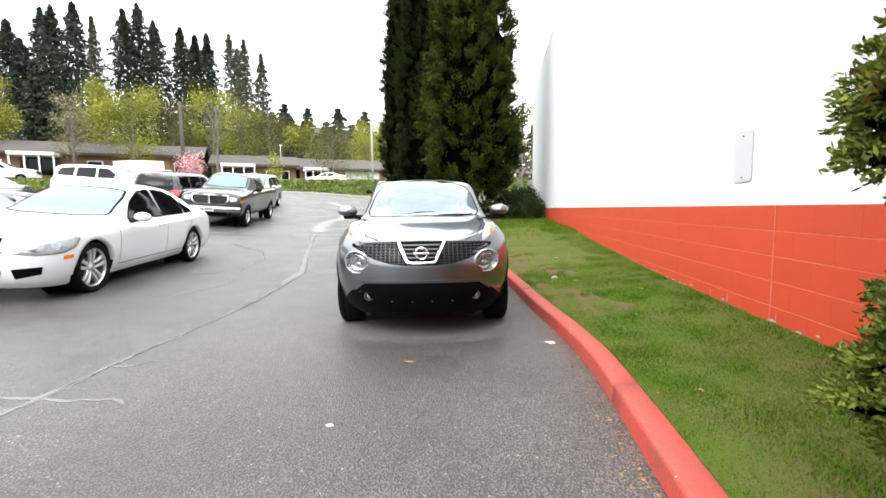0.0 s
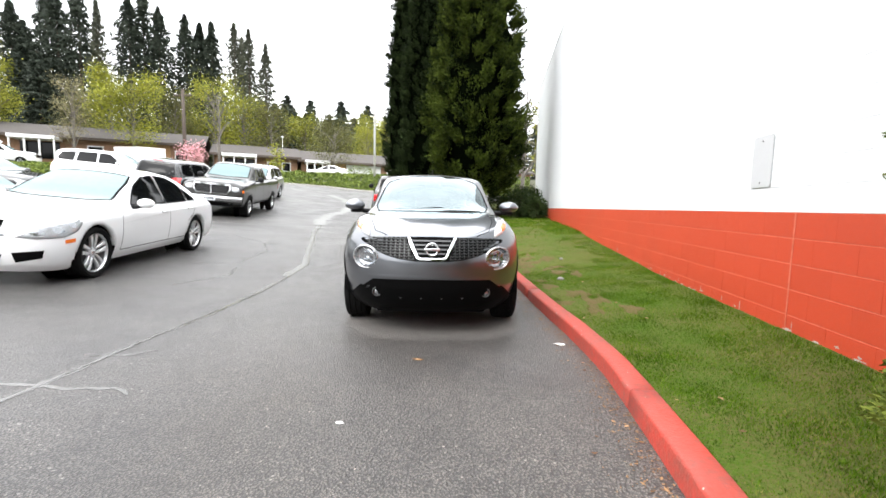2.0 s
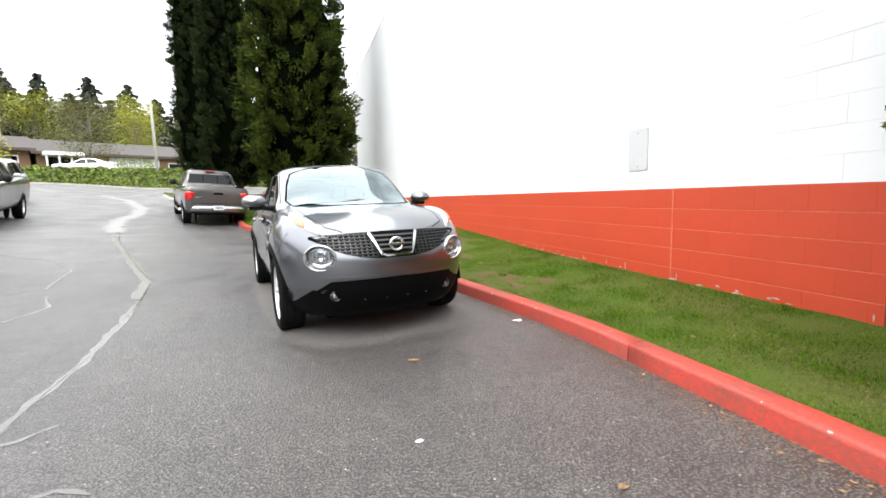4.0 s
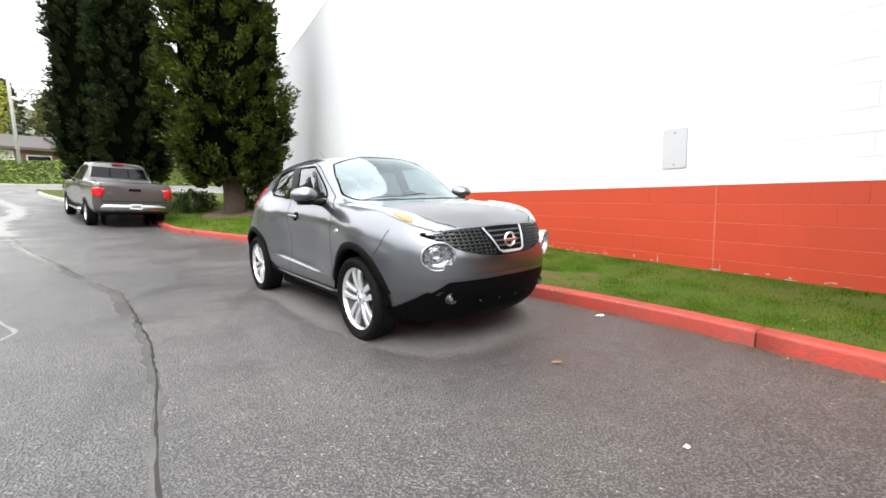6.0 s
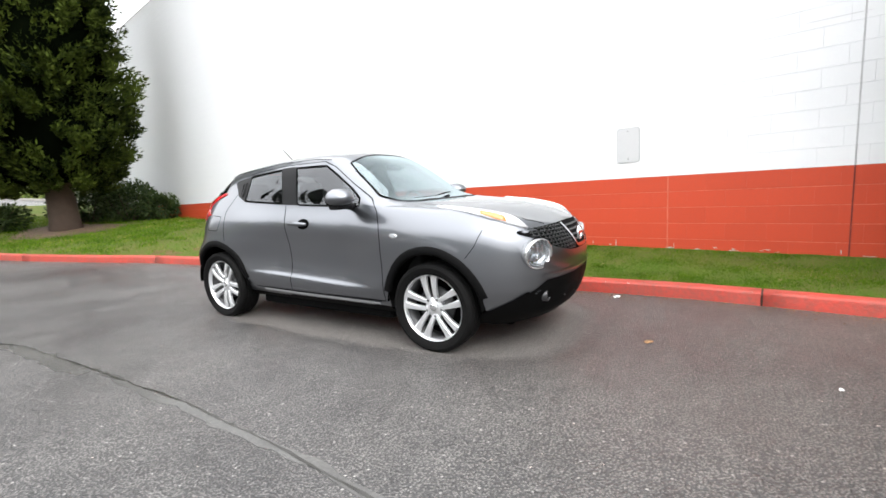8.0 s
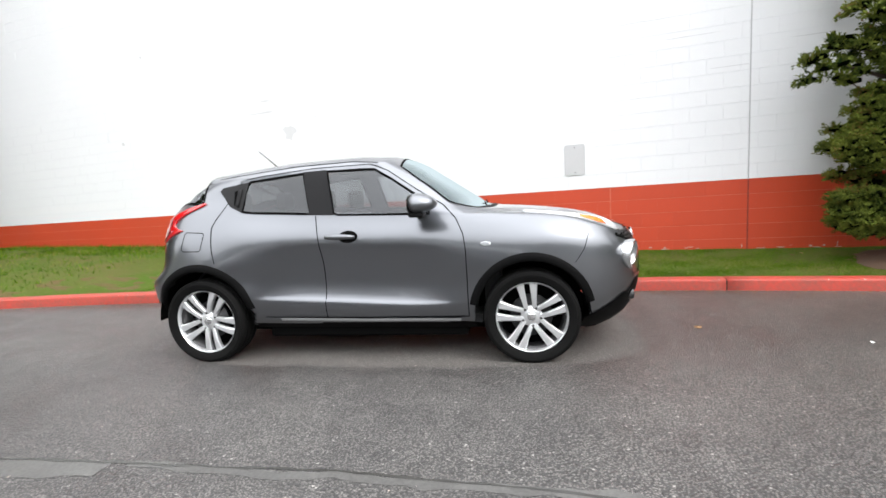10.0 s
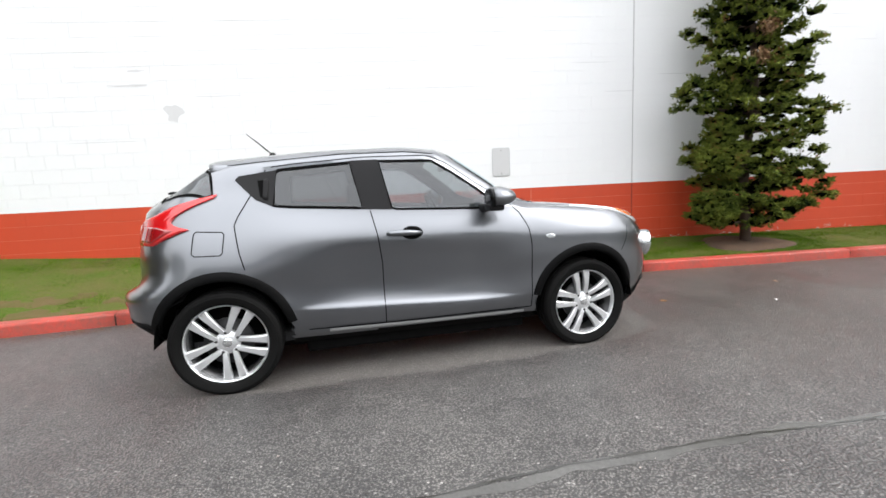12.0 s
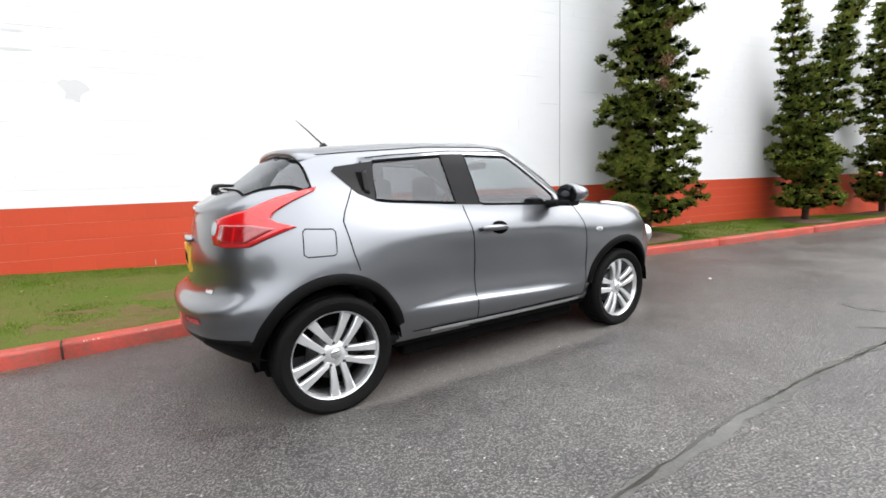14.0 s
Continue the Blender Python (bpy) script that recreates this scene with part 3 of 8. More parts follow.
# worn bare patches in the lawn, the blades standing thin in them
M_BARE = mat("bare_trodden_earth", (0.115, 0.080, 0.040), 0.95, 0, 0.8, 6, 60, bump=0.8, bump_scale=50, other=(0.075, 0.075, 0.020), spec=0.1)
def bare_patch(x, y, rx, ry, seed):
    rng = random.Random(seed)
    K = 28
    vs, fs = [(x, y, lawn_z(x, y) + 0.009)], []
    for r in (0.5, 1.0):
        for k in range(K):
            a = 2 * math.pi * k / K
            q = r * (1 + 0.22 * math.sin(3 * a + seed) + 0.16 * math.sin(5 * a + 2 * seed) + 0.16 * rng.uniform(-1, 1))
            py = y + ry * q * math.sin(a)
            px = min(max(x + rx * q * math.cos(a), float(kerb_x(py)) + 0.16), WALL_X - 0.02)
            vs.append((px, py, lawn_z(px, py) + 0.012 * noise.noise((px * 3, py * 3, 0)) + (0.009 if r < 0.9 else -0.004)))
    for k in range(K):
        fs.append((0, 1 + k, 1 + (k + 1) % K))
        fs.append((1 + k, 1 + K + k, 1 + K + (k + 1) % K, 1 + (k + 1) % K))
    return tagged(mesh("bare_patch", vs, fs, M_BARE, label="bare brown trodden earth in the lawn", smooth=True), category="soil", kind="structure")

rng = random.Random(61)
for i in range(54):
    y = rng.uniform(5.2, 13.5)
    bare_patch(float(kerb_x(y)) + rng.uniform(0.25, 0.95), y, rng.uniform(0.05, 0.16), rng.uniform(0.10, 0.32), i)

# the block wall: a solid core, then the blocks as pieces on it
def core(name, z0, z1, material, label):
    bm = bmesh.new()
    box(bm, WALL_X + 0.0025, WALL_X + 0.3, WALL_START, WALL_END, z0, z1)
    return tagged(part(name, bm, material, None, label, smooth=False), category="wall", kind="structure")

wall_low = core("wall_east_base", -0.6, BAND, M_MORTAR_RED, "red painted concrete block base of the wall")
wall_high = core("wall_east", BAND, ROOF_Z, M_MORTAR_WHITE, "white painted concrete block wall")
bm = bmesh.new()
box(bm, WALL_X + 0.3, 30, WALL_END - 0.3, WALL_END, -0.6, ROOF_Z)
box(bm, WALL_X + 0.3, 30, WALL_START, WALL_START + 0.3, -0.6, ROOF_Z)
box(bm, 29.7, 30, WALL_START + 0.3, WALL_END - 0.3, -0.6, ROOF_Z)
tagged(part("wall_rear", bm, M_WALL_WHITE, None, "white walls behind the building", False), category="wall", kind="structure")
bm = boxed(WALL_X + 0.302, 29.698, WALL_START + 0.302, WALL_END - 0.302, ROOF_Z - 0.25, ROOF_Z - 0.05)
tagged(part("roof", bm, M_ROOF, None, "flat roof of the block building", False), category="roof", kind="structure")
bm = boxed(WALL_X - 0.012, WALL_X + 0.32, WALL_START - 0.01, WALL_END + 0.01, ROOF_Z + 0.002, ROOF_Z + 0.022, 0.004)
tagged(part("roof_trim", bm, M_STEEL_CAP, None, "thin dark metal roof edge", False), category="trim", kind="structure")

def block_mesh(name, length, tall, material):
    """A block's face: flat front with eased edges; paint has nearly closed the upright joints."""
    e, u, dp = 0.002, 0.0007, 0.0022
    g = 0.003 if material is M_WALL_RED else 0.0011
    y0, y1, z0, z1 = 0.0002, length - 0.0002, g, tall - g
    vs = [(0, y0 + u, z0 + e), (0, y1 - u, z0 + e), (0, y1 - u, z1 - e), (0, y0 + u, z1 - e), (dp, y0, z0), (dp, y1, z0), (dp, y1, z1), (dp, y0, z1)]
    fs = [(3, 2, 1, 0), (0, 1, 5, 4), (1, 2, 6, 5), (2, 3, 7, 6), (3, 0, 4, 7)]
    return vs, fs

courses = []
z = BAND - 0.2 * 6
while z < ROOF_Z - 0.01:
    courses.append(z)
    z += 0.2
far_sets = {"red": ([], []), "white": ([], [])}
block_data = {}
for kind, material in (("red", M_WALL_RED), ("white", M_WALL_WHITE)):
    vs, fs = block_mesh("block", 0.4, 0.2, material)
    me = bpy.data.meshes.new("block")
    me.from_pydata(vs, [], fs)
    me.materials.append(material)
    block_data[kind] = me
PIECES = []
rng = random.Random(5)
for c, z in enumerate(courses):
    kind = "red" if z < BAND - 0.01 else "white"
    y = WALL_START - (0.2 if c % 2 else 0.0)
    while y < WALL_END - 0.01:
        a, b = max(y, WALL_START), min(y + 0.4, WALL_END)
        whole = b - a > 0.399
        near = (-1.0 < y < 10.6 and 0.1 < z < BAND + 0.35)
        proud = rng.uniform(0, 0.0010)
        if whole and near and len(PIECES) < 300:
            PIECES.append((kind, (WALL_X - proud, y, z)))
        else:
            vs, fs = far_sets[kind]
            bv, bf = block_mesh("block", b - a, 0.2, M_WALL_RED if kind == "red" else None)
            i = len(vs)
            vs += [(WALL_X - proud + p[0], a + p[1], z + p[2]) for p in bv]
            fs += [tuple(i + q for q in f) for f in bf]
        y += 0.4
for kind, parent, material in (("red", wall_low, M_WALL_RED), ("white", wall_high, M_WALL_WHITE)):
    tagged(mesh("blocks", *far_sets[kind], material, parent), kind="stuff")

# joints, flaked paint and the old sign on the wall
def wall_patch(name, y, z, wy, wz, material, rag=0.25, lift=0.003, seed=1, sides=14, label="", category="", parent=None):
    rng = random.Random(seed)
    vs, fs = [(WALL_X - lift - 0.001, y, z)], []
    for k in range(sides):
        a = 2 * math.pi * k / sides
        r = 1 + rag * rng.uniform(-1, 1)
        vs.append((WALL_X - lift, y + wy / 2 * r * math.cos(a), z + wz / 2 * r * math.sin(a)))
    for k in range(sides):
        fs.append((0, 1 + (k + 1) % sides, 1 + k))
    return tagged(mesh(name, vs, fs, material, parent, label), category=category)

bm = boxed(WALL_X - 0.0045, WALL_X + 0.004, 2.893, 2.907, BAND, ROOF_Z)
part("control_joint", bm, mat("grey_caulk", (0.50, 0.505, 0.51), 0.8, 0, 0.4, 8, 60), wall_high, "grey caulked upright joint", False)
bm = boxed(WALL_X - 0.0045, WALL_X + 0.004, 2.893, 2.907, 0.0, BAND)
part("control_joint", bm, mat("dark_red_caulk", (0.22, 0.03, 0.02), 0.7, 0, 0.4, 8, 60), wall_low, "dark red caulked upright joint", False)
bm = boxed(WALL_X - 0.0035, WALL_X + 0.004, 4.612, 4.626, 0.0, BAND)
part("upright_joint", bm, M_MORTAR_RED, wall_low, "pale worn upright joint", False)
rng = random.Random(21)
for i in range(60):
    y = rng.uniform(-1.5, 9.5)
    if rng.random() < 0.75:
        wall_patch("paint_flake", y, float(wall_foot(y)) + rng.uniform(0.0, 0.035), rng.uniform(0.02, 0.09), rng.uniform(0.007, 0.022), M_FLAKED, 0.45, 0.0028, i, parent=wall_low)
    else:
        wall_patch("paint_flake", y, float(wall_foot(y)) + 0.045, rng.uniform(0.008, 0.013), rng.uniform(0.04, 0.10), M_FLAKED, 0.3, 0.0028, i, parent=wall_low)
for y, z, wy, wz, s in ((9.95, 2.52, 0.26, 0.24, 1), (10.5, 2.92, 0.5, 0.03, 2), (10.4, 3.12, 0.25, 0.03, 3), (9.4, 2.74, 0.7, 0.012, 4), (14.0, 2.7, 0.07, 0.06, 5), (13.2, 4.3, 0.06, 0.06, 6), (10.9, 2.14, 1.2, 0.01, 7), (2.2, 2.9, 0.5, 0.012, 8), (3.6, 3.1, 0.7, 0.01, 9), (1.6, 2.4, 0.4, 0.012, 10), (3.1, 2.65, 0.5, 0.01, 11)):
    wall_patch("wall_scuff", y, z, wy, wz, M_SCUFF, 0.35, 0.0025, s, parent=wall_high)

sign = thing("wall_sign", pose(WALL_X - 0.004, 5.10, 1.61), "blank white painted-over metal sign on the wall", "sign")
def rounded(w, h, r, steps=6):
    pts = []
    for cx, cy, a0 in ((w / 2 - r, h / 2 - r, 0), (-w / 2 + r, h / 2 - r, 90), (-w / 2 + r, -h / 2 + r, 180), (w / 2 - r, -h / 2 + r, 270)):
        pts += [(cx + r * math.cos(radians(a0 + 90 * i / steps)), cy + r * math.sin(radians(a0 + 90 * i / steps))) for i in range(steps + 1)]
    return pts
def plate(bm, outline, x0, x1):
    lo = [bm.verts.new((x0, a, b)) for a, b in outline]
    hi = [bm.verts.new((x1, a, b)) for a, b in outline]
    bm.faces.new(lo); bm.faces.new(hi[::-1])
    for i in range(len(lo)):
        bm.faces.new((lo[i], lo[(i + 1) % len(lo)], hi[(i + 1) % len(lo)], hi[i]))
    bmesh.ops.recalc_face_normals(bm, faces=bm.faces)
    return bm
part("backing", plate(bmesh.new(), rounded(0.285, 0.445, 0.03), -0.004, 0.004), M_PLAQUE_EDGE, sign, "dirty sign edge", False)
part("panel", plate(bmesh.new(), rounded(0.275, 0.435, 0.026), -0.007, -0.0035), M_PLAQUE, sign, "", False)
for dz in (-0.18, 0.18):
    bm = bmesh.new()
    bmesh.ops.create_uvsphere(bm, u_segments=8, v_segments=6, radius=0.007, matrix=pose(-0.008, 0, dz))
    part("bolt", bm, M_DARKMETAL, sign)

# the kerb: cast lengths with open joints, red paint chipped to the concrete
def kerb_run(y0, y1):
    k = max(2, int((y1 - y0) / 0.25))
    ys = [y0 + (y1 - y0) * i / k for i in range(k + 1)]
    prof = [(0.0, -0.12), (0.008, 0.098), (0.012, 0.112), (0.021, 0.120), (0.034, 0.124), (0.146, 0.129), (0.156, 0.123), (0.160, 0.10), (0.160, -0.12)]
    vs, fs = [], []
    for y in ys:
        x = float(kerb_x(y))
        s = float(kerb_x(y + 0.05) - kerb_x(y - 0.05)) / 0.1
        q = math.hypot(1, s)
        g = gz(x, y)
        for a, h in prof:
            vs.append((x + a / q, y - s * a / q, g + h + 0.003 * noise.noise((x * 7 + a * 40, y * 7, h * 30))))
    P = len(prof)
    for j in range(len(ys) - 1):
        fs += [(j * P + i, j * P + i + 1, (j + 1) * P + i + 1, (j + 1) * P + i) for i in range(P - 1)]
    fs += [tuple(range(P))[::-1], tuple(range((len(ys) - 1) * P, len(ys) * P))]
    return vs, fs

kerb = tagged(mesh("kerb", *kerb_run(-13.9, 33.4), mat("dirty_joint", (0.055, 0.034, 0.026), 0.95, 0, 0.5, 9, 60), label="red painted concrete kerb, chipped along its edge"), category="kerb", kind="structure")
kerb.data.transform(Matrix.Translation((0.008, 0, -0.012)))
cuts = [3.55 + 3.05 * i for i in range(-5, 10)]
for a, b in zip(cuts, cuts[1:]):
    painted = b < 24.5
    mesh("kerb_length", *kerb_run(max(a, -13.9) + 0.008, min(b, 33.4) - 0.008), M_KERB if painted else M_CONCRETE, kerb, "" if painted else "bare concrete length", smooth=True)
rng = random.Random(8)
for i in range(70):
    y = rng.uniform(-2, 11)
    x, g = float(kerb_x(y)), None
    edge = rng.random()
    a = 0.016 if edge < 0.6 else rng.uniform(0.03, 0.12)
    s = rng.uniform(0.004, 0.011)
    vs = [(x + a + s * 0.5 * math.cos(q) * rng.uniform(0.6, 1.2), y + s * math.sin(q) * rng.uniform(0.6, 1.6), gz(x, y) + (0.1165 if a < 0.02 else 0.1285) + 0.004 * math.cos(q) * (a < 0.02)) for q in [k * math.pi / 3 for k in range(6)]]
    mesh("paint_chip", vs, [tuple(range(6))], M_KERB_CHIP, kerb)

# leaves and crumbs that gathered along the kerb and on the lawn
def crumbs(name, n, place, size, material, label, category, seed):
    rng = random.Random(seed)
    vs, fs = [], []
    for _ in range(n):
        x, y, z = place(rng)
        s, a = size * rng.uniform(0.4, 1.3), rng.uniform(0, 6.28)
        i = len(vs)
        for k, (u, v) in enumerate(((-1, 0), (0, -0.5), (1, 0), (0, 0.5))):
            vs.append((x + s * (u * math.cos(a) - v * math.sin(a)), y + s * (u * math.sin(a) + v * math.cos(a)), z + 0.004 + s * rng.uniform(0, 0.35)))
        fs.append((i, i + 1, i + 2, i + 3))
    return tagged(mesh(name, vs, fs, material, label=label), category=category, kind="stuff")

def by_kerb(rng):
    y = rng.uniform(-4, 16)
    x = float(kerb_x(y)) - 0.005 - abs(rng.gauss(0, 0.11))
    return x, y, gz(x, y)
def on_lawn(rng):
    y = rng.uniform(-4, 14)
    x = rng.uniform(float(kerb_x(y)) + 0.2, WALL_X - 0.05)
    return x, y, lawn_z(x, y) + 0.02
def on_lot(rng):
    y, x = rng.uniform(0, 14), rng.uniform(-5, 0.3)
    return x, y, gz(x, y)
crumbs("fallen_leaves", 5200, by_kerb, 0.0075, M_DEADLEAF, "small brown leaves and twigs gathered along the kerb", "leaves", 3)
crumbs("fallen_leaves", 900, by_kerb, 0.015, M_DEADLEAF, "larger brown leaves lying along the kerb", "leaves", 8)
crumbs("fallen_leaves", 90, on_lawn, 0.024, M_DEADLEAF, "brown fallen leaves scattered on the lawn", "leaves", 4)
crumbs("gravel_crumbs", 350, on_lot, 0.007, M_FLAKED, "pale crumbs of grit on asphalt", "grit", 5)

def flat_scrap(name, x, y, z, s, material, label, category, seed):
    rng = random.Random(seed)
    bm = bmesh.new()
    ring = [bm.verts.new((s * math.cos(k * 0.785) * rng.uniform(0.7, 1.2), 0.6 * s * math.sin(k * 0.785) * rng.uniform(0.7, 1.2), rng.uniform(0.001, 0.012))) for k in range(8)]
    top = bm.verts.new((0, 0, 0.014))
    for k in range(8):
        bm.faces.new((ring[k], ring[(k + 1) % 8], top))
    ob = part(name, bm, material, None, label, False)
    ob.location = (x, y, z)
    return tagged(ob, category=category)
flat_scrap("paper_scrap", 0.29, 4.72, gz(0.29, 4.72), 0.055, M_LITTER, "crumpled white paper scrap beside the kerb", "litter", 1)
flat_scrap("dry_leaf", -1.1, 3.12, 0.001, 0.022, M_LITTER, "small pale dry leaf on asphalt", "leaf", 2)
flat_scrap("dry_leaf", -0.85, 4.14, 0.001, 0.05, M_DEADLEAF, "brown dry leaf on asphalt", "leaf", 3)
flat_scrap("dry_leaf", -0.43, 2.51, 0.001, 0.028, M_DEADLEAF, "tan dry leaf on asphalt", "leaf", 4)
def stone(x, y, s, seed):
    bm = bmesh.new()
    bmesh.ops.create_icosphere(bm, subdivisions=3, radius=s)
    for v in bm.verts:
        v.co *= 1 + 0.35 * noise.noise(v.co * 9 + Vector((seed, 0, 0)))
        v.co.z *= 0.6
    ob = part("stone", bm, M_ROCK, None, "small rough grey stone on the lawn")
    ob.location = (x, y, lawn_z(x, y) + s * 0.3)
    return tagged(ob, category="stone")
stone(0.66, 7.3, 0.045, 3)
stone(0.9, 8.9, 0.035, 5)

# ---- trees ----
def leaf_cloud(centres, outs, length, width, seed, droop=0.0, faces=None):
    """Small leaves or sprays: verts and faces for a diamond at each centre, lying roughly along its out direction.
    faces: which way each one turns its blade, as on the outside of a tuft."""
    rng = np.random.default_rng(seed)
    c, o = np.asarray(centres, float), np.asarray(outs, float)
    N = len(c)
    o = o + rng.normal(0, 0.55, (N, 3))
    o[:, 2] -= droop
    o /= np.linalg.norm(o, axis=1, keepdims=True) + 1e-9
    s = np.cross(o, rng.normal(0, 1, (N, 3)) if faces is None else np.asarray(faces, float) + rng.normal(0, 0.38, (N, 3)))
    s /= np.linalg.norm(s, axis=1, keepdims=True) + 1e-9
    L = length * rng.uniform(0.6, 1.4, (N, 1))
    Wd = width * rng.uniform(0.6, 1.4, (N, 1))
    v = np.stack([c - o * L * 0.5, c + s * Wd * 0.5, c + o * L * 0.5, c - s * Wd * 0.5], 1).reshape(-1, 3)
    f = np.arange(4 * N).reshape(-1, 4)
    return v, f

def quick(name, v, f, material, parent, label=""):
    me = bpy.data.meshes.new(name)
    me.vertices.add(len(v)); me.vertices.foreach_set("co", np.asarray(v, np.float32).ravel())
    f = np.asarray(f)
    k = f.shape[1]
    me.loops.add(f.size); me.loops.foreach_set("vertex_index", f.ravel().astype(np.int32))
    me.polygons.add(len(f)); me.polygons.foreach_set("loop_start", np.arange(0, f.size, k, dtype=np.int32))
    me.update(calc_edges=True)
    me.materials.append(material)
    ob = new(name, me)
    ob.parent = parent
    return tagged(ob, label)

# near-black: the shade deep in the crowns is put into this colour
M_CROWN_SHADE = mat("crown_gap_shade", (0.0016, 0.0026, 0.0011), 0.95, 0, 0.5, 4, 20, spec=0.0)
ICO = bmesh.new()
bmesh.ops.create_icosphere(ICO, subdivisions=1, radius=1)
ICO_V, ICO_F = np.array([v.co[:] for v in ICO.verts]), np.array([[v.index for v in f.verts] for f in ICO.faces])
ICO.free()

def young_conifer(m, seed, label, leaders, reach, leaf=0.045, dense=1.0, open_=0.1, fine_below=0.0, dead=(), lobes=()):
    """A young cypress: dark stem or stems, tiers of rising boughs, each with flat lobed sprays and daylight between them.
    leaders: (foot height, tip height, how far the tip leans along y). reach: how far the boughs grow to +y, -y, the kerb and the wall."""
    rng = random.Random(seed)
    root = thing("young_conifer", m, label, "tree", "young conifers along the wall")
    boughs = bmesh.new()
    clumps = []
    def grown_to(az):
        c, q = math.cos(az), math.sin(az)
        return 1 / math.hypot(c / (reach[3] if c > 0 else reach[2]), q / (reach[0] if q > 0 else reach[1]))
    for n_l, (z0, tall, lean) in enumerate(leaders):
        def stem_at(h):
            f = max(0.0, (h - z0) / (tall - z0))
            return Vector((0.03 * math.sin(3 * h + seed), lean * f ** 1.15 + 0.03 * math.cos(2.3 * h + seed), h))
        hs = [z0 + (tall - z0) * i / 14 for i in range(15)]
        thick = 0.075 if n_l == 0 else 0.05
        line = [stem_at(h) for h in hs]
        if z0 < 0.1:
            line[0] = Vector((line[0].x, line[0].y, -0.12))
        part("trunk", tube(line, [thick * (1 - 0.92 * i / 14) for i in range(15)], 9), M_BARK, root, "dark rough stem")
        h, tier = max(z0 + 0.15, 0.34), 0
        while h < tall * 0.985:
            f = h / tall
            n_b = 6 if f < 0.7 else 5
            for k in range(n_b):
                az = 6.283 * k / n_b + tier * 2.4 + rng.uniform(-0.35, 0.35)
                keep = rng.random()
                r = grown_to(az) * (0.80 + 0.20 * min(1, f / 0.12)) * (1 - f ** 1.5) ** 0.8 * rng.uniform(0.62, 1.08) * (1 + 0.22 * math.sin(2.1 * tier + 2 * az + seed)) + 0.06
                r = min(r, grown_to(az) * 1.04)
                if fine_below and h < 2.3 and math.sin(az) > 0.1:
                    r = min(r, 0.62 if math.cos(az) < -0.15 else 0.80)
                rise, sag = r * rng.uniform(0.10, 0.38), r * rng.uniform(0.05, 0.14)
                if keep < open_:
                    continue
                s0 = stem_at(h)
                out = Vector((math.cos(az), math.sin(az), 0))
                side = Vector((-out.y, out.x, 0))
                bend = r * rng.uniform(-0.16, 0.16)
                pts = [s0 + out * (r * q) + side * (bend * q * q) + Vector((0, 0, rise * q ** 2.2 - sag * math.sin(math.pi * q))) for q in (0, 0.2, 0.4, 0.6, 0.8, 1.0)]
                tube(pts, [0.018 * (1 - 0.85 * q / 5) * (0.45 + (1 - f)) for q in range(6)], 5, False, boughs)
                q, flip = 0.34, 1
                while q < 1.03:
                    i = min(int(q * 5), 4)
                    c = pts[i].lerp(pts[i + 1], min(q * 5 - i, 1.05))
                    R = (0.135 + 0.065 * r * (1 - q * 0.5)) * rng.uniform(0.75, 1.2)
                    clumps.append((c.x, c.y, max(c.z + 0.02, 0.20), R, az))
                    w = r * (0.34 - 0.20 * q) * rng.uniform(0.5, 1.1)
                    if w > 0.08:
                        p = c + side * (flip * w) + Vector((0, 0, rng.uniform(-0.03, 0.05)))
                        if root.matrix_world.translation.x + p.x < WALL_X - 0.14:
                            clumps.append((p.x, p.y, max(p.z, 0.20), R * 0.85, az + flip * 0.6))
                    flip = -flip
                    q += 0.85 * R / max(r, 0.12) + 0.03
            h += rng.uniform(0.17, 0.29) * (1.1 - 0.35 * f)
            tier += 1
    for lx, ly, lz, rx, ry, rz, n_c in lobes:                   # full low boughs, rounded at their ends
        tube([(0, 0.05, lz - 0.25), (lx * 0.5, ly * 0.55, lz - 0.22), (lx, ly, lz - 0.05)], [0.03, 0.022, 0.010], 6, False, boughs)
        for k in range(n_c):
            b, q = 2.39996 * k, 1 - 2 * (k + 0.5) / n_c
            w = math.sqrt(1 - q * q)
            e = rng.uniform(0.50, 1.08)
            clumps.append((lx + rx * e * w * math.cos(b), ly + ry * e * w * math.sin(b), lz + rz * e * q, 0.125 * rng.uniform(0.8, 1.25), b))
    tagged(part("branchwork", boughs, M_BARK, root), kind="stuff")
    cl = np.array(clumps)
    g = np.random.default_rng(seed)
    # a near-black core in every spray blocks the view through and paints inner shade
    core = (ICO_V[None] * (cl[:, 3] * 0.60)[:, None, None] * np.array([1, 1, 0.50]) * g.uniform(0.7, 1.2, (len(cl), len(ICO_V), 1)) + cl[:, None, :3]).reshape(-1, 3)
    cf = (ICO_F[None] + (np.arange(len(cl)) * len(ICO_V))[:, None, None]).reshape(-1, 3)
    tagged(quick("inner_shade", core, cf, M_CROWN_SHADE, root, "near-black core standing in for the shade inside the crown"), kind="stuff")
    near = (cl[:, 2] < fine_below) & (cl[:, 1] > 0.42) & (cl[:, 0] < 0.45)          # the lower boughs carry the finest sprays
    parts_v = []
    for sel, n, size in ((near, 1000, leaf * 0.47), (~near, int(190 * dense), leaf)):
        k = cl[sel]
        if not len(k):
            continue
        # each spray is a fan of short shoots: leaves gather along them and point outwards and up
        shoots = max(8, n // 40)
        per = n // shoots
        u = g.normal(0, 1, (len(k), shoots, 3)); u[:, :, 2] += 0.25
        u /= np.linalg.norm(u, axis=2, keepdims=True)
        ahead = np.stack([np.cos(k[:, 4]), np.sin(k[:, 4]), 0.35 * np.ones(len(k))], 1)[:, None]
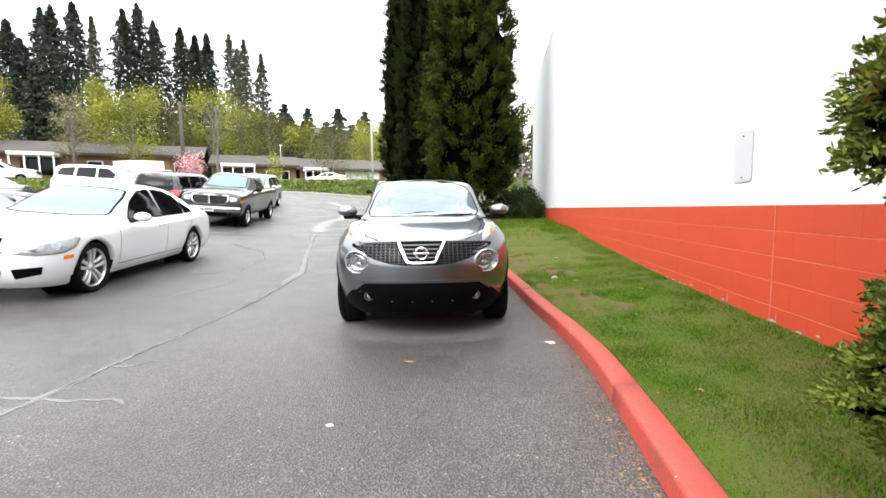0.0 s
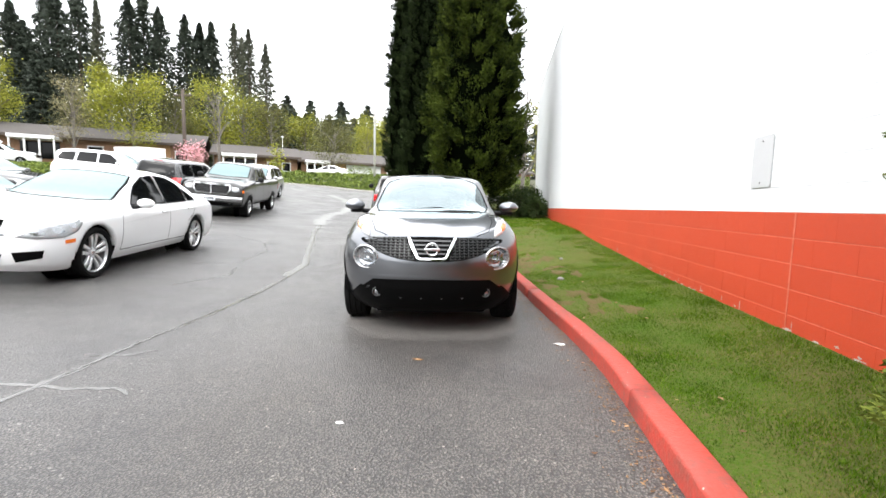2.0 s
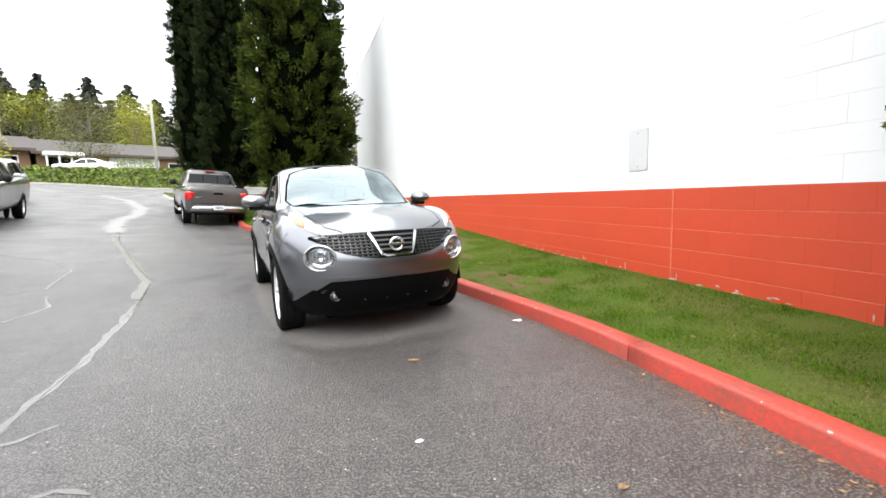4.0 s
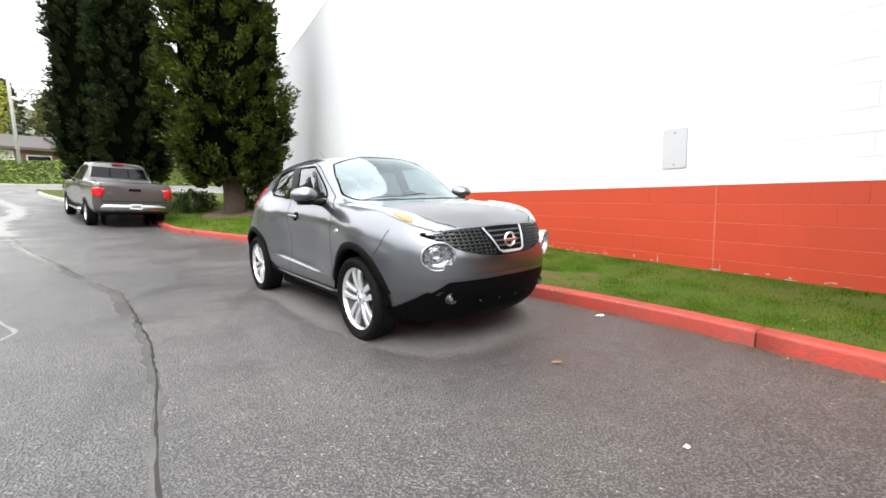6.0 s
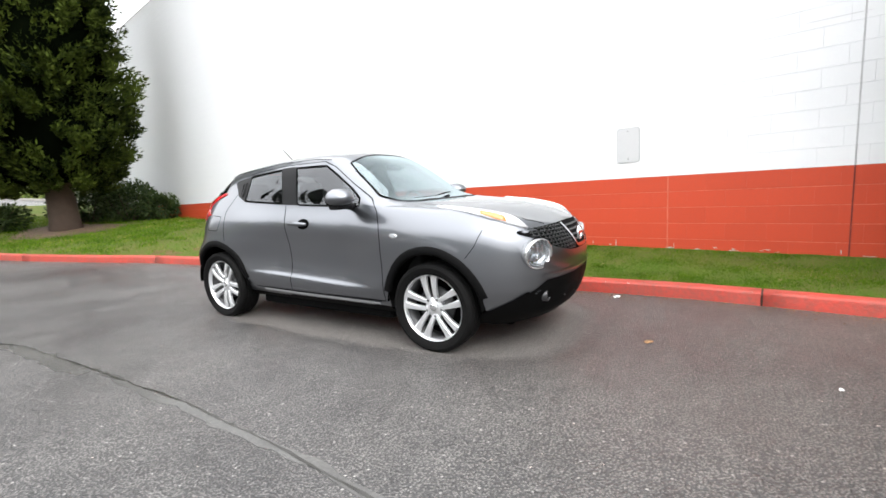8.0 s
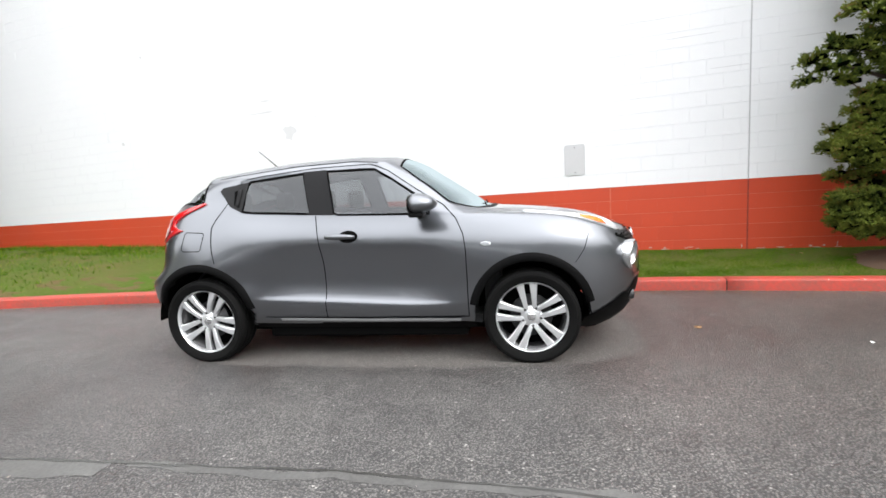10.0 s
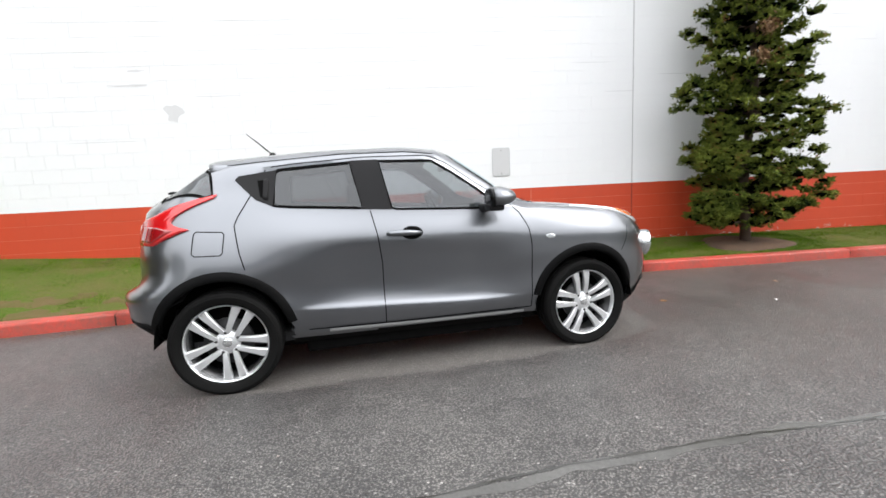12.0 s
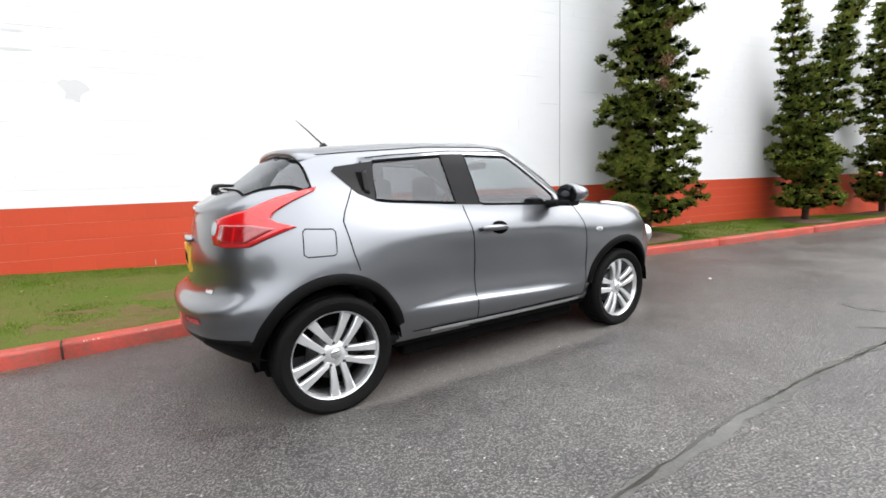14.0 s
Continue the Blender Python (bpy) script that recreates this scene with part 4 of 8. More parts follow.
        way = u + 0.55 * ahead
        way /= np.linalg.norm(way, axis=2, keepdims=True)
        flat = np.array([1, 1, 0.58])
        along = 0.30 + 0.80 * g.random((len(k), shoots, per, 1)) ** 0.8 * g.uniform(0.75, 1.15, (len(k), shoots, 1, 1))
        c = k[:, None, None, :3] + way[:, :, None] * along * (k[:, 3] * 1.0)[:, None, None, None] * flat
        c = c + g.normal(0, 0.35, c.shape) * size
        out = np.broadcast_to(way[:, :, None] * 1.1 + np.array([0, 0, 0.25]), c.shape)
        face = np.broadcast_to(u[:, :, None] + np.array([0, 0, 0.45]), c.shape)
        parts_v.append(leaf_cloud(c.reshape(-1, 3), out.reshape(-1, 3), size, size * 0.45, seed, 0.0, face.reshape(-1, 3))[0])
    v = np.concatenate(parts_v)
    quick("crown", v, np.arange(len(v)).reshape(-1, 4), M_NEAR_CONIFER, root, "dense dark green sprays with a few brown ones")
    if dead:
        c = g.normal(0, 0.05, (260 * len(dead), 3)) + np.repeat(np.array(dead), 260, 0)
        v, f = leaf_cloud(c, np.tile((-0.4, 0.4, 0.6), (len(c), 1)), 0.045, 0.02, seed + 1)
        quick("dead_sprays", v, f, M_DEADLEAF, root, "a few dead orange-brown sprays")
    return root

young_conifer(pose(1.25, 1.48, lawn_z(1.25, 1.48) + 0.02), 444, "young green conifer in bare soil by the wall", [(0.0, 6.6, 0.0)], (1.35, 1.30, 0.72, 0.66), 0.05, 1.0, 0.06, 1.85, [(-0.5, 0.30, 2.62), (-0.42, 0.15, 3.55), (-0.5, 0.22, 3.0)], [(-0.20, 0.63, 0.54, 0.23, 0.25, 0.24, 46), (-0.24, 0.62, 1.24, 0.22, 0.24, 0.25, 40), (-0.21, 0.62, 1.58, 0.13, 0.15, 0.15, 12), (0.0, 0.8, 2.2, 0.3, 0.35, 0.25, 14), (-0.1, -0.75, 1.0, 0.35, 0.4, 0.3, 18), (0.0, -0.85, 1.9, 0.35, 0.4, 0.3, 18)])
young_conifer(pose(1.30, -3.9, lawn_z(1.30, -3.9) + 0.02), 9, "young dark green conifer with two leaning stems", [(0.0, 4.9, 1.25), (0.9, 5.4, -1.2)], (0.62, 0.75, 0.62, 0.56), 0.062, 0.7, 0.16, 0.0, (), [(-0.1, 0.1, 0.55, 0.6, 0.75, 0.30, 34), (-0.1, 0.15, 1.2, 0.5, 0.6, 0.35, 30), (-0.1, 0.6, 1.5, 0.35, 0.3, 0.5, 16)])
young_conifer(pose(1.25, -7.6, lawn_z(1.25, -7.6) + 0.02), 13, "open young conifer at the end of the row", [(0.0, 6.0, 0.9)], (1.2, 1.2, 0.9, 0.64), 0.07, 0.5, 0.25)

def tall_conifer(m, tall, wide, seed, n_tufts, label, needles=None):
    """A tall dense conifer: upswept brush-like tufts all round, dark gaps between them, skirt clear of the ground."""
    rng = np.random.default_rng(seed)
    root = thing("tall_conifer", m, label, "tree", "tall conifers beside the building")
    part("trunk", tube([(0, 0, -0.3), (0, 0, 0.3), (0, 0, 2), (0, 0, tall * 0.96)], [0.46, 0.36, 0.3, 0.03], 14), M_BARK, root, "thick reddish brown trunk")
    def radius(f):
        return wide * np.minimum(1, 0.66 + f / 0.10 * 0.34) * np.maximum(0.0, 1 - 0.30 * f - 0.7 * f ** 4)
    # a lumpy near-black core paints the shade between the tufts
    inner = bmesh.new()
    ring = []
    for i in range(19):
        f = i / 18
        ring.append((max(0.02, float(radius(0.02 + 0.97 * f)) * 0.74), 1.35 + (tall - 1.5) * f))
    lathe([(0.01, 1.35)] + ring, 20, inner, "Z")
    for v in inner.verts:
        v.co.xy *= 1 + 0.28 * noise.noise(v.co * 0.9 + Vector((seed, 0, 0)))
    part("inner_shade", inner, M_CROWN_SHADE, root, "near-black core standing in for the shade inside the crown")
    k = np.arange(n_tufts)
    f = ((k + rng.random(n_tufts)) / n_tufts) ** 1.12
    a = k * 2.39996 + rng.normal(0, 0.25, n_tufts)
    z = 0.95 + (tall - 1.2) * f
    lobe = 1 + 0.10 * np.sin(3 * a + 1.1 * z + seed) + 0.09 * np.sin(5 * a - 2.3 * z)
    L = rng.uniform(0.50, 0.90, n_tufts) * (wide / 2.1) ** 0.5
    r = radius(f) * lobe * rng.uniform(0.86, 1.04, n_tufts) - L * 0.80
    axis = np.stack([np.cos(a), np.sin(a), rng.uniform(0.35, 1.0, n_tufts)], 1)
    axis /= np.linalg.norm(axis, axis=1, keepdims=True)
    base = np.stack([r * np.cos(a), r * np.sin(a), z], 1)
    per = 140
    q = 0.25 + 0.75 * rng.random((n_tufts, per, 1)) ** 0.8
    u = rng.normal(0, 1, (n_tufts, per, 3)); u /= np.linalg.norm(u, axis=2, keepdims=True)
    c = base[:, None] + axis[:, None] * (L[:, None, None] * q) + u * (L[:, None, None] * (0.08 + 0.30 * q * (1.25 - 0.55 * q)))
    o = axis[:, None] * 1.0 + u * 0.55
    face = u + axis[:, None] * 0.35 + np.array([0, 0, 0.25])
    v, fc = leaf_cloud(c.reshape(-1, 3), o.reshape(-1, 3), 0.150, 0.050, seed, 0.0, face.reshape(-1, 3))
    quick("crown", v, fc, needles or M_TALL_CONIFER, root, "dense deep green needle sprays")
    return root

tall_conifer(pose(-1.25, 20.0, 0.66, 0, 0, 0), 15.0, 2.15, 5, 1000, "tall dense green conifer on the lawn by the building")
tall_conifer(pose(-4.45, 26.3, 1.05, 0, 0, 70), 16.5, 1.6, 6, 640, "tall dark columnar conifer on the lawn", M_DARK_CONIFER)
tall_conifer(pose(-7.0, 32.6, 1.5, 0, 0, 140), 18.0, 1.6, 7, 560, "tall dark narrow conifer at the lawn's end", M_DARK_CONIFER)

def shrub(x, y, rx, ry, h, seed, n=2600, material=None, label="low dark evergreen shrub by the wall", z=None):
    rng = np.random.default_rng(seed)
    root = thing("shrub", pose(x, y, lawn_z(x, y) if z is None else z), label, "shrub")
    tw = bmesh.new()
    for k in range(9):
        a = k * 0.7
        tube([(0.1 * math.cos(a), 0.1 * math.sin(a), -0.05), (rx * 0.5 * math.cos(a), ry * 0.5 * math.sin(a), h * 0.45), (rx * 0.75 * math.cos(a), ry * 0.75 * math.sin(a), h * 0.8)], [0.025, 0.015, 0.006], 5, False, tw)
    tagged(part("branchwork", tw, M_BARK, root), kind="stuff")
    u = rng.normal(0, 1, (n, 3)); u /= np.linalg.norm(u, axis=1, keepdims=True)
    d = rng.random((n, 1)) ** 0.3
    lob = 1 + 0.2 * np.sin(4 * np.arctan2(u[:, 1], u[:, 0]) + seed)[:, None]
    c = u * d * lob * np.array([[rx, ry, h * 0.55]]) + np.array([[0, 0, h * 0.52]])
    c[:, 2] = np.maximum(c[:, 2], 0.03)
    v, f = leaf_cloud(c, u, 0.10, 0.055, seed)
    quick("crown", v, f, material or M_SHRUB, root)
    return root
for i, (x, y, rx, ry, h) in enumerate(((0.7, 21.2, 1.0, 0.8, 1.15), (1.3, 22.6, 0.8, 0.9, 1.3), (-0.3, 21.8, 1.0, 0.8, 0.95), (-2.6, 21.6, 0.8, 0.7, 0.8), (1.45, 20.6, 0.6, 0.7, 0.85), (1.2, 25.0, 1.0, 1.2, 1.4))):
    shrub(x, y, rx, ry, h, 30 + i)

def broadleaf(x, y, tall, wide, seed, material, label, n=1700, clear=0.25, leaf=0.34, name="street_tree", z=None, bark=None):
    """A spring tree: forked stem and limbs, open crown of small leaf clumps."""
    rng = random.Random(seed)
    root = thing(name, pose(x, y, gz(x, y) if z is None else z), label, "tree")
    part("trunk", tube([(0, 0, -0.3), (0, 0, tall * clear), (0.15, 0.1, tall * 0.6), (0.1, 0, tall * 0.95)], [tall * 0.018, tall * 0.014, tall * 0.008, 0.01], 8), bark or M_BARK_GREY, root)
    lb = bmesh.new()
    tips = []
    for k in range(22):
        f = rng.uniform(clear, 0.85)
        a = rng.uniform(0, 6.28)
        r = wide * (0.35 + 0.65 * math.sin(math.pi * min(1, (f - clear) / (1 - clear) * 0.8 + 0.25))) * rng.uniform(0.6, 1.0)
        tip = (r * math.cos(a), r * math.sin(a), tall * min(0.98, f + 0.18 * rng.uniform(0.4, 1.2)))
        tube([(0, 0, tall * f * 0.9), (tip[0] * 0.5, tip[1] * 0.5, (tall * f + tip[2]) / 2 + 0.1), tip], [tall * 0.006, tall * 0.004, 0.008], 5, False, lb)
        tips.append(tip)
    tagged(part("branchwork", lb, bark or M_BARK_GREY, root), kind="stuff")
    cs, os_ = [], []
    for k in range(n):
        tx, ty, tz = rng.choice(tips)
        q = rng.uniform(0.35, 1.05)
        s = 0.16 * wide + 0.1
        cs.append((tx * q + rng.gauss(0, s), ty * q + rng.gauss(0, s), max(tall * clear * 0.8, tz - (1 - q) * tall * 0.1 + rng.gauss(0, s * 1.1))))
        os_.append((tx, ty, 0.5))
    if n:
        v, f = leaf_cloud(cs, os_, leaf, leaf * 0.7, seed)
        quick("crown", v, f, material, root)
    return root

def fir(x, y, tall, wide, seed, material, label, n=1800, bare=0.12, name="fir_tree", size=0.62):
    """A forest fir: straight stem, drooping tiers, ragged outline."""
    rng = np.random.default_rng(seed)
    root = thing(name, pose(x, y, gz(x, y)), label, "tree")
    part("trunk", tube([(0, 0, -0.5), (0, 0, tall * 0.5), (0, 0, tall)], [tall * 0.013, tall * 0.008, 0.02], 7), M_BARK, root)
    f = bare + (1 - bare) * rng.random(n) ** 0.85
    T = int(tall * 1.15)
    tier = np.floor(f * T) / T + rng.normal(0, 0.008, n)
    a = rng.integers(0, 9, n) * 0.7 + np.floor(f * T) * 1.3 + rng.normal(0, 0.16, n)
    ragged = 0.66 + 0.26 * np.sin(np.floor(f * T) * 2.1 + a * 2 + seed) + 0.14 * np.sin(9 * f + 1.7 * seed + a)
    r = wide * 1.6 * np.minimum(1, (1 - f) * 1.75) ** 0.82 * ragged * rng.random(n) ** 0.55 + 0.05
    c = np.stack([r * np.cos(a), r * np.sin(a), tall * tier - 0.22 * r], 1)
    o = np.stack([np.cos(a), np.sin(a), -0.25 * np.ones(n)], 1)
    v, fc = leaf_cloud(c, o, size * 1.3, size * 0.5, seed, 0.1)
    quick("crown", v, fc, material, root)
    return root

for i, (x, y, top, w) in enumerate(((-85.2, 70, 35.7, 4.6), (-90.0, 76, 35.0, 5.4), (-85.0, 76, 40.1, 4.8), (-79.4, 73, 38.9, 4.6), (-76.1, 74, 39.7, 4.6), (-82.0, 69, 29.0, 4.8), (-78.0, 68, 26.0, 4.6), (-71.5, 80, 40.7, 4.6), (-70.2, 82, 42.5, 5.0), (-66.9, 82, 39.0, 4.4), (-64.3, 86, 39.3, 4.2), (-62.6, 88, 38.4, 4.4), (-60.0, 88, 38.6, 3.8))):
    fir(x, y, top - gz(x, y), w * 1.0, 50 + i, M_FIR, "tall dark fir on the wooded hill", 9500, 0.06, size=0.5)
for i, (x, y, top, w) in enumerate(((-68.5, 70, 35.1, 2.2), (-52.4, 84, 36.6, 3.4), (-49.4, 84, 35.4, 3.2), (-46.5, 85, 32.8, 2.8), (-54.5, 90, 36.0, 3.0))):
    fir(x, y, top - gz(x, y), w, 70 + i, M_THIN_FIR, "tall thin open-crowned fir", 4200, 0.25, size=0.45)
for i in range(26):
    rng = random.Random(300 + i)
    x = -62 + i * 3.6 + rng.uniform(-2, 2)
    fir(x, 98 + 0.25 * (x + 40) + rng.uniform(-6, 16), rng.uniform(13, 20), rng.uniform(3, 4.2), 90 + i, M_FIR if i % 3 else M_THIN_FIR, "dark fir in the far woods", 1500, 0.05, size=0.95)
for i, (x, y, tall, w, material, n, leaf) in enumerate((
        (-60, 46, 15.4, 3.2, M_SPRING, 3200, 0.45), (-48, 45.5, 10.7, 2.0, M_SPRING_PALE, 1200, 0.3), (-42.8, 48, 11.9, 3.8, M_SPRING, 2600, 0.4), (-50, 52.5, 13.5, 3.0, M_SPRING, 2000, 0.4), (-47, 60, 12.5, 4.0, M_OLIVE, 2200, 0.45), (-45, 66, 16, 4.6, M_SPRING, 2800, 0.45), (-40, 66, 14, 4.4, M_SPRING, 2200, 0.45),
        (-35.5, 66, 12.5, 3.6, M_OLIVE, 1600, 0.45), (-21, 55, 7.6, 3.6, M_OLIVE, 1700, 0.3), (-23, 76, 10.5, 3.2, M_SPRING, 1500, 0.4), (-33, 84, 13, 4.5, M_OLIVE, 1500, 0.6), (-26, 88, 14, 4.5, M_SPRING, 1500, 0.6), (-17, 86, 14, 4.5, M_OLIVE, 1500, 0.6), (-40, 88, 14, 4.5, M_SPRING, 1500, 0.6), (-55, 74, 13, 4.5, M_OLIVE, 1500, 0.6), (-10, 82, 14, 4.5, M_SPRING, 1300, 0.6), (-3, 78, 13, 4.5, M_OLIVE, 1300, 0.6), (-65, 62, 12, 4.5, M_OLIVE, 1500, 0.6))):
    broadleaf(x, y, tall, w, 400 + i, material, "tree in fresh yellow-green spring leaf" if material is M_SPRING else "tree with sparse olive spring leaf" if material is M_OLIVE else "slim tree with pale budding leaves", int(n * 3.4), 0.28, leaf * 0.46)
broadleaf(-33.4, 50, 10.5, 2.0, 431, M_THIN_FIR, "tall bare-stemmed tree with few leaves", 260, 0.3, 0.25)
broadleaf(-32, 43.6, 3.0, 1.5, 432, M_PINK, "small cherry tree in pink blossom", 900, 0.25, 0.2, "cherry_tree")
broadleaf(-26.2, 50, 4.0, 1.0, 433, M_SPRING, "small slender tree with yellow-green leaves", 350, 0.2, 0.28)
broadleaf(1.9, 38, 11, 2.6, 434, M_SPRING_PALE, "bare grey tree with budding twigs", 420, 0.15, 0.14)
broadleaf(4.2, 41, 10, 2.6, 435, M_SPRING, "tree with thin fresh leaf beyond the lawn", 700, 0.2, 0.22)

# the planted bank: ivy over its slope
def bank_ivy():
    rng = np.random.default_rng(77)
    n = 42000
    x = rng.uniform(-62, 3, n)
    t = rng.uniform(0, 1, n)
    c = np.array([(a, bank_y(a) + 1.0 + 3.6 * b, gz(a, bank_y(a) + 1.0 + 3.6 * b) + 0.05 + 0.22 * q) for a, b, q in zip(x, t, rng.random(n))])
    lump = np.array([noise.noise((p[0] * 0.9, p[1] * 0.9, 2.0)) for p in c])
    c[:, 2] += 0.28 * np.maximum(lump, 0)
    o = rng.normal(0, 1, (n, 3)); o[:, 2] = 0.3
    v, f = leaf_cloud(c, o, 0.20, 0.14, 78)
    ob = quick("bank_ivy", v, f, M_IVY, None, "green ivy covering the bank beyond the lot")
    return tagged(ob, category="ivy", kind="stuff")
bank_ivy()
bx = [-62 + i for i in range(66)]
bv = []
for a in bx:
    for d, h in ((0.55, -0.2), (0.55, 0.13), (0.68, 0.14), (0.72, -0.2)):
        bv.append((a, bank_y(a) + d, gz(a, bank_y(a) + d) + h))
bf = [(4 * i + k, 4 * i + k + 1, 4 * i + 5 + k, 4 * i + 4 + k) for i in range(len(bx) - 1) for k in range(3)]
tagged(mesh("kerb_far", bv, bf, M_CONCRETE, label="pale concrete kerb at the foot of the bank"), category="kerb", kind="structure")
shrub(-14.5, 45.5, 1.6, 1.4, 1.2, 61, 1500, M_IVY, "rounded green shrub on the bank", gz(-14.5, 45.5))

# ---- the low building on the upper lot ----
def low_building():
    way = Vector((39.4, 22.8, 0)).normalized()
    turn = math.degrees(math.atan2(way.y, way.x))
    def section(x, y, z, length, deep, eave, ridge, label, doors):
        root = thing("low_building", pose(x, y, z, 0, 0, turn), label, "building")
        bm = bmesh.new(); box(bm, 0, length, 0, deep, -2.2, eave)
        part("wall", bm, M_BRICKWALL, root, "brown brick wall", False)
        bm = bmesh.new()
        for a, b in ((-0.8, 0.0), (deep + 0.8, 0.0)):
            vs = [bm.verts.new(p) for p in ((-0.5, a, eave - 0.15), (length + 0.5, a, eave - 0.15), (length + 0.5, deep / 2, ridge), (-0.5, deep / 2, ridge), (-0.5, a, eave + 0.05), (length + 0.5, a, eave + 0.05), (length + 0.5, deep / 2, ridge + 0.2), (-0.5, deep / 2, ridge + 0.2))]
            for f in ((0, 1, 2, 3), (4, 5, 6, 7), (0, 1, 5, 4), (1, 2, 6, 5), (0, 3, 7, 4)):
                bm.faces.new([vs[i] for i in f])
        bmesh.ops.recalc_face_normals(bm, faces=bm.faces)
        part("roof", bm, M_ROOF, root, "grey-brown shingle roof", False)
        bm = bmesh.new(); box(bm, -0.5, length + 0.5, -0.86, -0.8, eave - 0.25, eave + 0.05)
        part("fascia", bm, M_POLE_WOOD, root, "dark fascia board", False)
        for d, w, kind in doors:
            if kind == "porch":
                porch = part("porch", boxed(d, d + w, -2.3, -0.02, 2.35, 2.75, 0.03), M_TRIM_WHITE, root, "white flat porch canopy", False)
                for k in range(4):
                    part("post", boxed(d + 0.1 + k * (w - 0.3) / 3, d + 0.25 + k * (w - 0.3) / 3, -2.2, -2.05, 0, 2.35), M_TRIM_WHITE, porch, "", False)
                part("window", boxed(d + 0.3, d + w - 0.3, -0.06, 0.02, 0.3, 2.25), M_DARK_GLASS, root, "dark shop window", False)
            elif kind == "tan":
                part("panel", boxed(d, d + w, -0.05, 0.02, 0, eave - 0.2), M_ORANGEWALL, root, "tan timber wall panel", False)
            elif kind == "white":
                g = part("garage_front", boxed(d, d + w, -0.08, 0.02, 0, eave - 0.3), M_TRIM_WHITE, root, "white boarded front", False)
                for k in range(5):
                    part("board", boxed(d + 0.05, d + w - 0.05, -0.1, -0.082, 0.1 + 0.45 * k, 0.5 + 0.45 * k), M_TRIM_WHITE, g, "", False)
            else:
                fr = part("window", boxed(d, d + w, -0.07, 0.02, 0.8, 2.1), M_TRIM_WHITE, root, "white framed window", False)
                part("pane", boxed(d + 0.12, d + w - 0.12, -0.085, -0.072, 0.92, 1.98), M_DARK_GLASS, fr, "", False)
        return root
    section(-62.0, 40.6, 5.5, 27.0, 9.0, 2.9, 4.6, "long low brown brick building with a shingle roof", ((3, 3, "window"), (8.5, 4.2, "porch"), (15, 1.6, "window"), (20.5, 3, "tan"), (24.0, 1.5, "window")))
    section(-37.6, 55.2, 4.8, 10.5, 9.0, 2.8, 4.4, "low brown building with white porch and shingle roof", ((1.0, 4.2, "porch"), (6.5, 1.2, "window"), (8.4, 1.2, "window")))
    section(-28.0, 60.6, 4.5, 15.5, 9.0, 2.8, 4.5, "low brown building with boarded white front", ((0.4, 3.4, "porch"), (4.6, 1.6, "tan"), (6.4, 5.2, "white"), (12.6, 2.2, "window")))
    section(-13.5, 67.5, 4.3, 22.0, 9.0, 2.8, 4.6, "low brown building end with pale porch", ((1.0, 2.0, "window"), (4.0, 4.0, "porch"), (10, 1.5, "window"), (14, 4.0, "porch")))
low_building()
for x, y, w in ((-84, 104, 14),):
    root = thing("hill_house", pose(x, y, gz(x, y), 0, 0, 20), "dark brown house among the trees on the hill", "house")
    part("wall", boxed(0, w, 0, 8, -1, 5.0), M_POLE_WOOD, root, "brown timber wall", False)
    bm = bmesh.new()
    vs = [bm.verts.new(p) for p in ((-1, -1, 4.8), (w + 1, -1, 4.8), (w + 1, 9, 4.8), (-1, 9, 4.8), (-1, 4, 8), (w + 1, 4, 8))]
    for f in ((0, 1, 5, 4), (2, 3, 4, 5), (0, 4, 3), (1, 2, 5), (3, 2, 1, 0)):
        bm.faces.new([vs[i] for i in f])
    bmesh.ops.recalc_face_normals(bm, faces=bm.faces)
    part("roof", bm, M_ROOF, root, "dark roof", False)
    for k in range(3):
        part("window", boxed(1.5 + 4 * k, 4 + 4 * k, -0.05, 0.02, 2.4, 4.0), M_DARK_GLASS, root, "", False)

# unseen wooded ridge closing the lot west, south and east, added to darken reflections
rng = random.Random(90)
rv, rf = [], []
K = 150
for i in range(K + 1):
    a = radians(150 + 235 * i / K)
    d = 62 + 6 * math.sin(5 * a)
    cx, cy = d * math.cos(a) - 5, d * math.sin(a) + 8
    up = 13.5 + 2.5 * math.sin(7 * a) + rng.uniform(-2.4, 2.4)
    for back, h in ((0.0, -1.0), (1.0, up * 0.55), (3.0, up), (9.0, up * 0.9)):
        rv.append((cx + back * math.cos(a), cy + back * math.sin(a), gz(cx, cy) + h + rng.uniform(-0.4, 0.4)))
    if i:
        rf += [(4 * i - 4 + k, 4 * i + k, 4 * i + 1 + k, 4 * i - 3 + k) for k in range(3)]
tagged(mesh("backdrop", rv, rf, mat("unseen_woodland", (0.045, 0.055, 0.030), 0.95, 0, 0.8, 0.35, 2.5, bump=1.0, bump_scale=1.2, other=(0.016, 0.022, 0.012), spec=0.1), label="unseen wooded ridge added round the lot to darken reflections"), category="woods", kind="structure")

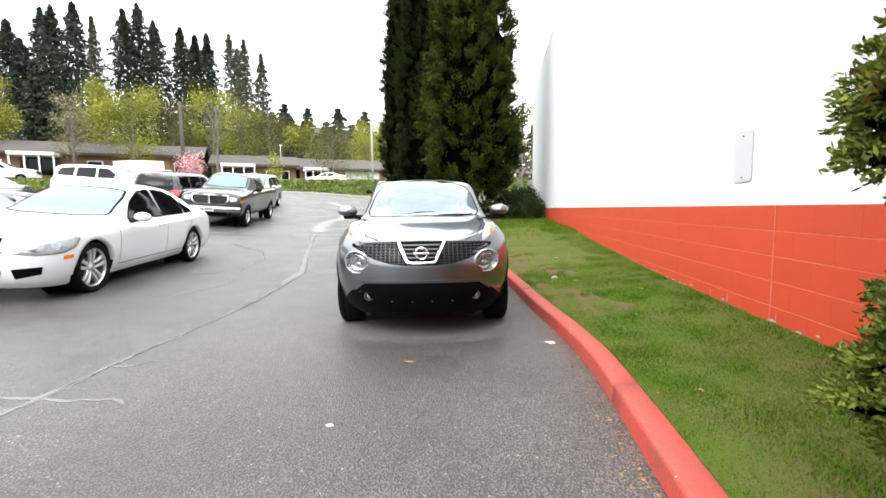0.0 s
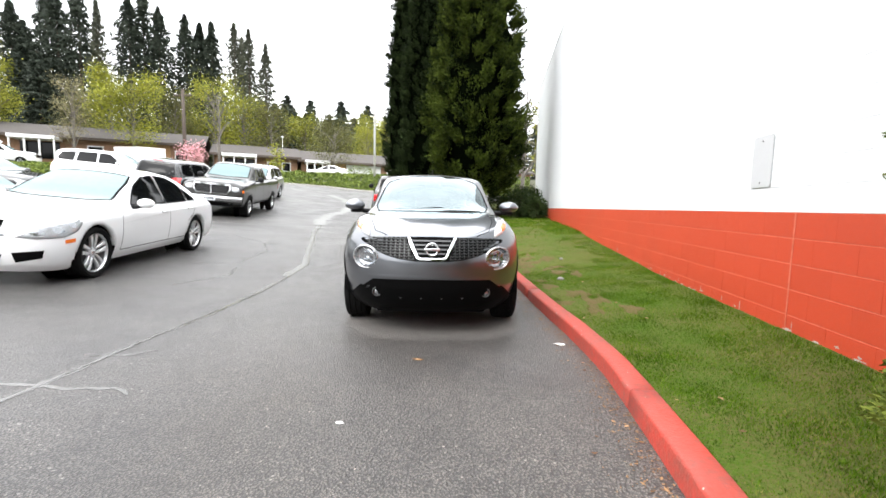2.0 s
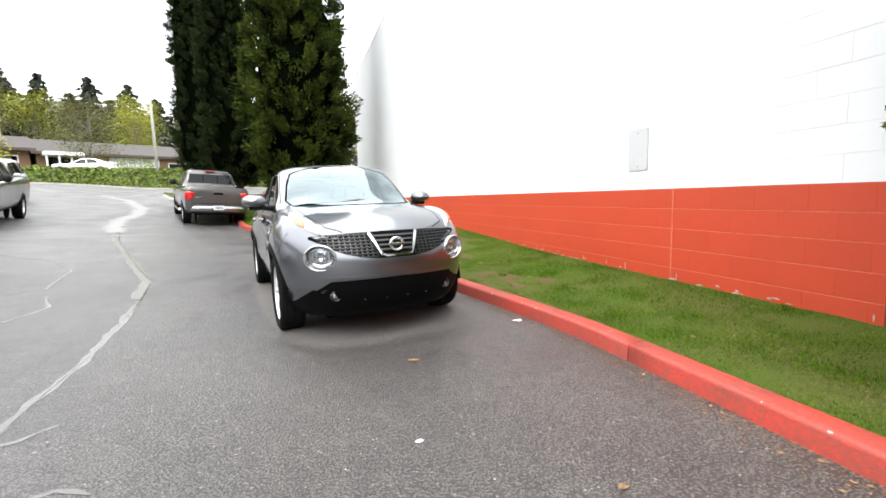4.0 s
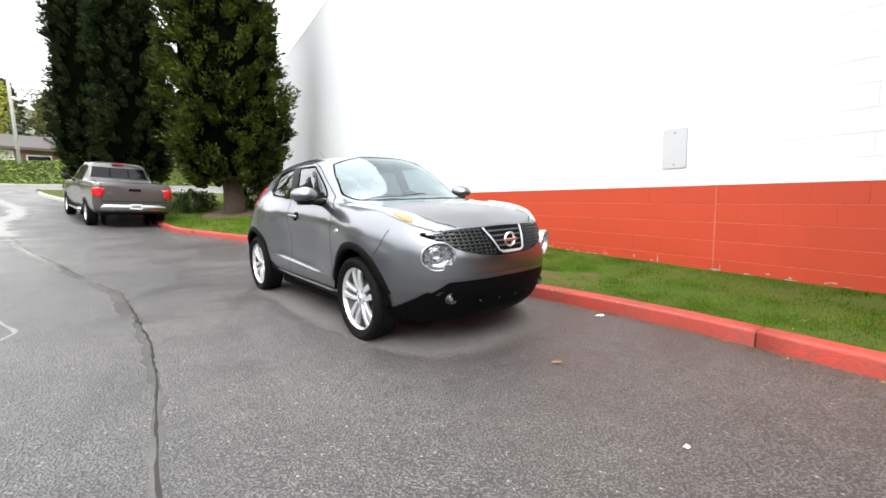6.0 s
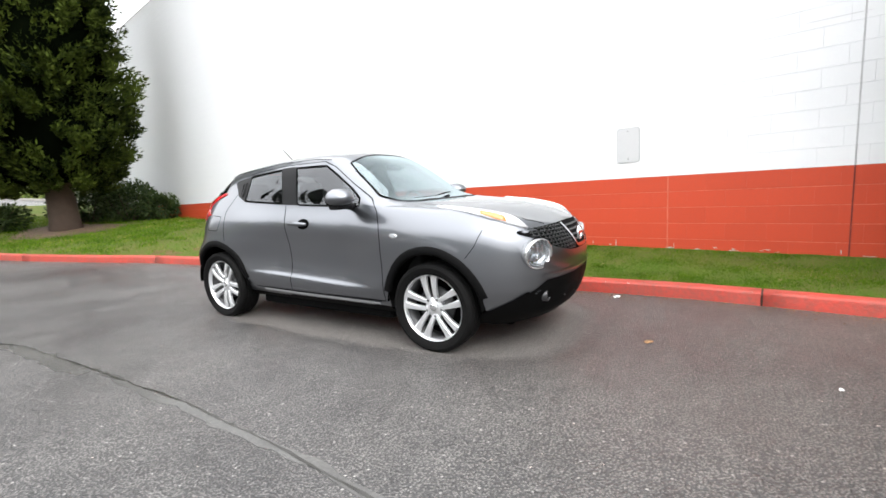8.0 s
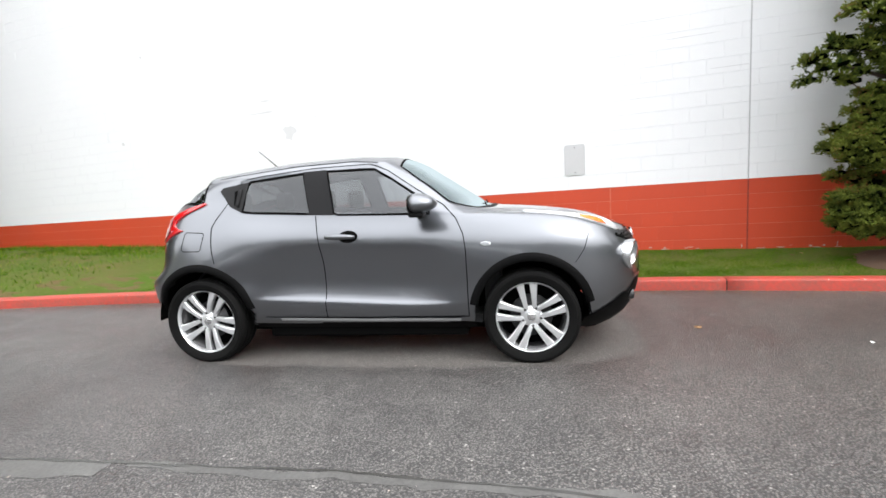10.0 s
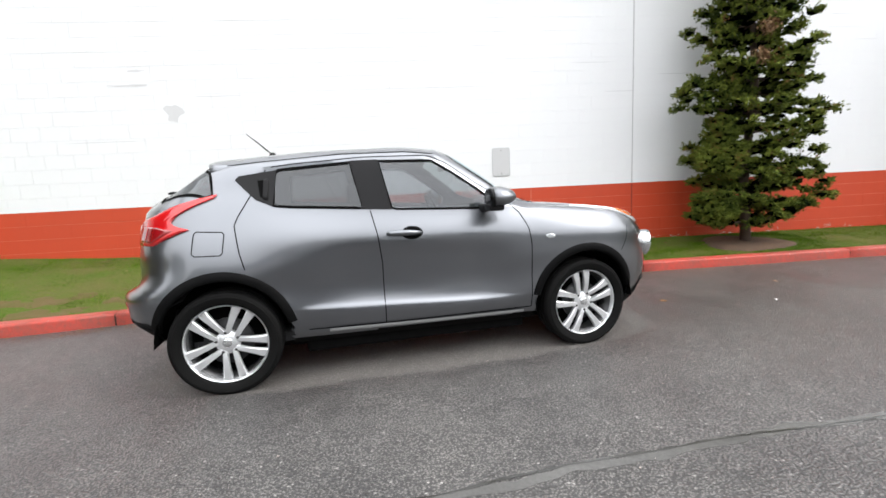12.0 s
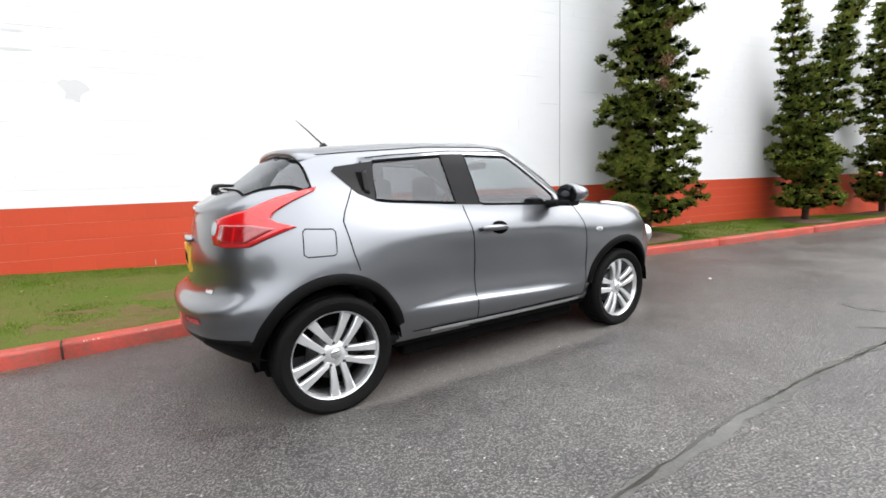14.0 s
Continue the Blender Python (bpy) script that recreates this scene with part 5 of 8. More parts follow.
# poles
def pole(x, y, tall, r, material, label, name="utility_pole", arm=False):
    root = thing(name, pose(x, y, gz(x, y)), label, "pole")
    part("post", tube([(0, 0, -0.4), (0, 0, tall * 0.5), (0, 0, tall)], [r, r * 0.9, r * 0.75], 10), material, root)
    if arm:
        part("cross_arm", boxed(-1.0, 1.0, -0.06, 0.06, tall - 0.7, tall - 0.55, 0.01), material, root, "", False)
        for k in (-0.8, 0.8):
            bm = bmesh.new(); lathe([(0.0, tall - 0.55), (0.05, tall - 0.55), (0.06, tall - 0.45), (0.03, tall - 0.38), (0, tall - 0.38)], 10, bm, "Z", (k, 0, 0))
            part("insulator", bm, M_PLAQUE, root)
    return root
pole(-33.6, 44.5, 9.0, 0.2, M_POLE_WOOD, "brown wooden utility pole behind the bank", arm=True)
lamp_pole = pole(-12.3, 43.2, 12.0, 0.11, M_POLE_GREY, "tall slim pale pole on the bank", "light_pole")
root = pole(-32.3, 63.6, 7.0, 0.07, M_POLE_GREY, "slim street lamp above the low building", "street_lamp")
bm = bmesh.new(); bmesh.ops.create_uvsphere(bm, u_segments=12, v_segments=8, radius=0.2, matrix=Matrix.LocRotScale((0, 0, 7.05), None, (1, 1, 0.6)))
part("lamp_head", bm, M_TRIM_WHITE, root, "white lamp globe")

# ---- cars: a shell of smooth rows, then parts laid on it ----
from mathutils.bvhtree import BVHTree

class Shell:
    """A car's outer skin as a grid. u runs rearwards from the front axle, rows run from the sill up to the centre line of the roof.
    rows: (front u, rear u, half-width pairs, height pairs). The corners are rounded in plan over front and rear lengths."""
    def __init__(self, rows, front=0.8, rear=0.55, pf=2.3, pr=2.6, cols=130, sub=6):
        ctrl = []
        s = np.linspace(0, 1, cols)
        s = 0.5 - 0.5 * np.cos(math.pi * s)            # close columns at both ends
        s = 0.35 * np.linspace(0, 1, cols) + 0.65 * s
        for uf, ur, wp, zp in rows:
            u = uf + (ur - uf) * s
            a, b = np.clip((u - uf) / front, 0, 1), np.clip((ur - u) / rear, 0, 1)
            w = smooth_curve(wp)(u) * (1 - (1 - a) ** pf) ** (1 / pf) * (1 - (1 - b) ** pr) ** (1 / pr)
            ctrl.append(np.stack([w, u, smooth_curve(zp)(u)], 1))
        ctrl = np.array(ctrl)
        dense = []
        K = len(rows)
        for j in range(K - 1):
            p0, p1, p2, p3 = ctrl[max(j - 1, 0)], ctrl[j], ctrl[j + 1], ctrl[min(j + 2, K - 1)]
            if j == K - 2:                               # the next row past the centre is the mirror image
                p3 = ctrl[j] * np.array([-1, 1, 1])
            d = lambda a, b: np.maximum(np.linalg.norm(b - a, axis=1, keepdims=True) ** 0.5, 1e-4)
            t0 = np.zeros((cols, 1)); t1 = t0 + d(p0, p1) if j else t0 + 1e-3; t2 = t1 + d(p1, p2); t3 = t2 + d(p2, p3)
            for i in range(sub):
                t = t1 + (t2 - t1) * i / sub
                if j == 0:
                    p0e = p1 - (p2 - p1); t0e = t1 - d(p0e, p1)
                else:
                    p0e, t0e = p0, t0
                if np.any(t3 - t2 < 1e-6):
                    t3 = np.maximum(t3, t2 + 1e-3)
                A1 = (t1 - t) / (t1 - t0e) * p0e + (t - t0e) / (t1 - t0e) * p1
                A2 = (t2 - t) / (t2 - t1) * p1 + (t - t1) / (t2 - t1) * p2
                A3 = (t3 - t) / (t3 - t2) * p2 + (t - t2) / (t3 - t2) * p3
                B1 = (t2 - t) / (t2 - t0e) * A1 + (t - t0e) / (t2 - t0e) * A2
                B2 = (t3 - t) / (t3 - t1) * A2 + (t - t1) / (t3 - t1) * A3
                dense.append((t2 - t) / (t2 - t1) * B1 + (t - t1) / (t2 - t1) * B2)
        dense.append(ctrl[-1])
        self.grid = np.array(dense)
        self.grid[:, :, 0] = np.maximum(self.grid[:, :, 0], 0)
        self.grid[:, 0, 0] = self.grid[:, -1, 0] = 0
        self.grid[-1, :, 0] = 0
        R, C = self.grid.shape[:2]
        self.u0, self.u1 = float(self.grid[:, :, 1].min()), float(self.grid[:, :, 1].max())
        half = self.grid.reshape(-1, 3)
        other = half * np.array([-1, 1, 1])
        self.verts = np.concatenate([half, other])
        q = np.array([(j * C + i, j * C + i + 1, (j + 1) * C + i + 1, (j + 1) * C + i) for j in range(R - 1) for i in range(C - 1)])
        self.faces = np.concatenate([q[:, ::-1], q + R * C])
        self.cent = self.verts[self.faces].mean(1)
        # smooth vertex normals over the whole skin, so that the parts meet without a seam
        me = bpy.data.meshes.new("skin")
        bm = bmesh.new()
        vs = [bm.verts.new(v) for v in self.verts]
        for f in self.faces:
            try:
                bm.faces.new([vs[i] for i in f])
            except ValueError:
                pass
        bmesh.ops.remove_doubles(bm, verts=bm.verts, dist=1e-4)
        bmesh.ops.recalc_face_normals(bm, faces=bm.faces)
        bm.normal_update()
        self.tree = BVHTree.FromBMesh(bm)
        self.normals = np.zeros_like(self.verts)
        from_pos = {}
        for v in bm.verts:
            from_pos[(round(v.co.x, 3), round(v.co.y, 3), round(v.co.z, 3))] = v.normal.copy()
        for i, p in enumerate(self.verts):
            nrm = from_pos.get((round(p[0], 3), round(p[1], 3), round(p[2], 3)))
            if nrm is None:
                hit = self.tree.find_nearest(Vector(p))
                nrm = hit[1]
            self.normals[i] = nrm
        bm.free()
        bpy.data.meshes.remove(me)
        out = self.verts - np.array([[0, 1.2, 0.75]]) * np.array([[1, 1, 1]])
        if (self.normals * out).sum() < 0:
            self.normals = -self.normals
        e1, e2 = self.verts[self.faces[:, 2]] - self.verts[self.faces[:, 0]], self.verts[self.faces[:, 3]] - self.verts[self.faces[:, 1]]
        fl = (np.cross(e1, e2) * self.normals[self.faces].sum(1)).sum(1) < 0
        self.faces[fl] = self.faces[fl][:, ::-1]

    def piece(self, name, mask, material, parent, label=""):
        """The faces of the skin that the mask picks, as one part."""
        f = self.faces[mask]
        used, inv = np.unique(f.ravel(), return_inverse=True)
        f2 = inv.reshape(-1, 4)
        ok = [tuple(dict.fromkeys(q)) for q in f2.tolist()]
        me = bpy.data.meshes.new(name)
        me.from_pydata(self.verts[used].tolist(), [], [q for q in ok if len(q) > 2])
        me.materials.append(material)
        me.shade_smooth()
        me.normals_split_custom_set_from_vertices(self.normals[used].tolist())
        ob = new(name, me)
        ob.parent = parent
        return tagged(ob, label)

    def drop(self, a, b, view, sgn=1):
        """The place and normal on the skin at (a, b) seen from the side, the front, the rear, the top or a rear quarter."""
        o, d = {"side": ((sgn * 2, a, b), (-sgn, 0, 0)), "front": ((a, -4, b), (0, 1, 0)), "rear": ((a, 8, b), (0, -1, 0)), "top": ((a, b, 4), (0, 0, -1)), "quarter": ((-sgn * 0.7071 * a + sgn * 4.2, 0.7071 * a + 4.2, b), (-sgn * 0.7071, -0.7071, 0))}[view]
        hit = self.tree.ray_cast(Vector(o), Vector(d))
        if hit[0] is None:
            hit = self.tree.find_nearest(Vector((sgn * 0.6, 3.0, b))) if view == "quarter" else self.tree.find_nearest(Vector({"side": (sgn * 0.8, a, b), "front": (a, -0.8, b), "rear": (a, 3.2, b), "top": (a, b, 1.3)}[view] if view not in ("front", "rear") else (a, self.u0 if view == "front" else self.u1, b)))
        n = hit[1]
        if n.dot(Vector(d)) > 0:
            n = -n
        return hit[0], n

    def laid(self, outline, view, off, sgn=1, rings=5, gap=0.04, bm=None, depth=0.0):
        """A patch with that outline, lying off metres above the skin; depth gives it an edge down to the skin."""
        bm = bm or bmesh.new()
        pts = []
        for (a0, b0), (a1, b1) in zip(outline, outline[1:] + outline[:1]):
            k = max(1, int(math.hypot(a1 - a0, b1 - b0) / gap))
            pts += [(a0 + (a1 - a0) * i / k, b0 + (b1 - b0) * i / k) for i in range(k)]
        ca, cb = sum(p[0] for p in outline) / len(outline), sum(p[1] for p in outline) / len(outline)
        loops = []
        for r in range(rings):
            f = 1 - r / rings
            ring = []
            for a, b in pts:
                p, n = self.drop(ca + (a - ca) * f, cb + (b - cb) * f, view, sgn)
                ring.append(bm.verts.new(p + n * off))
            loops.append(ring)
        p, n = self.drop(ca, cb, view, sgn)
        mid = bm.verts.new(p + n * off)
        up = n.copy()
        N = len(pts)
        for l0, l1 in zip(loops, loops[1:]):
            for i in range(N):
                bm.faces.new((l0[i], l0[(i + 1) % N], l1[(i + 1) % N], l1[i]))
        for i in range(N):
            bm.faces.new((loops[-1][i], loops[-1][(i + 1) % N], mid))
        if depth:
            foot = []
            for a, b in pts:
                p, n = self.drop(a, b, view, sgn)
                foot.append(bm.verts.new(p + n * (off - depth)))
            for i in range(N):
                bm.faces.new((loops[0][(i + 1) % N], loops[0][i], foot[i], foot[(i + 1) % N]))
        bmesh.ops.recalc_face_normals(bm, faces=bm.faces)
        bm.normal_update()
        if mid.normal.dot(up) < 0:
            bmesh.ops.reverse_faces(bm, faces=bm.faces)
        return bm

    def strip(self, path, view, width, off, sgn=1, closed=False, gap=0.025, bm=None, round_=False):
        """A band of that width along a path on the skin."""
        bm = bm or bmesh.new()
        pts = []
        seq = path + path[:1] if closed else path
        for (a0, b0), (a1, b1) in zip(seq, seq[1:]):
            k = max(1, int(math.hypot(a1 - a0, b1 - b0) / gap))
            pts += [(a0 + (a1 - a0) * i / k, b0 + (b1 - b0) * i / k) for i in range(k)]
        if not closed:
            pts.append(seq[-1])
        N = len(pts)
        rows = []
        for i, (a, b) in enumerate(pts):
            pa, pb = (pts[i - 1], pts[(i + 1) % N]) if closed else (pts[max(i - 1, 0)], pts[min(i + 1, N - 1)])
            dx, dy = pb[0] - pa[0], pb[1] - pa[1]
            q = math.hypot(dx, dy) or 1
            row = []
            for s, lift in (((-1, -0.002), (0, 0), (1, -0.002)) if round_ else ((-1, 0), (1, 0))):
                p, n = self.drop(a - dy / q * s * width / 2, b + dx / q * s * width / 2, view, sgn)
                row.append(bm.verts.new(p + n * (off + lift)))
            rows.append(row)
        for i in range(N if closed else N - 1):
            r0, r1 = rows[i], rows[(i + 1) % N]
            for k in range(len(r0) - 1):
                bm.faces.new((r0[k], r0[k + 1], r1[k + 1], r1[k]))
        bmesh.ops.recalc_face_normals(bm, faces=bm.faces)
        return bm

def inside(poly, a, b):
    """Which of the points (a, b) lie in the polygon."""
    r = np.zeros(len(a), bool)
    for (x0, y0), (x1, y1) in zip(poly, poly[1:] + poly[:1]):
        c = ((y0 > b) != (y1 > b)) & (a < (x1 - x0) * (b - y0) / ((y1 - y0) or 1e-9) + x0)
        r ^= c
    return r

def grown(poly, d):
    ca, cb = sum(p[0] for p in poly) / len(poly), sum(p[1] for p in poly) / len(poly)
    out = []
    for a, b in poly:
        q = math.hypot(a - ca, b - cb)
        out.append((ca + (a - ca) * (q + d) / q, cb + (b - cb) * (q + d) / q))
    return out

def wheel(parent, x, u, r, sgn, wide=0.215, spokes=5, rim_r=None, twin=True, material=None, fine=True, phase=0.0):
    """A road wheel: rim with (twin) spokes, tyre, brake disc, nuts and cap. sgn: the side that faces out."""
    material = material or M_ALLOY
    R = rim_r or r * 0.742
    h = wide / 2
    bm = bmesh.new()
    # rim lip and hub; along is out from the wheel's middle plane
    lathe([(R * 0.955, h * 0.50), (R * 0.975, h * 0.80), (R * 0.995, h * 0.85), (R * 1.015, h * 0.80), (R * 0.99, h * 0.6), (R * 0.985, h * 0.50), (R * 0.955, h * 0.50)], 48 if fine else 28, bm, "X")
    lathe([(0.0, h * 0.60), (R * 0.17, h * 0.60), (R * 0.22, h * 0.54), (R * 0.30, h * 0.46), (R * 0.30, h * 0.15), (0, h * 0.15)], 30, bm, "X")
    bmesh.ops.recalc_face_normals(bm, faces=bm.faces)
    m = Matrix.Translation((x, u, r)) @ (Matrix.Identity(4) if sgn > 0 else Matrix.Rotation(math.pi, 4, "Z"))
    rim = part("wheel", bm, material, parent, "silver alloy wheel")
    rim.data.set_sharp_from_angle(angle=radians(38))
    rim.matrix_local = m
    for t in ((-1, 1) if twin else (0,)):
        bm, prev = bmesh.new(), None
        for q in range(8):
            f = q / 7
            rr = R * (0.20 + 0.76 * f)
            a = t * math.asin(min(1.0, R * (0.108 + 0.075 * f) / rr)) if twin else 0.0
            c, s_ = math.cos(a), math.sin(a)
            w = R * ((0.064 + 0.018 * f + 0.034 * f ** 3) if twin else (0.13 - 0.03 * f + 0.05 * max(0, f - 0.7)))
            out = h * (0.54 + 0.10 * math.sin(math.pi * f) + 0.16 * f)
            ring = [bm.verts.new((xx, rr * c - ww * s_, rr * s_ + ww * c)) for xx, ww in ((out - 0.03, -w), (out - 0.006, -w), (out, -w * 0.72), (out, w * 0.72), (out - 0.006, w), (out - 0.03, w))]
            if prev:
                for i in range(6):
                    bm.faces.new((prev[i], prev[(i + 1) % 6], ring[(i + 1) % 6], ring[i]))
            prev = ring
        bmesh.ops.recalc_face_normals(bm, faces=bm.faces)
        first = part("spoke", bm, material, rim)
        first.data.set_sharp_from_angle(angle=radians(38))
        for k in range(spokes):
            ob = first
            if k:
                ob = new("spoke", first.data); ob.parent = rim
            ob.matrix_local = Matrix.Rotation(2 * math.pi * k / spokes + math.pi / 2 + phase, 4, "X")
    prof = [(R * 0.985, -h * 0.75), (R * 1.02, -h * 0.95), (R * 1.2, -h * 1.02), (r * 0.965, -h * 0.95), (r * 0.993, -h * 0.80)]
    for g in (-0.5, 0.0, 0.5):
        prof += [(r, h * (g - 0.14)), (r - 0.008, h * (g - 0.11)), (r - 0.008, h * (g + 0.0)), (r, h * (g + 0.03))] if fine else [(r, h * g)]
    prof += [(r * 0.993, h * 0.80), (r * 0.965, h * 0.95), (r * 0.93, h * 0.985), (r * 0.925, h * 0.972), (R * 1.22, h * 1.03), (R * 1.20, h * 1.015), (R * 1.06, h * 0.97), (R * 1.015, h * 0.86)]
    part("tyre", lathe(prof, 64 if fine else 32, None, "X"), M_RUBBER, rim, "black rubber tyre").data.set_sharp_from_angle(angle=radians(50))
    # the dark colour paints the shade inside the alloy rim
    part("barrel", lathe([(R * 0.86, -h * 0.8), (R * 0.93, -h * 0.6), (R * 0.945, h * 0.54), (R * 0.98, h * 0.54), (R * 0.97, -h * 0.8), (R * 0.86, -h * 0.8)], 36 if fine else 24, None, "X"), M_DARKMETAL, rim, "inner rim with its shade put into the dark colour")
    part("brake_disc", lathe([(0, -0.01), (R * 0.60, -0.01), (R * 0.60, 0.012), (R * 0.3, 0.012), (R * 0.3, 0.02), (0, 0.02)], 32, None, "X", (h * 0.05, 0, 0)), M_DARKMETAL, rim, "dull steel disc")
    part("back_plate", lathe([(0, -h * 0.5), (R * 0.9, -h * 0.5), (R * 0.9, -h * 0.45), (0, -h * 0.45)], 24, None, "X"), M_GAP, rim)
    if fine:
        part("cap", lathe([(0, h * 0.665), (R * 0.105, h * 0.66), (R * 0.125, h * 0.62), (R * 0.13, h * 0.58), (0, h * 0.58)], 20, None, "X"), M_CHROME, rim, "round centre cap")
        for k in range(5):
            a = 2 * math.pi * k / 5 + math.pi / 2 + math.pi / 5 + phase
            part("wheel_nut", lathe([(0, h * 0.60), (0.008, h * 0.60), (0.011, h * 0.57), (0.012, h * 0.46), (0, h * 0.46)], 6, None, "X", (0, R * 0.27 * math.cos(a), R * 0.27 * math.sin(a))), M_DARKMETAL, rim)
    return rim

def seat(parent, x, u, z, wide=0.5, bench=False):
    bm = bmesh.new()
    box(bm, x - wide / 2, x + wide / 2, u - 0.25, u + 0.25, z, z + 0.16, 0.06, 3)
    s = part("seat", bm, M_SEAT, parent, "dark cloth seat")
    bm = bmesh.new()
    box(bm, x - wide / 2, x + wide / 2, u + 0.2, u + 0.34, z + 0.1, z + 0.62, 0.055, 3)
    for v in bm.verts:
        v.co.y += 0.30 * (v.co.z - z - 0.1)
    part("seat_back", bm, M_SEAT, s)
    for hx in ((x,) if not bench else (x - 0.38, x + 0.38)):
        bm = bmesh.new()
        box(bm, hx - 0.125, hx + 0.125, u + 0.38, u + 0.47, z + 0.64, z + 0.82, 0.04, 3)
        part("headrest", bm, M_SEAT, s)
        bm = bmesh.new()
        for k in (-0.05, 0.05):
            tube([(hx + k, u + 0.40, z + 0.56), (hx + k, u + 0.425, z + 0.68)], 0.008, 6, True, bm)
        part("headrest_post", bm, M_DARKMETAL, s)
    return s

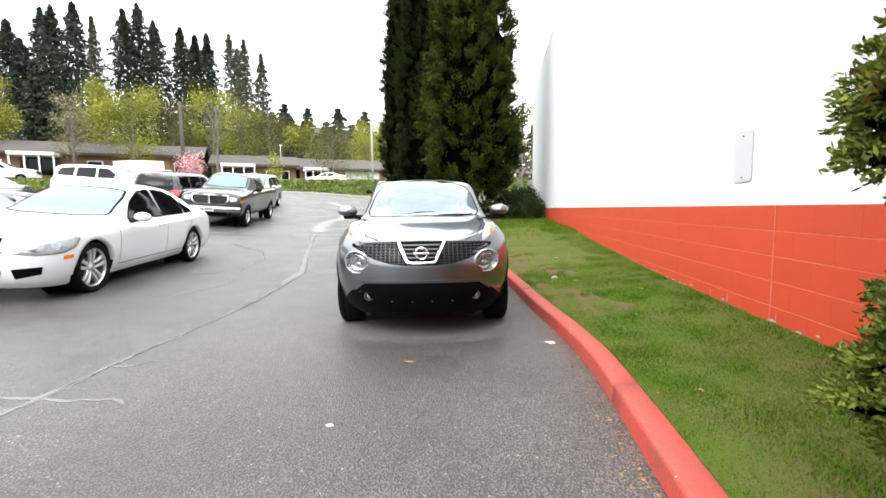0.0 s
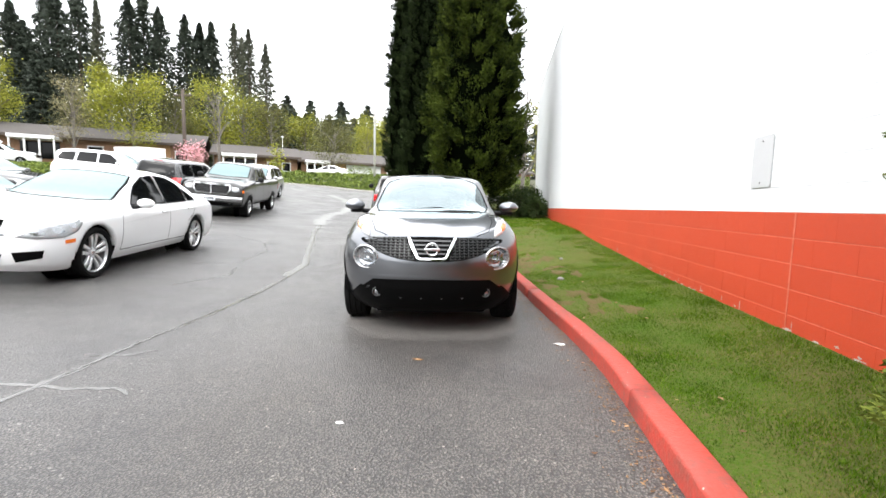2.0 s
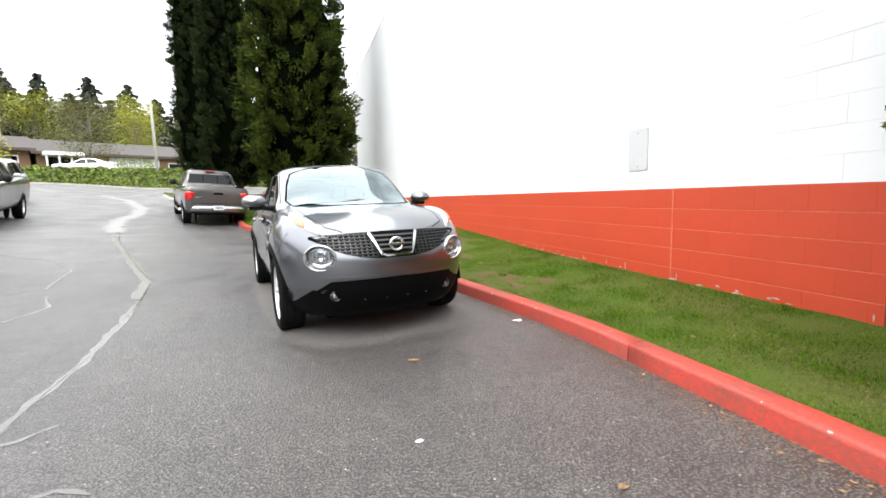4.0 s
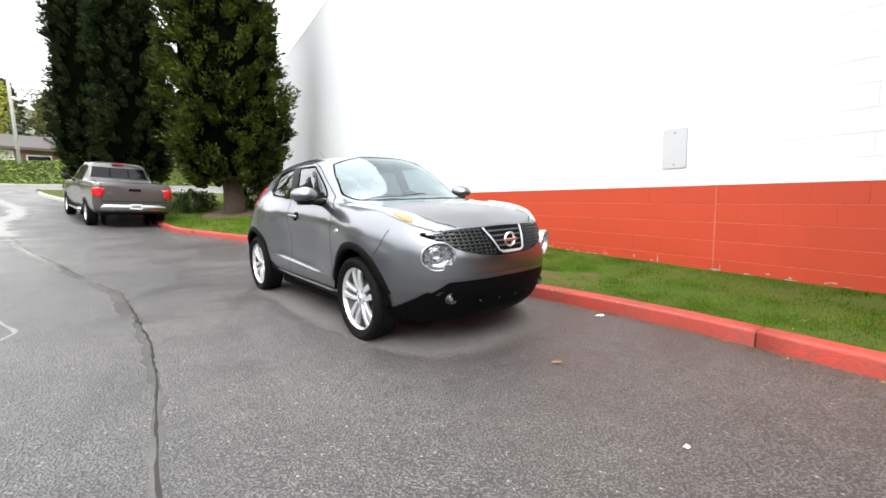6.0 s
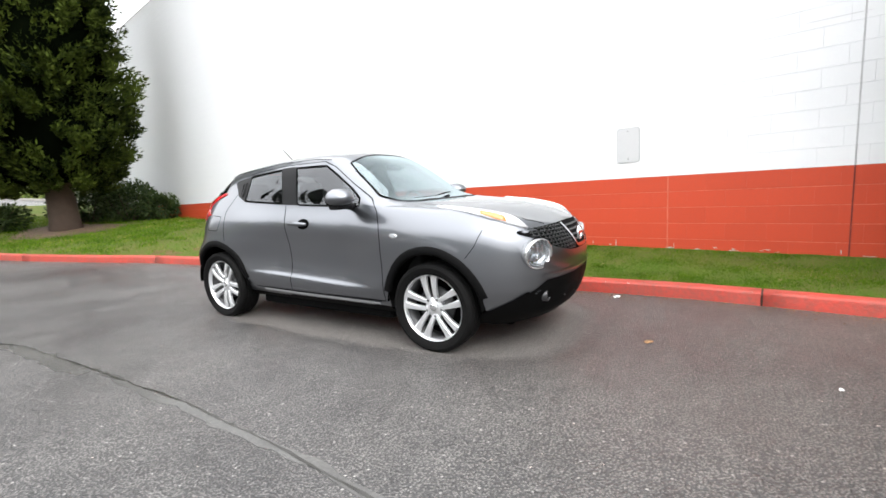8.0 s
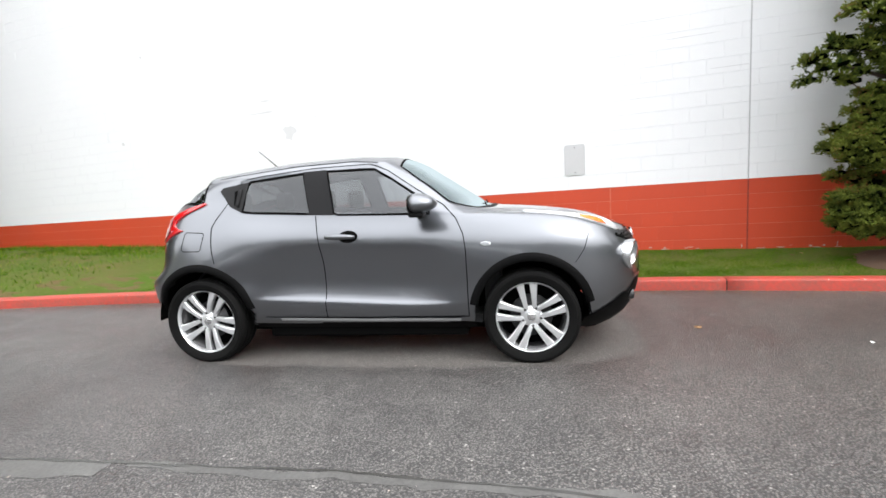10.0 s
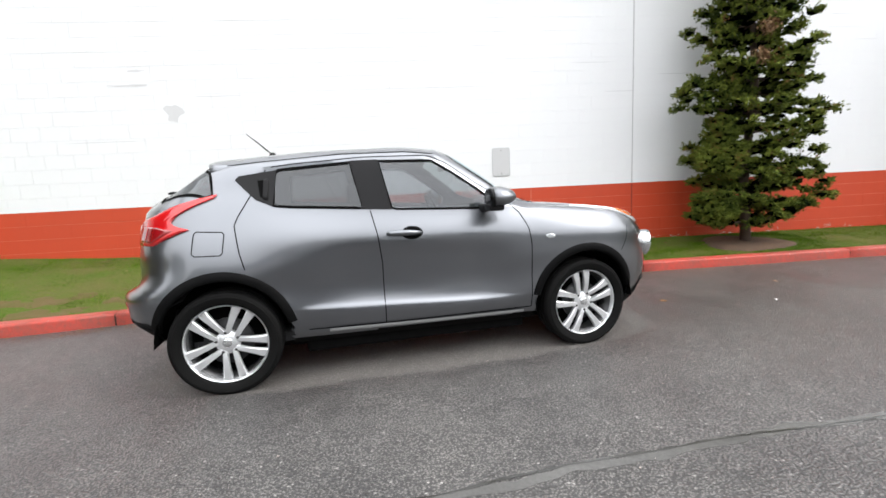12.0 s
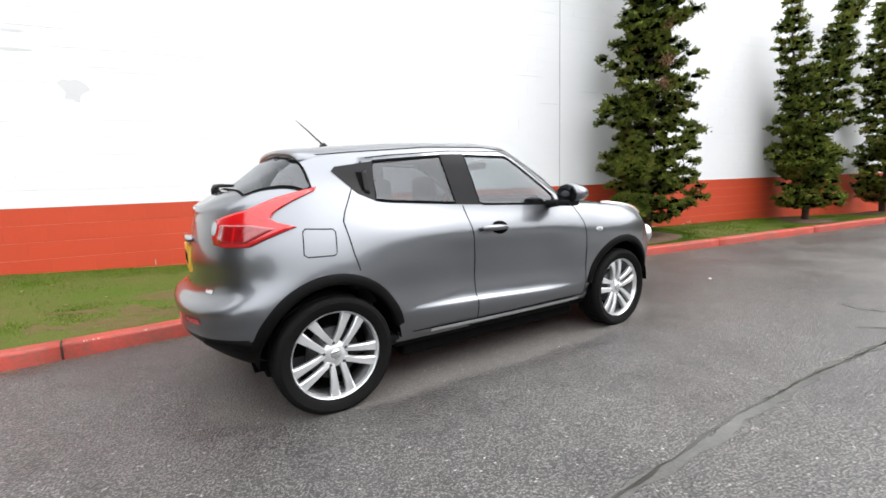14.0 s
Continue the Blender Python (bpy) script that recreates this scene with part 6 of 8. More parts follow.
def crossover():
    """The grey parked crossover: high lamps, round headlights, bulging arches, sloping tail."""
    car = thing("crossover_car", pose(-0.962, 5.513, 0.0, 0.36, 0, 8.5), "gunmetal grey compact crossover parked beside the red kerb", "car")
    arch_r = 0.398
    rows = [
        (-0.72, 3.04, [(-0.9, 0.74), (0.5, 0.75), (2.0, 0.75), (3.2, 0.74)], [(-0.72, 0.215), (-0.4, 0.20), (0.0, 0.22), (0.5, 0.245), (2.0, 0.26), (2.6, 0.27), (3.02, 0.30)]),
        (-0.80, 3.125, [(-0.9, 0.80), (0.0, 0.83), (0.5, 0.80), (2.0, 0.80), (2.5, 0.83), (3.2, 0.79)], [(-0.80, 0.29), (0.0, 0.30), (0.5, 0.315), (2.0, 0.335), (2.6, 0.36), (3.10, 0.37)]),
        (-0.865, 3.235, [(-0.9, 0.84), (0.0, 0.876), (0.5, 0.836), (0.9, 0.825), (1.6, 0.824), (2.05, 0.842), (2.5, 0.880), (3.2, 0.84)], [(-0.865, 0.44), (0.0, 0.47), (0.6, 0.43), (1.6, 0.475), (2.0, 0.49), (2.6, 0.50), (3.21, 0.49)]),
        (-0.877, 3.245, [(-0.9, 0.845), (0.0, 0.881), (0.45, 0.842), (0.7, 0.816), (0.9, 0.804), (1.6, 0.801), (1.95, 0.824), (2.2, 0.858), (2.5, 0.885), (3.2, 0.846)], [(-0.877, 0.505), (0.0, 0.525), (0.6, 0.470), (1.6, 0.512), (2.0, 0.53), (2.6, 0.565), (3.245, 0.555)]),
        (-0.885, 3.25, [(-0.9, 0.85), (0.0, 0.884), (0.45, 0.838), (0.9, 0.786), (1.6, 0.783), (2.1, 0.836), (2.5, 0.888), (3.2, 0.85)], [(-0.885, 0.575), (0.0, 0.62), (0.6, 0.585), (1.6, 0.62), (2.6, 0.66), (3.225, 0.635)]),
        (-0.88, 3.165, [(-0.9, 0.85), (-0.3, 0.87), (0.0, 0.882), (0.45, 0.846), (0.9, 0.797), (1.6, 0.796), (2.1, 0.848), (2.5, 0.872), (3.2, 0.81)], [(-0.88, 0.70), (-0.3, 0.78), (0.0, 0.80), (0.6, 0.755), (1.6, 0.80), (2.2, 0.82), (2.6, 0.83), (3.135, 0.70)]),
        (-0.84, 3.15, [(-0.9, 0.84), (-0.3, 0.85), (0.0, 0.858), (0.45, 0.832), (0.9, 0.812), (1.6, 0.810), (2.1, 0.828), (2.5, 0.826), (3.2, 0.765)], [(-0.84, 0.80), (-0.5, 0.87), (-0.2, 0.905), (0.1, 0.92), (0.6, 0.92), (1.6, 0.945), (2.2, 0.98), (2.6, 0.985), (3.115, 0.90)]),
        (-0.775, 3.10, [(-0.9, 0.80), (-0.4, 0.76), (0.0, 0.745), (0.35, 0.75), (0.6, 0.756), (1.0, 0.750), (1.6, 0.742), (2.1, 0.732), (2.5, 0.722), (3.2, 0.705)], [(-0.775, 0.895), (-0.5, 0.985), (-0.2, 1.035), (0.1, 1.06), (0.4, 1.075), (0.7, 1.075), (1.1, 1.09), (1.6, 1.115), (2.1, 1.15), (2.4, 1.185), (2.7, 1.18), (3.10, 1.125)]),
        (-0.765, 3.10, [(-0.9, 0.70), (-0.4, 0.64), (0.0, 0.63), (0.35, 0.70), (0.55, 0.742), (0.8, 0.72), (1.1, 0.695), (1.6, 0.69), (2.1, 0.676), (2.5, 0.66), (3.2, 0.68)], [(-0.765, 0.905), (-0.5, 0.99), (-0.2, 1.045), (0.1, 1.075), (0.35, 1.085), (0.55, 1.10), (0.78, 1.17), (1.1, 1.29), (1.6, 1.30), (2.1, 1.295), (2.4, 1.285), (2.62, 1.265), (2.85, 1.21), (3.10, 1.14)]),
        (-0.76, 3.10, [(-0.9, 0.62), (-0.4, 0.56), (0.0, 0.56), (0.3, 0.64), (0.6, 0.695), (0.97, 0.65), (1.1, 0.632), (1.6, 0.628), (2.2, 0.61), (2.6, 0.59), (3.2, 0.62)], [(-0.76, 0.91), (-0.5, 0.995), (-0.2, 1.05), (0.1, 1.085), (0.3, 1.10), (0.55, 1.135), (0.72, 1.215), (0.97, 1.385), (1.1, 1.462), (1.2, 1.478), (1.55, 1.478), (2.17, 1.43), (2.5, 1.385), (2.66, 1.34), (2.85, 1.25), (3.10, 1.15)]),
        (-0.755, 3.10, [(-0.9, 0.45), (-0.4, 0.44), (0.0, 0.45), (0.3, 0.56), (0.6, 0.61), (0.97, 0.575), (1.1, 0.555), (1.6, 0.545), (2.2, 0.525), (2.6, 0.51), (3.2, 0.5)], [(-0.755, 0.915), (-0.5, 1.005), (-0.2, 1.06), (0.1, 1.095), (0.3, 1.11), (0.5, 1.16), (0.7, 1.29), (0.95, 1.445), (1.08, 1.515), (1.35, 1.537), (1.75, 1.53), (2.25, 1.492), (2.50, 1.457), (2.62, 1.412), (2.84, 1.28), (2.97, 1.228), (3.10, 1.158)]),
        (-0.75, 3.10, [(-0.9, 0.25), (0.0, 0.25), (0.3, 0.3), (1.1, 0.3), (2.6, 0.28), (3.2, 0.26)], [(-0.75, 0.92), (-0.5, 1.015), (-0.2, 1.07), (0.1, 1.10), (0.29, 1.115), (0.42, 1.185), (0.68, 1.36), (0.91, 1.505), (1.06, 1.555), (1.35, 1.572), (1.8, 1.562), (2.2, 1.538), (2.50, 1.505), (2.63, 1.452), (2.84, 1.302), (2.97, 1.245), (3.10, 1.165)]),
        (-0.75, 3.10, [(-0.9, 0.0), (3.2, 0.0)], [(-0.75, 0.922), (-0.5, 1.02), (-0.2, 1.073), (0.1, 1.102), (0.27, 1.115), (0.40, 1.19), (0.66, 1.365), (0.90, 1.515), (1.06, 1.567), (1.35, 1.583), (1.8, 1.573), (2.2, 1.55), (2.50, 1.517), (2.63, 1.462), (2.84, 1.312), (2.97, 1.252), (3.10, 1.17)]),
    ]
    sh = Shell(rows, 0.80, 0.55, 2.35, 2.5, 170, 7)
    c = sh.cent
    ax, u, z = np.abs(c[:, 0]), c[:, 1], c[:, 2]
    front_win = [(1.50, 1.452), (1.12, 1.447), (0.985, 1.365), (0.80, 1.235), (0.705, 1.155), (0.70, 1.09), (1.40, 1.118), (1.435, 1.13)]
    rear_win = [(1.685, 1.448), (2.155, 1.412), (2.185, 1.385), (2.195, 1.178), (2.09, 1.165), (1.62, 1.135)]
    corner = [(2.165, 1.410), (2.40, 1.378), (2.425, 1.352), (2.30, 1.222), (2.198, 1.176)]
    screen = [(-0.60, 0.36), (-0.45, 0.27), (0, 0.245), (0.45, 0.27), (0.60, 0.36), (0.645, 0.56), (0.59, 0.80), (0.535, 0.935), (0.3, 0.955), (0, 0.96), (-0.3, 0.955), (-0.535, 0.935), (-0.59, 0.80), (-0.645, 0.56)]
    half_glass = [(0.3, 2.915), (0.53, 2.885), (0.615, 2.74), (0.672, 2.60), (0.665, 2.558), (0.60, 2.57), (0.53, 2.588), (0.48, 2.62), (0.3, 2.632)]
    hatch_glass = [(0.0, 2.92)] + half_glass + [(0.0, 2.63)] + [(-a, b) for a, b in half_glass[::-1]]
    side_face = (ax > 0.5)
    hole = side_face & (inside(front_win, u, z) | inside(rear_win, u, z))
    top_hole = inside([(a, b) for a, b in screen], c[:, 0], u) & (z > 1.1)
    rear_hole = inside([(a, b) for a, b in hatch_glass], c[:, 0], u) & (z > 1.08)
    wheel_cut = ((np.hypot(u, (z - 0.335) / 1.05) < arch_r + 0.004) | (np.hypot(u - 2.53, (z - 0.335) / 1.05) < arch_r + 0.004)) & (ax > 0.45) & (z < 0.80)
    lamp_hole = (np.hypot((ax - 0.578) / 1.05, (z - 0.725) / 0.9) < 0.088) & (u < -0.4)
    gone = hole | top_hole | rear_hole | wheel_cut | lamp_hole
    lower = ((z < 0.30) | ((u < -0.30) & (z < 0.35))) & ~gone
    chin = (u < -0.30) & inside([(-0.50, 0.30), (-0.44, 0.42), (0.44, 0.42), (0.50, 0.30)], c[:, 0], z) & ~gone & ~lower
    apron = (u > 2.78) & (z < 0.50) & ~gone & ~lower
    bonnet = (z > 0.9) & (u < 0.26) & (ax < 0.60) & ~gone
    tailgate = (u > 2.72) & (z > 0.62) & (ax < 0.62) & ~gone
    fdoor = side_face & inside([(0.44, 0.34), (0.44, 0.9), (0.48, 1.03), (0.58, 1.14), (0.78, 1.26), (1.10, 1.48), (1.57, 1.48), (1.585, 1.12), (1.52, 0.76), (1.52, 0.34)], u, z) & ~gone & (z > 0.3)
    rdoor = side_face & inside([(1.52, 0.34), (1.52, 0.76), (1.585, 1.12), (1.57, 1.48), (2.24, 1.44), (2.43, 1.09), (2.38, 0.80), (2.05, 0.45), (2.03, 0.34)], u, z) & ~gone & (z > 0.3)
    nose = (u < -0.42) & (z < 0.93) & ~gone & ~lower & ~chin & ~bonnet
    rbump = (u > 2.86) & (z < 0.62) & ~gone & ~lower & ~apron
    roof = (z > 1.3) & (ax < 0.63) & (u > 0.9) & (u < 2.72) & ~gone & ~tailgate
    rest = ~(gone | lower | chin | apron | bonnet | tailgate | fdoor | rdoor | nose | rbump | roof)
    body = sh.piece("body", rest, M_PAINT_GREY, car, "glossy gunmetal grey body panels")
    sh.piece("roof", roof, M_PAINT_GREY, car)
    sh.piece("bonnet", bonnet, M_PAINT_GREY, car)
    sh.piece("tailgate", tailgate, M_PAINT_GREY, car)
    sh.piece("front_bumper", nose, M_PAINT_GREY, car)
    sh.piece("rear_bumper", rbump, M_PAINT_GREY, car)
    sh.piece("sill_skirt", lower, M_APRON, car, "black plastic lower skirt")
    sh.piece("front_apron", chin, M_APRON, car, "black lower grille and apron")
    sh.piece("rear_apron", apron, M_PLASTIC, car, "black plastic rear apron")
    doors = {}
    for s in (-1, 1):
        half = c[:, 0] * s > 0
        doors[s] = (sh.piece("front_door", fdoor & half, M_PAINT_GREY, car), sh.piece("rear_door", rdoor & half, M_PAINT_GREY, car))
    # glass
    part("windscreen", sh.laid(grown(screen, 0.004), "top", 0.001, rings=8), M_WINDSCREEN, car, "clear windscreen with the sky reflection put into its colour")
    part("screen_frit", sh.strip(grown(screen, 0.004), "top", 0.016, 0.003, closed=True), M_GAP, car, "black screen border")
    part("rear_window", sh.laid(grown(hatch_glass, 0.004), "top", 0.001, rings=7), M_REAR_GLASS, car, "tinted rear window")
    part("rear_window_seal", sh.strip(grown(hatch_glass, 0.004), "top", 0.014, 0.003, closed=True), M_GAP, car, "black rear window border")
    for s in (-1, 1):
        fd, rd = doors[s]
        g = part("front_window", sh.laid(grown(front_win, 0.006), "side", -0.003, s, 7), M_SIDE_GLASS, fd, "lightly tinted window")
        part("window_seal", sh.strip(grown(front_win, -0.002), "side", 0.016, 0.002, s, True), M_GAP, fd, "black window seal")
        part("rear_window", sh.laid(grown(rear_win, 0.006), "side", -0.003, s, 7), M_REAR_GLASS, rd, "tinted window")
        part("window_seal", sh.strip(grown(rear_win, -0.002), "side", 0.018, 0.002, s, True), M_GAP, rd, "black window seal")
        part("pillar_cover", sh.laid([(1.50, 1.462), (1.69, 1.458), (1.625, 1.128), (1.435, 1.118)], "side", 0.0035, s, 4), mat("grey_pillar_trim", (0.012, 0.012, 0.013), 0.35, 0, 0.2, 6, 60, spec=0.14), car, "dark grey door pillar")
        part("corner_trim", sh.laid(corner, "side", 0.003, s, 4), mat("black_corner_trim", (0.010, 0.010, 0.0105), 0.35, 0, 0.2, 6, 60, spec=0.16), car, "black trim behind the rear window")
        hd = part("rear_handle_recess", sh.laid([(2.235, 1.345), (2.285, 1.345), (2.27, 1.235), (2.24, 1.235)], "side", 0.005, s, 3), M_GAP, rd, "hidden rear door handle")
        part("rear_handle", sh.laid([(2.215, 1.355), (2.245, 1.35), (2.255, 1.225), (2.225, 1.215)], "side", 0.012, s, 3, depth=0.012), M_PLASTIC, rd, "black upright door handle")
        # shut lines
        for path in ([(0.60, 1.15), (0.505, 1.05), (0.455, 0.94), (0.44, 0.82), (0.44, 0.345)], [(1.578, 1.118), (1.545, 0.95), (1.522, 0.76), (1.522, 0.345)], [(2.235, 1.412), (2.30, 1.30), (2.405, 1.12), (2.425, 1.07), (2.40, 0.90), (2.375, 0.80)], [(0.44, 0.345), (1.522, 0.345), (2.03, 0.36)]):
            part("shut_line", sh.strip(path, "side", 0.007, 0.0012, s), M_GAP, car, "narrow dark door gap")
        part("shut_line", sh.strip([(2.20, 1.432), (2.05, 1.450), (1.6, 1.482), (1.15, 1.485), (1.02, 1.43), (0.8, 1.275), (0.60, 1.15)], "side", 0.006, 0.0012, s), M_GAP, car, "narrow dark door gap")
        part("shut_line", sh.strip([(s * 0.60, 0.20), (s * 0.60, 0.0), (s * 0.595, -0.3), (s * 0.52, -0.62), (s * 0.40, -0.71)], "top", 0.006, 0.0012), M_GAP, car, "bonnet gap")
        part("shut_line", sh.strip([(-0.40, 0.905), (-0.36, 0.80), (-0.30, 0.72)], "side", 0.005, 0.0012, s), M_GAP, car, "bumper gap")
        part("fuel_flap" if s < 0 else "panel_mark", sh.strip([(2.495, 1.035), (2.64, 1.045), (2.655, 1.03), (2.668, 0.915), (2.65, 0.90), (2.51, 0.897), (2.495, 0.91), (2.482, 1.02)], "side", 0.006, 0.0012, s, True), M_GAP, car, "outline of the fuel flap")
        part("roof_gutter", sh.strip([(2.68, 1.432), (2.3, 1.468), (1.75, 1.508), (1.3, 1.515), (1.1, 1.495)], "side", 0.006, 0.0015, s), M_GAP, car, "dark roof channel")
        part("shut_line", sh.strip([(2.86, 0.60), (2.80, 0.615), (2.72, 0.66)], "side", 0.005, 0.0012, s), M_GAP, car, "bumper gap")
        # crease trim low on the doors
        part("sill_trim", sh.strip([(0.50, 0.325), (1.2, 0.33), (1.9, 0.345)], "side", 0.022, 0.014, s, round_=True), M_PAINT_SILVER, car, "dull silver sill strip")
        # arches
        for cu in (0.0, 2.53):
            bm = bmesh.new()
            prev = None
            for i in range(41):
                a = radians(13 + 154 * i / 40)
                pts = []
                for rr, out in ((arch_r - 0.012, -0.03), (arch_r - 0.010, 0.006), (arch_r + 0.004, 0.010), (arch_r + 0.038, 0.007), (arch_r + 0.046, 0.0)):
                    pu, pz = cu + rr * math.cos(a), max(0.335 + 1.05 * rr * math.sin(a), 0.24)
                    p, n = sh.drop(pu, max(pz, 0.44), "side", s)
                    x = abs(p.x)
                    pts.append(bm.verts.new((s * (min(x, 0.89) + out), pu, pz)))
                if prev:
                    for k in range(4):
                        bm.faces.new((prev[k], prev[k + 1], pts[k + 1], pts[k]))
                prev = pts
            bmesh.ops.recalc_face_normals(bm, faces=bm.faces)
            part("arch_trim", bm, M_ARCH, car, "black plastic wheel arch edge")
            bm = bmesh.new()
            prev = None
            for i in range(25):
                a = radians(2 + 176 * i / 24)
                pts = [bm.verts.new((s * xx, cu + (arch_r + 0.006) * math.cos(a), 0.335 + 1.05 * (arch_r + 0.006) * math.sin(a))) for xx in (0.845, 0.50)]
                if prev:
                    bm.faces.new((prev[0], prev[1], pts[1], pts[0]))
                prev = pts
            vs = [bm.verts.new((s * 0.50, cu + arch_r * math.cos(radians(-18 + 12 * i)), 0.335 + arch_r * math.sin(radians(-18 + 12 * i)))) for i in range(19)]
            bm.faces.new(vs)
            part("arch_liner", bm, M_GAP, car, "black arch liner", False)
        # handles, lamps and mirrors
        recess = part("handle_recess", sh.laid([(1.31 + 0.075 * math.cos(k * 0.3927), 0.955 + 0.045 * math.sin(k * 0.3927)) for k in range(16)], "side", 0.002, s, 3), M_GAP, fd, "dark hand recess")
        bm = bmesh.new()
        pts, rad = [], []
        for k in range(11):
            f = k / 10
            p, n = sh.drop(1.255 + 0.225 * f, 0.950 + 0.006 * f, "side", s)
            pts.append(p + n * (0.012 + 0.026 * math.sin(math.pi * f) ** 0.5))
            rad.append(0.013 + 0.007 * math.sin(math.pi * f))
        tube(pts, rad, 10, True, bm)
        part("door_handle", bm, M_PAINT_GREY, fd, "body-coloured pull handle")
        p, n = sh.drop(0.298, 0.868, "side", s)
        part("side_repeater", sh.laid([(0.298 + 0.038 * math.cos(k * 0.3927), 0.868 + 0.017 * math.sin(k * 0.3927)) for k in range(16)], "side", 0.007, s, 3, 0.02, depth=0.008), M_CLEAR_LENS, car, "small clear side lamp")
        # high front lamps on the wings
        upper = [(s * a, b) for a, b in ((0.66, 0.03), (0.705, -0.04), (0.73, -0.18), (0.728, -0.31), (0.705, -0.43), (0.66, -0.535), (0.60, -0.615), (0.565, -0.645), (0.585, -0.56), (0.615, -0.44), (0.635, -0.28), (0.645, -0.1))]
        lamp = part("wing_lamp", sh.laid(upper, "top", 0.014, rings=5, depth=0.016), M_WING_LENS, car, "clear raised wing lamp")
        part("amber_lens", sh.laid([(s * a, b) for a, b in ((0.715, -0.35), (0.705, -0.41), (0.685, -0.475), (0.655, -0.53), (0.640, -0.50), (0.665, -0.42), (0.685, -0.35))], "top", 0.018, rings=3, depth=0.006), M_AMBER, lamp, "amber turn lamp")
        # round headlights in deep bowls
        hx, hz = s * 0.578, 0.725
        p, n = sh.drop(hx, hz, "front")
        tilt = Matrix.Translation((hx, p.y + 0.022, hz)) @ Matrix.Rotation(s * 0.42, 4, "Z") @ Matrix.Diagonal((1.0, 0.62, 0.83, 1)) @ Matrix.Rotation(0.10, 4, "X")
        bowl = part("headlight", lathe([(0.108, 0.10), (0.126, 0.0), (0.130, -0.045), (0.127, -0.066), (0.121, -0.070), (0.115, -0.062), (0.112, -0.03), (0.100, 0.02), (0.06, 0.05), (0.0, 0.055)], 40, None, "Y"), M_HEAD_RIM, car, "round headlight in a grey bowl")
        bowl.matrix_local = tilt
        part("reflector", lathe([(0.0, 0.048), (0.035, 0.045), (0.04, 0.02), (0.044, -0.005), (0.05, 0.02), (0.075, 0.03), (0.098, 0.0)], 32, None, "Y"), M_LAMP_BOWL, bowl, "bright reflector and bulb")
        part("lens", lathe([(0.0, -0.045), (0.04, -0.042), (0.08, -0.032), (0.106, -0.012), (0.112, 0.0)], 40, None, "Y"), M_LENS, bowl, "clear round lens")
        for k in range(4):
            part("reflector_rib", boxed(-0.088 + 0.05 * k, -0.080 + 0.05 * k, -0.004, 0.03, -0.05, 0.05, 0.002), M_CHROME, bowl, "", False)
        part("apron_corner", sh.laid([(-0.33, 0.225), (-0.36, 0.315), (-0.48, 0.365), (-0.58, 0.415), (-0.66, 0.465), (-0.70, 0.44), (-0.70, 0.225)], "side", 0.0055, s, 5, 0.03), M_APRON, car, "black lower bumper corner")
        part("apron_corner", sh.laid([(2.915, 0.285), (2.905, 0.40), (2.925, 0.465), (3.04, 0.485), (3.14, 0.490), (3.14, 0.32), (3.04, 0.29)], "side", 0.0055, s, 5, 0.03), M_APRON, car, "black lower bumper corner")
        # fog lamps
        p, n = sh.drop(s * 0.487, 0.41, "front")
        fog = part("fog_lamp", lathe([(0.062, 0.03), (0.06, -0.02), (0.052, -0.028), (0.046, -0.02), (0.046, 0.02)], 24, None, "Y"), M_DARKMETAL, car, "round fog lamp")
        fog.location = (s * 0.487, p.y + 0.01, 0.41)
        fog.scale = (0.72, 0.8, 0.72)
        part("fog_lens", lathe([(0.0, -0.018), (0.03, -0.014), (0.046, -0.002), (0.046, 0.004)], 20, None, "Y"), M_LAMP_BOWL, fog, "bright fog lamp lens")
        # door mirror
        bm = bmesh.new()
        bmesh.ops.create_uvsphere(bm, u_segments=28, v_segments=18, radius=1)
        for v in bm.verts:
            x, y, zz = v.co
            sy = 0.14 if y < 0 else 0.06
            v.co = Vector((0.118 * x, sy * y, (0.078 if zz > 0 else 0.056) * zz))
        mirror = part("door_mirror", bm, M_PAINT_GREY, fd, "body-coloured mirror shell")
        mirror.location = (s * 0.938, 0.745, 1.165)
        part("mirror_base", boxed(-0.09, 0.05, -0.045, 0.06, -0.085, -0.035, 0.018, 3) if s > 0 else boxed(-0.05, 0.09, -0.045, 0.06, -0.085, -0.035, 0.018, 3), M_PLASTIC, mirror, "black lower shell")
        part("mirror_arm", tube([(-s * 0.21, 0.03, -0.075), (-s * 0.12, 0.015, -0.065), (-s * 0.02, 0.0, -0.05)], [0.034, 0.028, 0.024], 10), M_PLASTIC, mirror, "black mirror arm")
        # dark glass here paints the dark reflection a mirror would show
        part("mirror_glass", lathe([(0.0, 0.057), (0.07, 0.055), (0.074, 0.05), (0.074, 0.03)], 24, None, "Y"), M_DARK_GLASS, mirror, "mirror glass, dark reflection put into its colour").scale = (1.2, 1, 0.95)
        # boomerang rear lamps
        tail = part("tail_lamp", sh.laid([(1.315, 1.262), (1.318, 1.244), (1.40, 1.185), (1.458, 1.138), (1.472, 1.104), (1.43, 1.082), (1.345, 1.058), (1.45, 1.012), (1.557, 0.966), (1.70, 0.960), (1.785, 0.972), (1.812, 1.035), (1.795, 1.10), (1.70, 1.128), (1.60, 1.150), (1.47, 1.208)], "quarter", 0.012, s, 6, 0.025, depth=0.016), M_RED_LENS, car, "red boomerang-shaped tail lamp")
